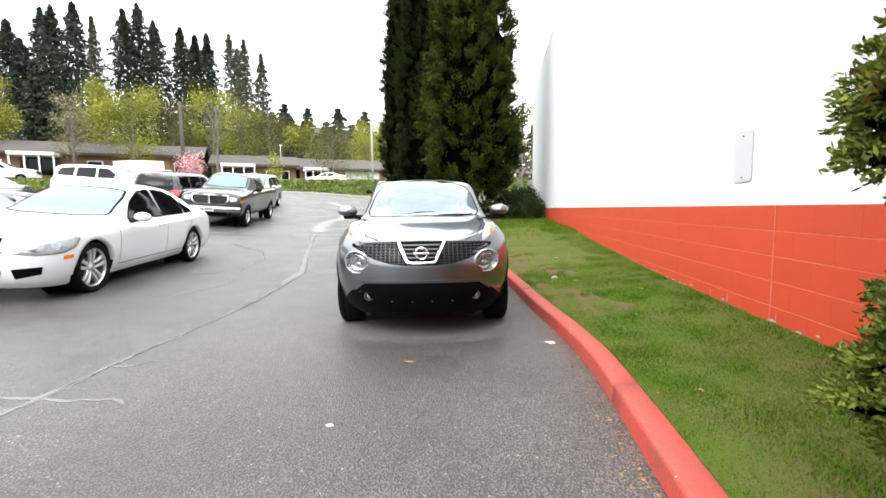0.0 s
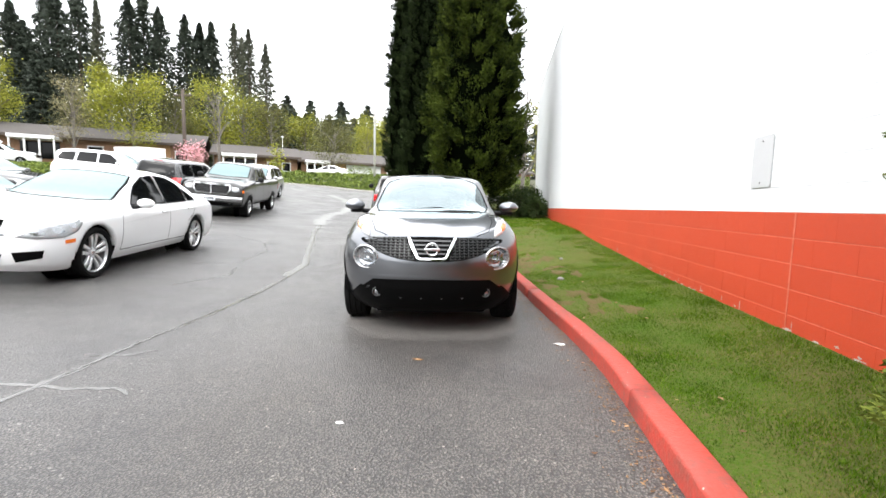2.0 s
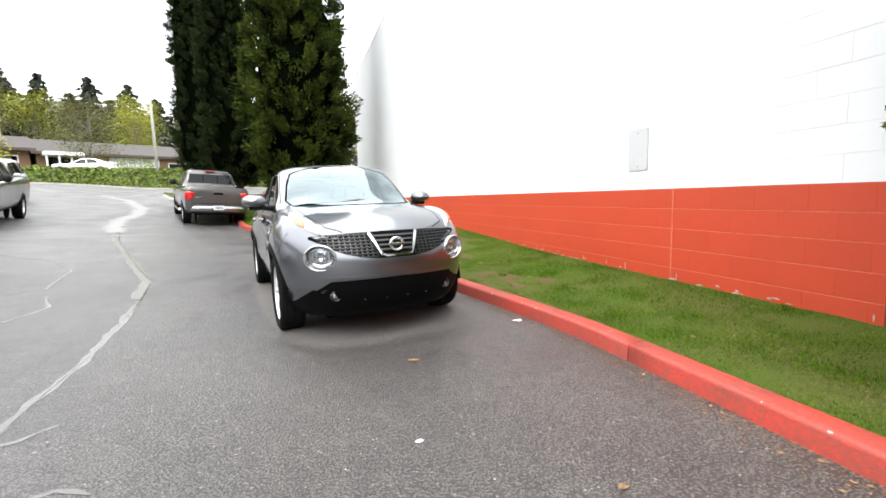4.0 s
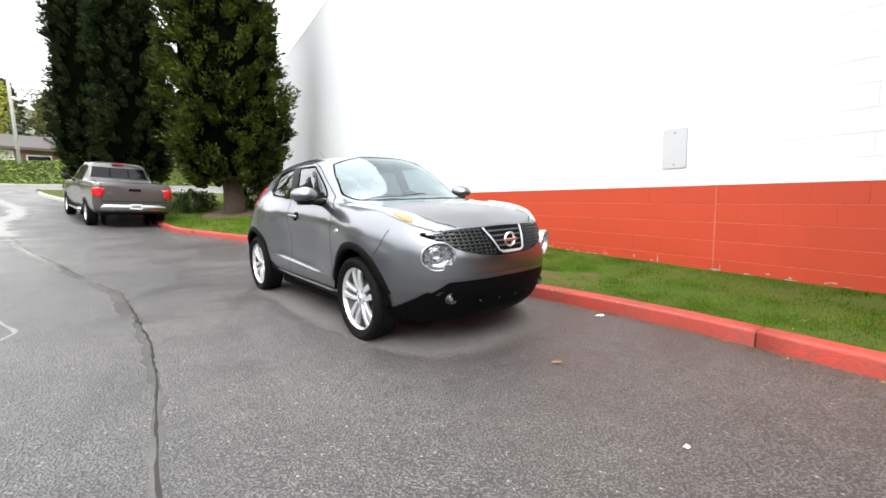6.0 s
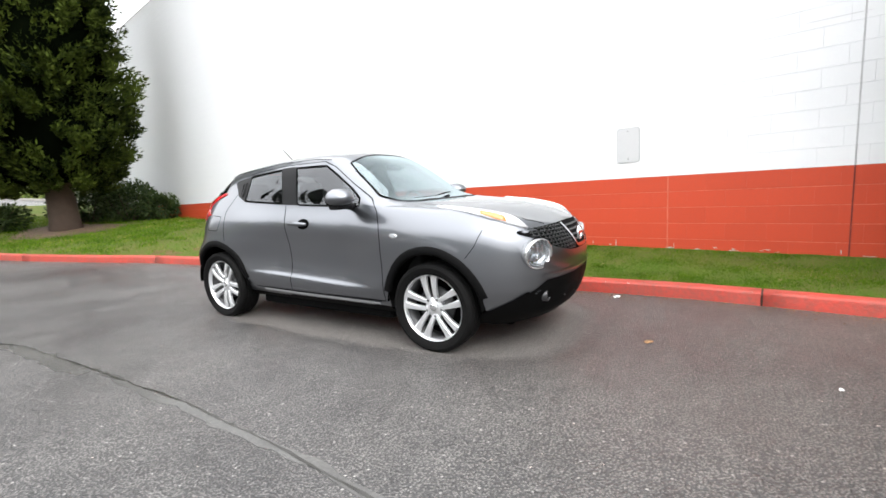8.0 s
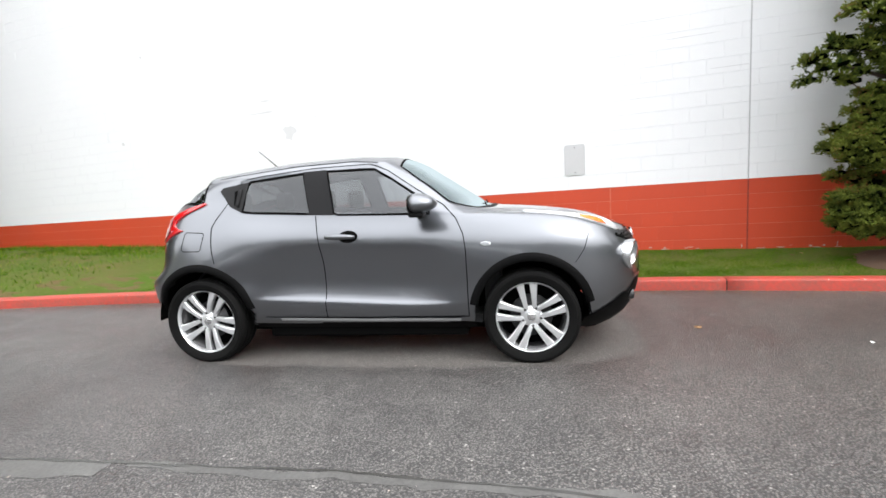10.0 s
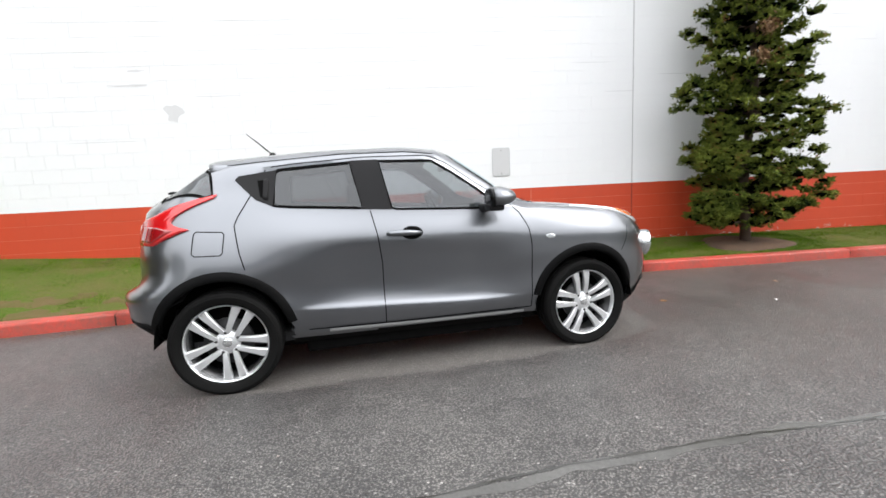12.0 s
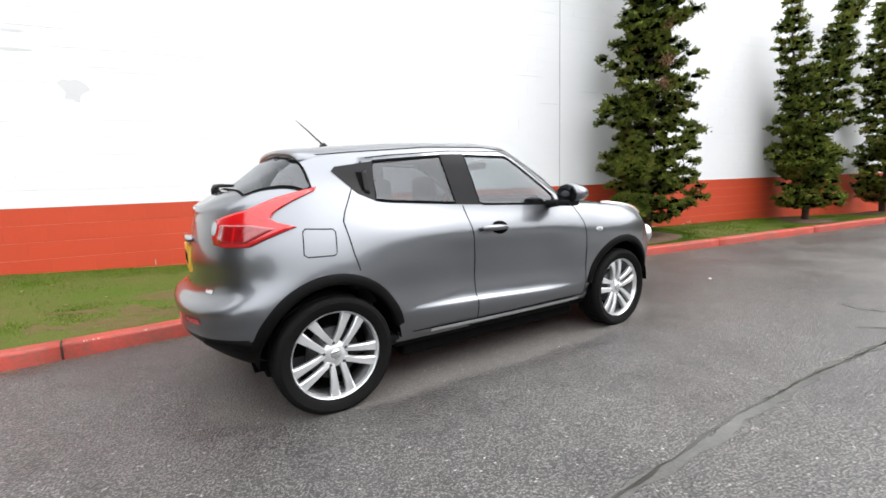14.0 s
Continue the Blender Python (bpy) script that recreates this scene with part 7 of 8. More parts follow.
        part("stop_lens", sh.laid([(1.43, 1.052), (1.56, 1.075), (1.745, 1.075), (1.755, 0.985), (1.565, 0.982)], "quarter", 0.0145, s, 4, 0.025, depth=0.004), M_STOP_LENS, tail, "deeper red ribbed lower lens")
        part("lens_bar", sh.laid([(1.640, 1.07), (1.652, 1.07), (1.652, 0.985), (1.640, 0.985)], "quarter", 0.0165, s, 2, 0.02), M_RED_LENS, tail)
        part("reversing_lens", sh.laid([(1.785 + 0.020 * math.cos(k * 0.524), 1.055 + 0.036 * math.sin(k * 0.524)) for k in range(12)], "quarter", 0.018, s, 3, 0.02), M_CLEAR_LENS, tail, "small clear reversing lens")
        part("rear_reflector", sh.laid([(s * 0.57, 0.600), (s * 0.42, 0.600), (s * 0.42, 0.565), (s * 0.57, 0.572)], "rear", 0.004, 1, 3, 0.02), M_RED_LENS, car, "red bumper reflector")
    # front: grille of fine mesh, chrome V, ring badge
    wing = [(0.35, 0.902), (0.57, 0.889), (0.640, 0.882), (0.652, 0.872), (0.645, 0.858), (0.61, 0.842), (0.56, 0.822), (0.50, 0.782), (0.40, 0.742), (0.27, 0.712), (0.14, 0.700)]
    grille = [(0.0, 0.908)] + wing + [(-a, b) for a, b in wing[::-1]]
    g = part("grille", sh.laid(grille, "front", 0.003, rings=6), M_GAP, car, "black honeycomb grille")
    bars = bmesh.new()
    def in_grille(a, b):
        return inside(grille, np.array([a]), np.array([b]))[0]
    for j in range(9):
        zz = 0.72 + 0.024 * j
        run = []
        for i in range(-37, 38):
            a = i * 0.02
            if in_grille(a, zz) and 0.59 > abs(a) > 0.15 + 0.35 * (zz - 0.72):
                run.append((a, zz + 0.006 * (-1) ** i))
            else:
                if len(run) > 1:
                    sh.strip(run, "front", 0.006, 0.009, bm=bars, gap=0.03)
                run = []
        if len(run) > 1:
            sh.strip(run, "front", 0.006, 0.009, bm=bars, gap=0.03)
    for i in range(-18, 19):
        a = i * 0.04
        zs = [0.70 + 0.012 * k for k in range(20)]
        run = [(a, q) for q in zs if in_grille(a, q) and 0.59 > abs(a) > 0.15 + 0.35 * (q - 0.72)]
        if len(run) > 1:
            sh.strip([run[0], run[-1]], "front", 0.006, 0.008, bm=bars)
    tagged(part("grille_mesh", bars, M_GRILLE, g, "dark plastic mesh"), kind="stuff")
    slats = bmesh.new()
    for zz in (0.765, 0.80, 0.835, 0.87):
        sh.strip([(-0.14 - 0.25 * (zz - 0.74), zz), (0.14 + 0.25 * (zz - 0.74), zz)], "front", 0.012, 0.010, bm=slats)
    part("grille_slats", slats, M_DARKMETAL, g, "grey horizontal slats")
    vee = bmesh.new()
    sh.strip([(-0.205, 0.895), (-0.125, 0.728), (-0.09, 0.718), (0.09, 0.718), (0.125, 0.728), (0.205, 0.895)], "front", 0.022, 0.016, bm=vee, round_=True)
    part("grille_vee", vee, M_CHROME, g, "chrome V-shaped grille frame")
    p, n = sh.drop(0, 0.80, "front")
    badge = part("badge_ring", lathe([(0.050, 0), (0.054, -0.010), (0.062, -0.012), (0.069, -0.010), (0.072, 0.0)], 32, None, "Y"), M_CHROME, g, "chrome ring badge")
    badge.location = (0, p.y - 0.022, 0.805)
    badge.scale = (0.84, 1, 0.84)
    part("badge_bar", boxed(-0.082, 0.082, -0.014, 0.0, -0.013, 0.013, 0.004), M_CHROME, badge, "plain chrome bar", False)
    part("lower_grille", sh.laid([(-0.66, 0.29), (-0.655, 0.432), (-0.575, 0.49), (-0.52, 0.532), (-0.3, 0.54), (0, 0.545), (0.3, 0.54), (0.52, 0.532), (0.575, 0.49), (0.655, 0.432), (0.66, 0.29), (0.5, 0.27), (0, 0.27), (-0.5, 0.27)], "front", 0.004, 1, 6, 0.03), M_APRON, car, "black lower grille")
    part("bumper_edge", sh.strip([(-0.56, 0.562), (-0.3, 0.568), (0, 0.572), (0.3, 0.568), (0.56, 0.562)], "front", 0.030, 0.010, round_=True), M_PAINT_GREY, car, "raised lower bumper edge")
    for k in range(3):
        part("apron_bar", sh.strip([(-0.38, 0.31 + 0.05 * k), (0.38, 0.31 + 0.05 * k)], "front", 0.012, 0.008), M_APRON, car, "black apron bar")
    for k in (-0.27, -0.09, 0.09, 0.27):
        p, n = sh.drop(k, 0.37, "front")
        bm = bmesh.new(); bmesh.ops.create_uvsphere(bm, u_segments=8, v_segments=6, radius=0.009, matrix=Matrix.Translation(p))
        part("apron_stud", bm, M_DARKMETAL, car)
    part("wiper", sh.strip([(-0.50, 0.33), (-0.2, 0.31), (0.12, 0.345)], "top", 0.014, 0.016), M_GAP, car, "black windscreen wiper")
    part("cowl", sh.laid([(-0.62, 0.33), (-0.45, 0.25), (0, 0.222), (0.45, 0.25), (0.62, 0.33), (0.45, 0.285), (0, 0.262), (-0.45, 0.285)], "top", 0.003, rings=2), M_PLASTIC, car, "black cowl strip")
    # tail: spoiler, rear wiper, plate, badge
    bm = bmesh.new()
    vs = []
    for i in range(15):
        a = -0.55 + 1.10 * i / 14
        f = 1 - (abs(a) / 0.55) ** 4
        p, n = sh.drop(a, 2.44, "top")
        vs.append([bm.verts.new(v) for v in ((a, 2.44, p.z + 0.002), (a * 0.995, 2.54 + 0.02 * f, p.z - 0.008), (a * 0.985, 2.585 + 0.045 * f, p.z - 0.022), (a * 0.985, 2.582 + 0.045 * f, p.z - 0.042), (a * 0.99, 2.54, p.z - 0.060))])
    for r0, r1 in zip(vs, vs[1:]):
        for k in range(4):
            bm.faces.new((r0[k], r0[k + 1], r1[k + 1], r1[k]))
    for r in (vs[0], vs[-1]):
        bm.faces.new(r)
    bmesh.ops.recalc_face_normals(bm, faces=bm.faces)
    part("spoiler", bm, M_PAINT_GREY, car, "roof spoiler over the rear window")
    part("brake_light", boxed(-0.08, 0.08, 2.58, 2.612, 1.448, 1.458, 0.003), M_RED_LENS, car, "high brake light", False)
    part("rear_wiper_pivot", lathe([(0, 0.035), (0.02, 0.012), (0.026, 0), (0.026, -0.03), (0, -0.03)], 16, None, "Z", (0.0, 2.965, 1.272)), M_PLASTIC, car, "black rear wiper base")
    part("rear_wiper", tube([(0.03, 2.968, 1.285), (-0.10, 2.950, 1.293), (-0.34, 2.905, 1.288)], [0.016, 0.012, 0.007], 8), M_PLASTIC, car, "black rear wiper")
    p, n = sh.drop(0, 0.86, "rear")
    part("plate", boxed(-0.155, 0.155, p.y - 0.02, p.y + 0.008, 0.79, 0.945, 0.004), M_PLATE, car, "yellow number plate", False)
    for k in range(6):
        part("plate_mark", boxed(-0.12 + 0.042 * k, -0.095 + 0.042 * k, p.y + 0.0075, p.y + 0.0105, 0.835, 0.90), M_GAP, car, "", False)
    part("plate_chrome", boxed(-0.20, 0.20, p.y - 0.03, p.y + 0.012, 0.97, 0.998, 0.012, 3), M_PAINT_GREY, car, "plate lamp brow")
    p, n = sh.drop(-0.5, 0.70, "rear")
    part("tail_badge", sh.laid([(-0.53, 0.735), (-0.46, 0.735), (-0.46, 0.715), (-0.53, 0.715)], "rear", 0.004, 1, 2, 0.02), M_CHROME, car, "small chrome badge")
    # aerial
    part("aerial_base", lathe([(0, 0.03), (0.012, 0.028), (0.03, 0.008), (0.04, -0.01), (0, -0.01)], 12, None, "Z", (0, 2.25, 1.552)), M_PLASTIC, car, "black aerial foot")
    part("aerial", tube([(0, 2.255, 1.567), (0, 2.35, 1.655), (0, 2.43, 1.725)], [0.006, 0.0045, 0.003], 6), M_PLASTIC, car, "thin black aerial")
    # inside
    part("cabin_floor", boxed(-0.72, 0.72, 0.35, 2.75, 0.27, 0.33), M_SEAT, car, "dark cabin floor", False)
    part("underbody", boxed(-0.52, 0.52, -0.50, 2.85, 0.165, 0.27, 0.02), M_GAP, car, "black underbody", False)
    part("underbody", boxed(-0.72, 0.72, 0.46, 2.06, 0.170, 0.27, 0.02), M_GAP, car, "black floor pan", False)
    part("bulkhead", boxed(-0.66, 0.66, 0.20, 0.33, 0.3, 0.98, 0.02), M_SEAT, car, "", False)
    dash = bmesh.new(); box(dash, -0.70, 0.70, 0.34, 0.76, 0.62, 1.065, 0.09, 4)
    part("dashboard", dash, M_PLASTIC, car, "black dashboard")
    bm = bmesh.new()
    R0 = 0.18
    tube([(R0 * math.cos(k * 0.2618), 0, R0 * math.sin(k * 0.2618)) for k in range(25)], 0.016, 8, False, bm)
    for a in (0.2, 2.94, 4.71):
        tube([(0.02 * math.cos(a), 0, 0.02 * math.sin(a)), (R0 * math.cos(a), 0, R0 * math.sin(a))], 0.018, 6, False, bm)
    lathe([(0, -0.02), (0.06, -0.02), (0.06, 0.02), (0, 0.02)], 16, bm, "Y")
    sw = part("steering_wheel", bm, M_PLASTIC, car, "black steering wheel")
    sw.matrix_local = pose(0.36, 0.87, 1.02, -24, 0, 0)
    for x in (-0.36, 0.36):
        seat(car, x, 1.22, 0.50)
    seat(car, 0.0, 2.0, 0.52, 1.25, True)
    part("inner_mirror", boxed(-0.11, 0.11, 0.86, 0.89, 1.39, 1.45, 0.015, 3), M_PLASTIC, car, "inside mirror")
    for s in (-1, 1):
        for cu in (0.0, 2.53):
            wheel(car, s * 0.757, cu, 0.336, s, phase=0.12 if cu < 1 else 0.12 + math.pi / 5)
    return car

hero = crossover()

# ---- the other parked cars ----
def stand(x, y, yaw, wb):
    """The pose of a car whose front axle's middle is over (x, y), tilted to the ground under its wheels."""
    d = Vector((-math.sin(radians(yaw)), math.cos(radians(yaw)), 0))
    side = Vector((math.cos(radians(yaw)), math.sin(radians(yaw)), 0))
    zf, zr = gz(x, y), gz(x + d.x * wb, y + d.y * wb)
    zl, zs = gz(x + side.x * 0.8, y + side.y * 0.8), gz(x - side.x * 0.8, y - side.y * 0.8)
    return pose(x, y, zf, math.degrees(math.atan2(zr - zf, wb)), -math.degrees(math.atan2(zl - zs, 1.6)), yaw)

def parked(name, spec, paint, m, label, fine=False, scale=1.0, category="car", face="", rear_plate=None):
    """A parked car from its outline: centre line, belt, greenhouse, windows, lamps, wheels."""
    car = thing(name, m @ Matrix.Scale(scale, 4), label, category)
    fo, ro, wb, Wd, tr = spec["front"], spec["rear"], spec["wb"], spec["half"], spec["tyre"]
    uf, ur = -fo, wb + ro
    top, belt, rail = spec["top"], spec["belt"], spec["rail"]
    tz, bz = smooth_curve(top), smooth_curve(belt)
    lo = spec.get("low", 0.2)
    arch_r = tr + 0.055
    us = [uf + (ur - uf) * k / 24 for k in range(25)]
    us = sorted(set(us + [p[0] for p in top if uf < p[0] < ur]))
    railw = smooth_curve(rail)
    def blend(f, k):
        return [(q, float(bz(q)) + (float(tz(q)) - float(bz(q))) * k) for q in us]
    nose, tail = spec.get("nose", 0.06), spec.get("tail", 0.05)
    rows = [
        (uf + 0.10, ur - 0.10, [(uf, Wd - 0.10), (ur, Wd - 0.10)], [(uf, lo), (ur, lo + 0.04)]),
        (uf + 0.03, ur - 0.03, [(uf, Wd - 0.05), (ur, Wd - 0.05)], [(uf, lo + 0.09), (ur, lo + 0.12)]),
        (uf, ur, [(uf, Wd - 0.015), (0, Wd), (wb / 2, Wd - 0.025), (wb, Wd), (ur, Wd - 0.015)], [(uf, lo + 0.26), (ur, lo + 0.30)]),
        (uf + 0.01, ur, [(uf, Wd - 0.01), (0, Wd), (wb / 2, Wd - 0.01), (wb, Wd), (ur, Wd - 0.015)], [(q, lo + 0.26 + (float(bz(q)) - lo - 0.26) * 0.55) for q in us]),
        (uf + nose * 0.6, ur - tail * 0.5, [(uf, Wd - 0.03), (0, Wd - 0.02), (wb, Wd - 0.02), (ur, Wd - 0.03)], [(q, float(bz(q)) - 0.07) for q in us]),
        (uf + nose, ur - tail, [(uf, Wd - 0.09), (0, Wd - 0.08), (wb, Wd - 0.07), (ur, Wd - 0.09)], [(q, float(bz(q))) for q in us]),
        (uf + nose, ur - tail, [(q, float(railw(q)) * 0.45 + (Wd - 0.09) * 0.55) for q in us], blend(0, 0.45)),
        (uf + nose, ur - tail, [(q, float(railw(q))) for q in us], [(q, float(bz(q)) + (float(tz(q)) - float(bz(q))) * 0.88) for q in us]),
        (uf + nose, ur - tail, [(q, float(railw(q)) * 0.80) for q in us], [(q, float(bz(q)) + (float(tz(q)) - float(bz(q))) * 0.97) for q in us]),
        (uf + nose, ur - tail, [(q, 0.0) for q in (uf, ur)], [(q, float(tz(q))) for q in us]),
    ]
    sh = Shell(rows, spec.get("cf", 0.5), spec.get("cr", 0.4), spec.get("pf", 2.6), 3.0, 130 if fine else 90, 5 if fine else 4)
    c = sh.cent
    ax, u, z = np.abs(c[:, 0]), c[:, 1], c[:, 2]
    cut = ((np.hypot(u, z - tr) < arch_r) | (np.hypot(u - wb, z - tr) < arch_r)) & (ax > Wd - 0.4) & (z < tr + arch_r + 0.05)
    skirt = (z < lo + 0.10) & ~cut
    sh.piece("body", ~cut & ~skirt, paint, car)
    sh.piece("skirt", skirt, spec.get("skirt", M_PLASTIC), car, "lower skirt")
    glass = spec.get("glass", M_DARK_GLASS)
    part("windscreen", sh.laid(spec["screen"], "top", 0.006, rings=6, gap=0.08), spec.get("screen_glass", M_PALE_GLASS), car, "windscreen with the sky reflection put into its colour")
    part("screen_border", sh.strip(grown(spec["screen"], 0.012), "top", 0.03, 0.008, closed=True, gap=0.08), M_GAP, car, "black screen border")
    if "backlight" in spec:
        part("rear_window", sh.laid(spec["backlight"], spec.get("backview", "top"), 0.006, rings=5, gap=0.08), glass, car, "dark rear window")
    for s in (-1, 1):
        for w in spec["windows"]:
            part("side_window", sh.laid(w, "side", 0.004, s, 4, 0.08), glass, car, "dark tinted side window")
            if fine:
                part("window_trim", sh.strip(grown(w, 0.01), "side", 0.018, 0.006, s, True), M_CHROME if spec.get("bright") else M_GAP, car, "thin window trim")
        for path in spec["gaps"]:
            part("shut_line", sh.strip(path, "side", 0.010, 0.002, s, gap=0.06), M_GAP, car, "door gap")
        for hu in spec["handles"]:
            p, n = sh.drop(hu, float(bz(hu)) - 0.09, "side", s)
            part("door_handle", boxed(p.x - 0.02, p.x + 0.02, hu - 0.09, hu + 0.09, p.z - 0.014, p.z + 0.014, 0.008), spec.get("handle", paint), car)
        mu = spec["mirror"]
        bm = bmesh.new(); bmesh.ops.create_uvsphere(bm, u_segments=16, v_segments=10, radius=1, matrix=Matrix.LocRotScale((s * (Wd + 0.10), mu, float(bz(mu)) + 0.09), None, (0.12, 0.07, spec.get("mirror_h", 0.07))))
        mir = part("door_mirror", bm, spec.get("mirror_paint", paint), car, "door mirror")
        part("mirror_arm", tube([(s * (Wd - 0.12), mu + 0.02, float(bz(mu)) + 0.01), (s * (Wd + 0.06), mu, float(bz(mu)) + 0.05)], 0.03, 8), M_PLASTIC, mir)
        if "head_side" in spec:
            hl = part("headlight", sh.laid(spec["head_side"], "side", 0.006, s, 4, 0.04, depth=0.008), M_CLEAR_LENS, car, "swept-back clear headlight")
            if fine:
                for hu, hz, hr in ((-0.56, 0.655, 0.045), (-0.69, 0.625, 0.038), (-0.42, 0.70, 0.034)):
                    part("lamp_bowl", sh.laid([(hu + hr * math.cos(k * 0.524), hz + hr * 0.8 * math.sin(k * 0.524)) for k in range(12)], "side", 0.0085, s, 2, 0.02), M_LAMP_BOWL, hl, "bright round lamp bowl")
        else:
            part("headlight", sh.laid([(s * a, b) for a, b in spec["head"]], "front", 0.008, 1, 4, 0.05, depth=0.01), M_CLEAR_LENS, car, "clear headlight")
        if "amber" in spec:
            part("turn_lamp", sh.laid(spec["amber"], "side", 0.006, s, 3, 0.03), M_AMBER, car, "amber side marker")
        if "lamp_view" in spec:
            part("tail_lamp", sh.laid([(s * a, b) for a, b in spec["tail_lamp"]], "rear", 0.012, 1, 3, 0.05, depth=0.014), M_RED_LENS, car, "red tail lamp")
            part("tail_lamp_side", sh.laid(spec["lamp_view"], "side", 0.012, s, 3, 0.05, depth=0.014), M_RED_LENS, car, "red tail lamp side")
        if "crease" in spec:
            part("side_crease", sh.strip(spec["crease"], "side", 0.02, 0.006, s, round_=True, gap=0.06), paint, car)
        for cu in (0.0, wb):
            bm = bmesh.new()
            prev = None
            lip = spec.get("lip", 0.02)
            for i in range(29):
                a = radians(8 + 164 * i / 28)
                pts = []
                for rr, out in ((arch_r - 0.02, -0.05), (arch_r - 0.015, 0.002), (arch_r + lip, 0.006)):
                    pu, pz = cu + rr * math.cos(a), max(tr + rr * math.sin(a), lo + 0.02)
                    p, n = sh.drop(pu, pz, "side", s)
                    pts.append(bm.verts.new((s * (max(abs(p.x), Wd - 0.06) + out), pu, pz)))
                if prev:
                    for k in range(2):
                        bm.faces.new((prev[k], prev[k + 1], pts[k + 1], pts[k]))
                prev = pts
            bmesh.ops.recalc_face_normals(bm, faces=bm.faces)
            part("arch_edge", bm, paint, car, "wheel arch lip")
            bm = bmesh.new()
            prev = None
            for i in range(17):
                a = radians(14 + 152 * i / 16)
                pts = [bm.verts.new((s * xx, cu + arch_r * math.cos(a), tr + arch_r * math.sin(a))) for xx in (Wd - 0.09, Wd - 0.42)]
                if prev:
                    bm.faces.new((prev[0], prev[1], pts[1], pts[0]))
                prev = pts
            bm.faces.new([bm.verts.new((s * (Wd - 0.42), cu + (arch_r + 0.02) * math.cos(k * 0.4189), tr + (arch_r + 0.02) * math.sin(k * 0.4189))) for k in range(15)])
            part("arch_liner", bm, M_GAP, car, "black arch liner", False)
            wheel(car, s * (Wd - 0.125), cu, tr, s, spec.get("tw", 0.22), spec.get("spokes", 5), tr * spec.get("rim", 0.68), spec.get("twin", False), spec.get("alloy", M_ALLOY), fine)
    part("underbody", boxed(-Wd + 0.36, Wd - 0.36, uf + 0.45, ur - 0.45, lo - 0.03, lo + 0.12), M_GAP, car, "black underbody", False)
    if "grille" in spec:
        g = part("grille", sh.laid(spec["grille"], "front", 0.008, 1, 4, 0.06), spec.get("grille_mat", M_GAP), car, "dark front grille")
        a0, a1, b0, b1, n_bar = spec["bars"]
        for k in range(n_bar):
            q = b0 + (b1 - b0) * k / (n_bar - 1)
            part("grille_bar", sh.strip([(a0, q), (0, q), (a1, q)], "front", 0.013, 0.014, round_=True, gap=0.06), spec.get("bar_mat", M_CHROME), g, "grille bar")
    if "intake" in spec:
        for poly in spec["intake"]:
            part("air_intake", sh.laid(poly, "front", 0.006, 1, 3, 0.05), M_GAP, car, "black bumper intake")
    if "bumper" in spec:
        for view, b0, half, mt in spec["bumper"]:
            p, n = sh.drop(0, b0, view)
            pp, n2 = sh.drop(half * 0.9, b0, view)
            sg = -1 if view == "front" else 1
            bm = bmesh.new()
            prev = None
            for i in range(13):
                a = -half + 2 * half * i / 12
                f = (abs(a) / half) ** 3
                yy = p.y + sg * (0.07 - 0.20 * f)
                ring = [bm.verts.new(v) for v in ((a, yy - sg * 0.12, b0 - 0.09), (a, yy, b0 - 0.085), (a, yy + sg * 0.015, b0), (a, yy, b0 + 0.085), (a, yy - sg * 0.12, b0 + 0.10))]
                if prev:
                    for k in range(4):
                        bm.faces.new((prev[k], prev[k + 1], ring[k + 1], ring[k]))
                prev = ring
            bmesh.ops.recalc_face_normals(bm, faces=bm.faces)
            part("bumper", bm, mt, car, "dull bright metal bumper" if mt is M_BUMPER else "bumper bar")
    if face:
        p, n = sh.drop(0, spec["plate_z"], face)
        sg = -1 if face == "front" else 1
        pl = part("plate", boxed(-0.155, 0.155, p.y + sg * 0.0 - 0.008 + sg * spec.get("plate_out", 0.02), p.y + 0.008 + sg * spec.get("plate_out", 0.02), spec["plate_z"] - 0.075, spec["plate_z"] + 0.075, 0.004), M_PLATE_WHITE, car, "pale number plate", False)
        for k in range(6):
            yy = p.y + sg * (spec.get("plate_out", 0.02) + 0.0095)
            part("plate_mark", boxed(-0.11 + 0.038 * k, -0.088 + 0.038 * k, yy - 0.002, yy + 0.002, spec["plate_z"] - 0.03, spec["plate_z"] + 0.035), M_PAINT_BLUE, pl, "", False)
    return car, sh

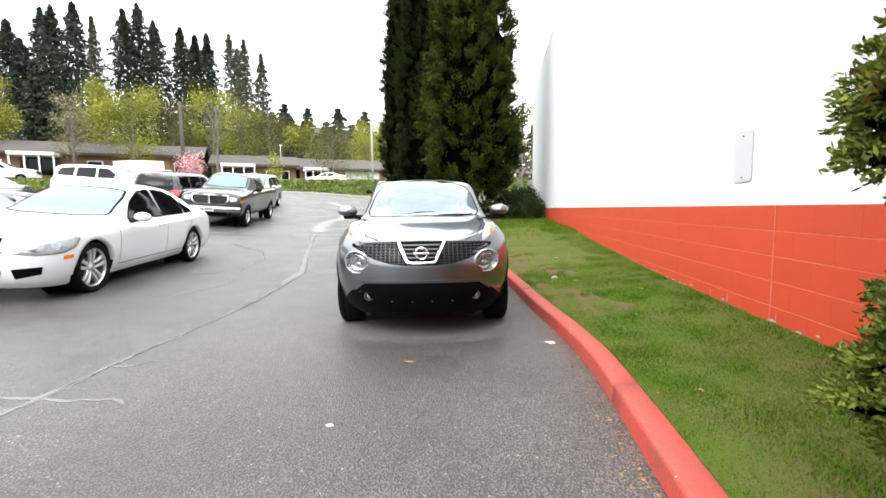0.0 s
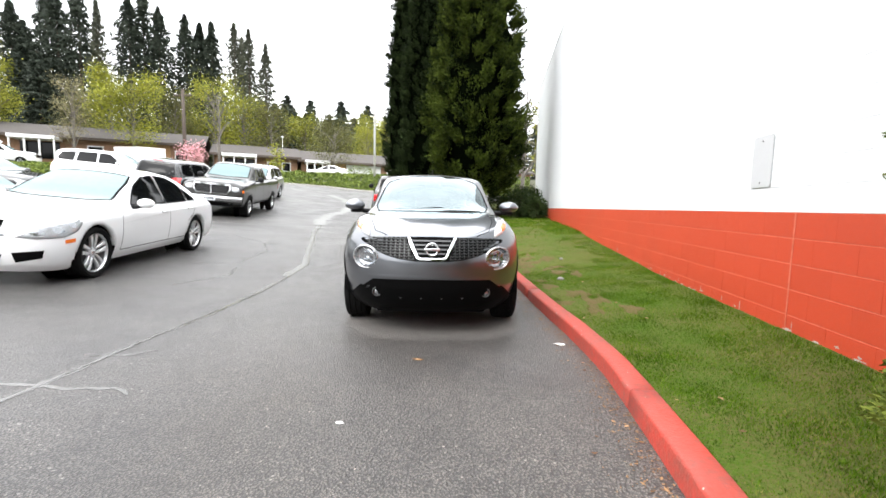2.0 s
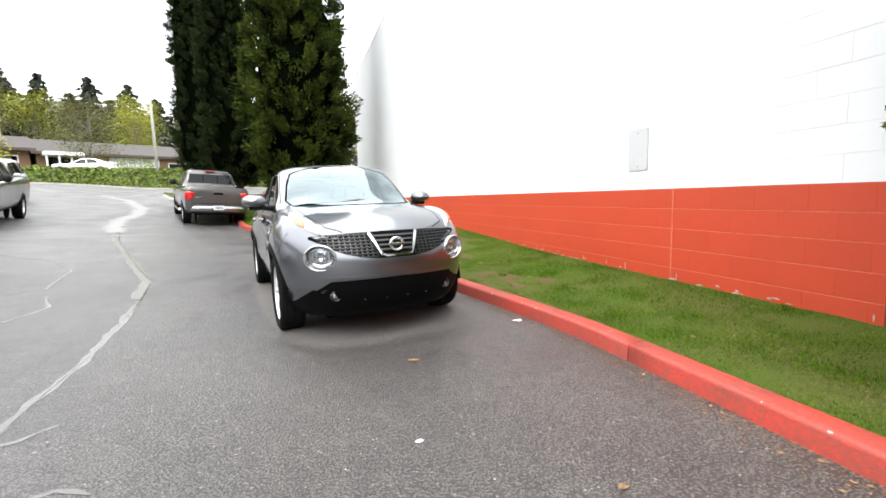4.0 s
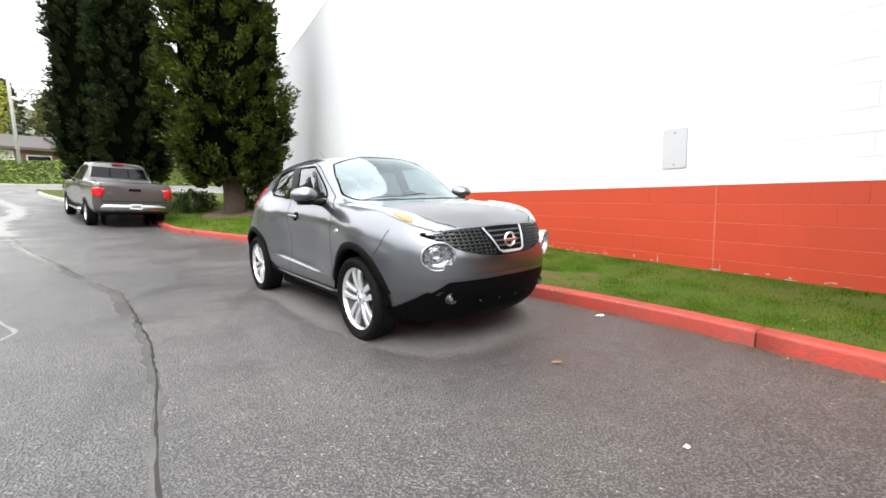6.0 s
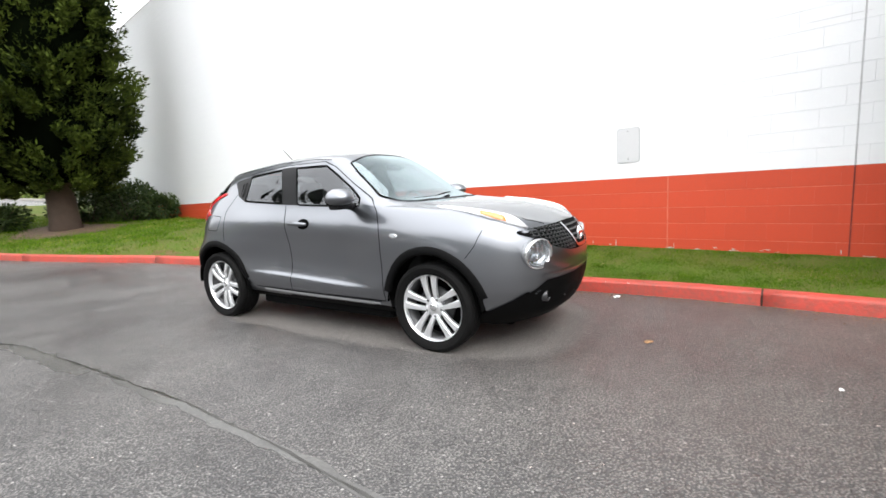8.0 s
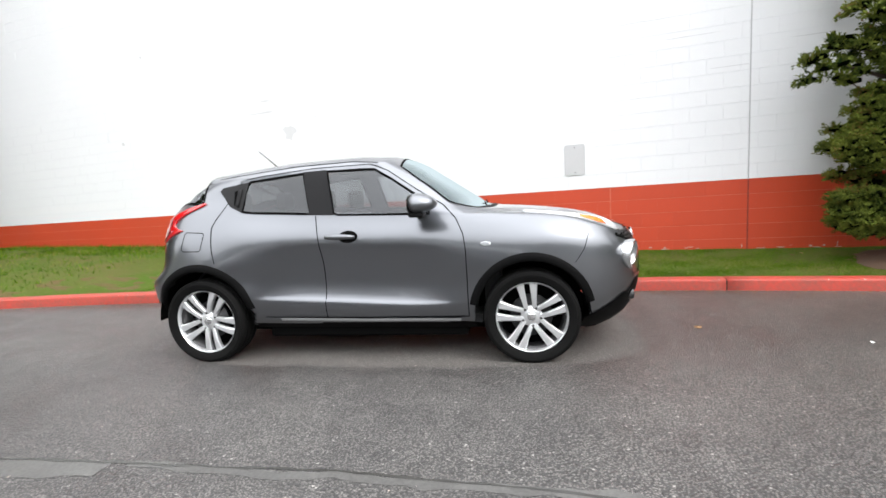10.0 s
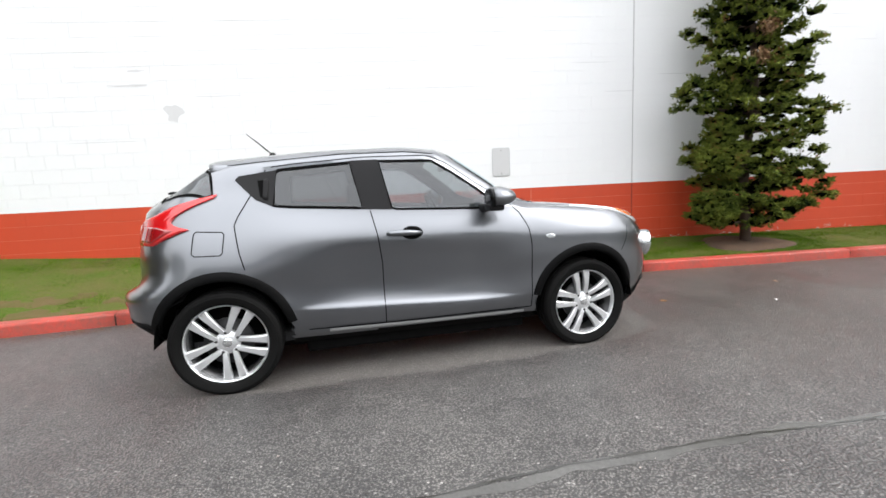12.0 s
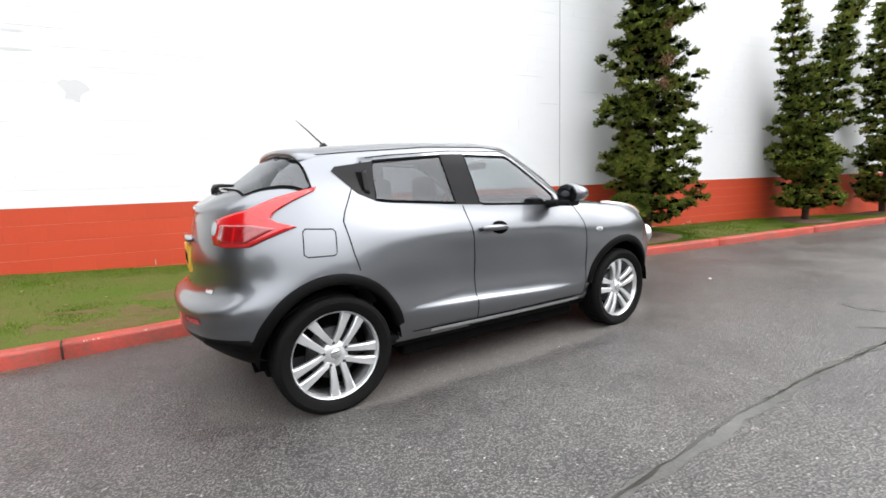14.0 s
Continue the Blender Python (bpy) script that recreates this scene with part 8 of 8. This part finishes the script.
SEDAN = dict(front=0.83, rear=0.98, wb=2.76, half=0.885, tyre=0.325, low=0.17, skirt=M_PAINT_WHITE, rim=0.75, bright=False,
    top=[(-0.83, 0.76), (-0.74, 0.825), (-0.4, 0.885), (0.0, 0.915), (0.40, 0.935), (0.60, 0.96), (0.9, 1.12), (1.25, 1.30), (1.5, 1.385), (1.9, 1.41), (2.3, 1.38), (2.6, 1.31), (2.95, 1.15), (3.10, 1.08), (3.45, 1.05), (3.66, 1.035), (3.74, 0.96)],
    belt=[(-0.83, 0.70), (-0.70, 0.765), (-0.3, 0.815), (0.3, 0.84), (1.0, 0.86), (2.0, 0.885), (2.8, 0.915), (3.3, 0.93), (3.74, 0.90)],
    rail=[(-0.83, 0.60), (0.3, 0.66), (0.6, 0.70), (1.2, 0.58), (1.9, 0.56), (2.5, 0.56), (3.0, 0.62), (3.74, 0.62)],
    screen=[(-0.64, 0.62), (-0.35, 0.53), (0, 0.51), (0.35, 0.53), (0.64, 0.62), (0.56, 1.10), (0.50, 1.28), (0, 1.31), (-0.50, 1.28), (-0.56, 1.10)], screen_glass=M_PALE_GLASS,
    backlight=[(-0.50, 2.36), (0, 2.34), (0.50, 2.36), (0.56, 2.95), (0, 3.02), (-0.56, 2.95)],
    windows=[[(0.86, 0.905), (1.16, 1.15), (1.42, 1.285), (1.72, 1.325), (1.76, 0.92)], [(1.82, 0.925), (1.80, 1.325), (2.15, 1.30), (2.42, 1.22), (2.54, 1.14), (2.50, 0.945)], [(2.56, 0.95), (2.58, 1.13), (2.82, 0.995), (2.82, 0.96)]],
    gaps=[[(0.62, 0.85), (0.52, 0.76), (0.50, 0.30)], [(1.79, 0.97), (1.80, 0.6), (1.78, 0.30)], [(2.80, 0.98), (2.62, 0.72), (2.42, 0.60)], [(0.50, 0.30), (2.35, 0.32)]],
    handles=[1.62, 2.50], mirror=0.86, head=[(0.50, 0.63), (0.60, 0.70), (0.74, 0.745), (0.80, 0.74), (0.80, 0.66), (0.74, 0.60), (0.55, 0.585)],
    amber=[(-0.52, 0.545), (-0.40, 0.555), (-0.40, 0.51), (-0.52, 0.50)], nose=0.07, cf=0.50, twin=True, crease=[(0.55, 0.68), (1.4, 0.755), (2.3, 0.81), (3.2, 0.85)],
    grille=[(-0.40, 0.745), (0.40, 0.745), (0.38, 0.60), (0.29, 0.52), (-0.29, 0.52), (-0.38, 0.60)], bars=(-0.36, 0.36, 0.575, 0.72, 4), head_side=[(-0.80, 0.575), (-0.76, 0.655), (-0.62, 0.715), (-0.44, 0.755), (-0.24, 0.785), (-0.27, 0.72), (-0.36, 0.635), (-0.52, 0.575), (-0.70, 0.555)],
    intake=[[(-0.42, 0.38), (0.42, 0.38), (0.38, 0.27), (-0.38, 0.27)], [(0.50, 0.40), (0.74, 0.43), (0.72, 0.34), (0.52, 0.29)], [(-0.50, 0.40), (-0.74, 0.43), (-0.72, 0.34), (-0.52, 0.29)]], plate_z=0.43, plate_out=0.03)
white_sedan, wsh = parked("sedan_car", SEDAN, M_PAINT_WHITE, stand(-6.19, 5.68, 13.4, 2.76), "glossy white four-door sedan parked in the lot", fine=True, face="front")

PICKUP = dict(front=0.98, rear=1.22, wb=3.55, half=0.985, tyre=0.39, low=0.40, rim=0.60, tw=0.26, nose=0.05, tail=0.03, cf=0.28, cr=0.16, pf=3.0, lip=0.03,
    top=[(-0.98, 1.10), (-0.85, 1.21), (-0.4, 1.29), (0.35, 1.33), (0.55, 1.36), (0.95, 1.62), (1.35, 1.86), (1.6, 1.91), (2.4, 1.91), (2.72, 1.86), (2.90, 1.50), (2.98, 1.36), (3.2, 1.345), (4.6, 1.345), (4.77, 1.335)],
    belt=[(-0.98, 1.02), (-0.8, 1.13), (0.3, 1.22), (1.0, 1.26), (2.8, 1.30), (3.1, 1.31), (4.6, 1.325), (4.77, 1.31)],
    rail=[(-0.98, 0.62), (0.3, 0.70), (0.7, 0.76), (1.4, 0.68), (2.6, 0.67), (3.0, 0.78), (4.77, 0.82)],
    screen=[(-0.70, 0.66), (0, 0.60), (0.70, 0.66), (0.63, 1.22), (0, 1.30), (-0.63, 1.22)],
    windows=[[(0.98, 1.30), (1.28, 1.60), (1.48, 1.76), (1.86, 1.78), (1.90, 1.31)], [(1.98, 1.315), (1.96, 1.78), (2.52, 1.77), (2.62, 1.66), (2.66, 1.33)]],
    backview="rear", backlight=[(-0.66, 1.74), (0.66, 1.74), (0.74, 1.42), (-0.74, 1.42)],
    gaps=[[(0.72, 1.22), (0.68, 0.9), (0.68, 0.55)], [(1.94, 1.29), (1.95, 0.55)], [(2.74, 1.31), (2.74, 0.55)], [(2.93, 1.31), (2.93, 0.55)], [(0.68, 0.55), (2.74, 0.55)]],
    handles=[1.78, 2.58], handle=M_PLASTIC, mirror=1.02, mirror_h=0.11, mirror_paint=M_PLASTIC,
    head=[(0.62, 1.08), (0.76, 1.08), (0.85, 1.05), (0.86, 0.96), (0.78, 0.92), (0.64, 0.93)], amber=[(-0.82, 0.98), (-0.72, 1.0), (-0.72, 0.90), (-0.82, 0.90)],
    grille=[(-0.54, 1.13), (0.54, 1.13), (0.56, 0.98), (0.46, 0.83), (-0.46, 0.83), (-0.56, 0.98)], bars=(-0.50, 0.50, 0.87, 1.09, 5),
    tail_lamp=[(0.77, 1.16), (0.84, 1.19), (0.93, 1.18), (0.93, 0.93), (0.84, 0.90), (0.77, 0.94)], lamp_view=[(4.62, 1.17), (4.74, 1.17), (4.74, 0.92), (4.64, 0.92)], plate_z=0.66, plate_out=0.09)
grey_truck = dict(PICKUP, bar_mat=M_DARKMETAL, bumper=[("front", 0.66, 0.95, M_BUMPER)], intake=[[(-0.7, 0.54), (0.7, 0.54), (0.62, 0.44), (-0.62, 0.44)]])
pick, psh = parked("pickup_truck", grey_truck, M_PAINT_DARKGREY, stand(-9.82, 15.06, 16.0, 3.55), "dark grey pickup truck with a crosshair grille", scale=0.96, category="truck", face="front")
part("grille_frame", psh.strip(grown(PICKUP["grille"], 0.02), "front", 0.05, 0.016, closed=True, gap=0.06), M_BUMPER, pick, "bright grille surround")
part("grille_post", boxed(-0.03, 0.03, -1.03, -0.98, 0.83, 1.14, 0.01), M_CHROME, pick, "upright grille bar", False)
truck2 = dict(PICKUP, bumper=[("rear", 0.62, 0.95, M_BUMPER)])
tail_truck, tsh = parked("pickup_truck", truck2, mat("bronze_grey_paint", (0.085, 0.080, 0.078), 0.36, 0.6, 0.15, 3, 400, coat=0.9), stand(-5.50, 22.35, 196.6, 3.55), "bronze-grey pickup truck parked against the kerb", category="truck", face="rear")
part("tailgate_gap", tsh.strip([(-0.78, 1.31), (-0.78, 0.80), (0.78, 0.80), (0.78, 1.31)], "rear", 0.012, 0.004), M_GAP, tail_truck, "tailgate gap")
part("tailgate_handle", tsh.laid([(-0.13, 1.17), (0.13, 1.17), (0.16, 1.10), (-0.16, 1.10)], "rear", 0.012, 1, 3, 0.05), M_GAP, tail_truck, "black tailgate handle")
part("tailgate_badge", tsh.laid([(0.50, 1.02), (0.66, 1.02), (0.66, 0.98), (0.50, 0.98)], "rear", 0.01, 1, 2, 0.05), M_CHROME, tail_truck, "small bright badge")
part("high_brake_light", boxed(-0.16, 0.16, 2.70, 2.80, 1.845, 1.875, 0.01), M_RED_LENS, tail_truck, "red roof brake light", False)
for s in (-0.24, 0.24):
    part("rear_window_bar", tsh.strip([(s, 1.72), (s, 1.44)], "rear", 0.025, 0.010), M_GAP, tail_truck)
for s in (-1, 1):
    part("step_bar", tube([(s * 0.96, 0.75, 0.42), (s * 1.0, 1.0, 0.40), (s * 1.0, 2.6, 0.40), (s * 0.96, 2.8, 0.42)], 0.05, 10), M_CHROME, tail_truck, "bright side step")
bm = bmesh.new(); box(bm, -0.30, 0.30, 3.6, 4.6, 0.40, 0.62, 0.05)
part("spare_carrier", bm, M_GAP, tail_truck)

SUV = dict(front=0.90, rear=0.98, wb=3.0, half=0.96, tyre=0.37, low=0.26, rim=0.66, nose=0.06, tail=0.12, cf=0.40, cr=0.25, skirt=M_PLASTIC,
    top=[(-0.90, 0.95), (-0.75, 1.06), (0.2, 1.16), (0.45, 1.19), (0.85, 1.45), (1.25, 1.70), (1.5, 1.77), (2.6, 1.79), (3.4, 1.75), (3.66, 1.66), (3.82, 1.30), (3.98, 1.05)],
    belt=[(-0.90, 0.88), (-0.7, 0.98), (0.4, 1.08), (1.5, 1.12), (3.5, 1.18), (3.98, 1.02)],
    rail=[(-0.90, 0.62), (0.3, 0.70), (0.6, 0.74), (1.3, 0.66), (3.4, 0.65), (3.98, 0.70)],
    screen=[(-0.68, 0.56), (0, 0.50), (0.68, 0.56), (0.62, 1.10), (0, 1.18), (-0.62, 1.10)],
    windows=[[(0.95, 1.14), (1.20, 1.44), (1.42, 1.62), (1.85, 1.65), (1.88, 1.16)], [(1.96, 1.165), (1.94, 1.655), (2.72, 1.65), (2.80, 1.19)], [(2.90, 1.20), (2.84, 1.65), (3.40, 1.60), (3.56, 1.38), (3.52, 1.24)]],
    backview="rear", backlight=[(-0.60, 1.62), (0.60, 1.62), (0.68, 1.22), (-0.68, 1.22)],
    gaps=[[(0.70, 1.06), (0.66, 0.42)], [(1.92, 1.12), (1.93, 0.42)], [(2.84, 1.16), (2.66, 0.75)], [(0.66, 0.42), (2.6, 0.42)]], handles=[1.75, 2.72], mirror=1.0, mirror_h=0.09,
    head=[(0.56, 0.92), (0.74, 0.93), (0.86, 0.90), (0.86, 0.80), (0.6, 0.80)], tail_lamp=[(0.70, 1.14), (0.88, 1.14), (0.88, 0.90), (0.70, 0.90)], lamp_view=[(3.80, 1.14), (3.93, 1.10), (3.93, 0.92), (3.82, 0.92)], plate_z=0.85)
parked("suv_car", SUV, M_PAINT_WHITE, stand(-17.65, 21.0, 112, 3.0), "white three-row sport utility vehicle in the lot", scale=0.95)
blk, bsh = parked("suv_car", SUV, M_PAINT_BLACK, stand(-12.9, 18.6, 190, 3.0), "black sport utility vehicle seen from behind", face="rear", scale=0.95)
part("high_brake_light", boxed(-0.18, 0.18, 3.68, 3.72, 1.69, 1.72, 0.01), M_RED_LENS, blk, "red high brake light", False)
parked("suv_car", SUV, M_PAINT_SILVER, stand(-12.6, 21.4, 16, 3.0), "silver sport utility vehicle behind the pickup", scale=0.98)
COMPACT = dict(SEDAN, skirt=M_PLASTIC, screen_glass=M_PALE_GLASS)
parked("sedan_car", COMPACT, M_PAINT_WHITE, stand(-10.6, 9.3, 105, 2.76), "white sedan parked in the next row", scale=0.9)
parked("sedan_car", COMPACT, M_PAINT_BLACK, stand(-13.4, 11.8, 102, 2.76), "black sedan parked behind the white one", scale=0.92)
open_car, osh = parked("sedan_car", COMPACT, M_PAINT_WHITE, stand(-17.6, 14.4, 140, 2.76), "white sedan with its bonnet raised", scale=0.92)
bm = boxed(-0.66, 0.66, -0.98, 0.0, -0.02, 0.02, 0.015, 2)
for v in bm.verts:
    v.co.z += 0.05 * (1 - (v.co.x / 0.66) ** 2) - 0.06 * (v.co.y / 0.98) ** 2
part("raised_bonnet", bm, M_PAINT_WHITE, open_car, "white bonnet propped open").matrix_local = pose(0, 0.50, 0.98, -62, 0, 0)
parked("sedan_car", COMPACT, M_PAINT_WHITE, stand(-17.4, 26.2, 20, 2.76), "white sedan at the back of the lot")
parked("sedan_car", COMPACT, M_PAINT_WHITE, stand(-20.3, 47.4, 275, 2.76), "white sedan on the upper lot behind the bank")
parked("pickup_truck", PICKUP, M_PAINT_WHITE, stand(-42.4, 35.6, 122, 3.55), "white pickup truck on the upper lot", category="truck")

def box_van(m, label):
    van = thing("box_van", m, label, "van")
    part("cargo_box", boxed(-1.1, 1.1, 1.2, 5.6, 0.8, 3.0, 0.05), M_PAINT_WHITE, van, "plain white cargo box")
    cab = bmesh.new()
    box(cab, -0.98, 0.98, -0.8, 1.15, 0.45, 2.1, 0.12, 3)
    for v in cab.verts:
        if v.co.z > 1.3 and v.co.y < 0.4:
            v.co.y += 0.9 * (v.co.z - 1.2)
    part("cab", cab, M_PAINT_WHITE, van)
    part("windscreen", boxed(-0.85, 0.85, -0.18, -0.14, 1.25, 1.85, 0.01), M_DARK_GLASS, van, "", False).matrix_local = pose(0, 0.55, -0.6, -30, 0, 0)
    for s in (-1, 1):
        for cu in (0.0, 3.9):
            wheel(van, s * 0.9, cu, 0.38, s, 0.22, 5, 0.24, False, M_PLAQUE, False)
    part("chassis", boxed(-0.5, 0.5, -0.5, 5.5, 0.4, 0.8), M_GAP, van, "", False)
    return van
box_van(stand(-25.4, 31.5, 75, 3.9) @ Matrix.Scale(0.78, 4), "white box van at the back of the lot")

# ---- wall blocks, piece by piece ----
for kind, at in PIECES:
    ob = new("block", block_data[kind])
    ob.parent = wall_low if kind == "red" else wall_high
    ob.location = at
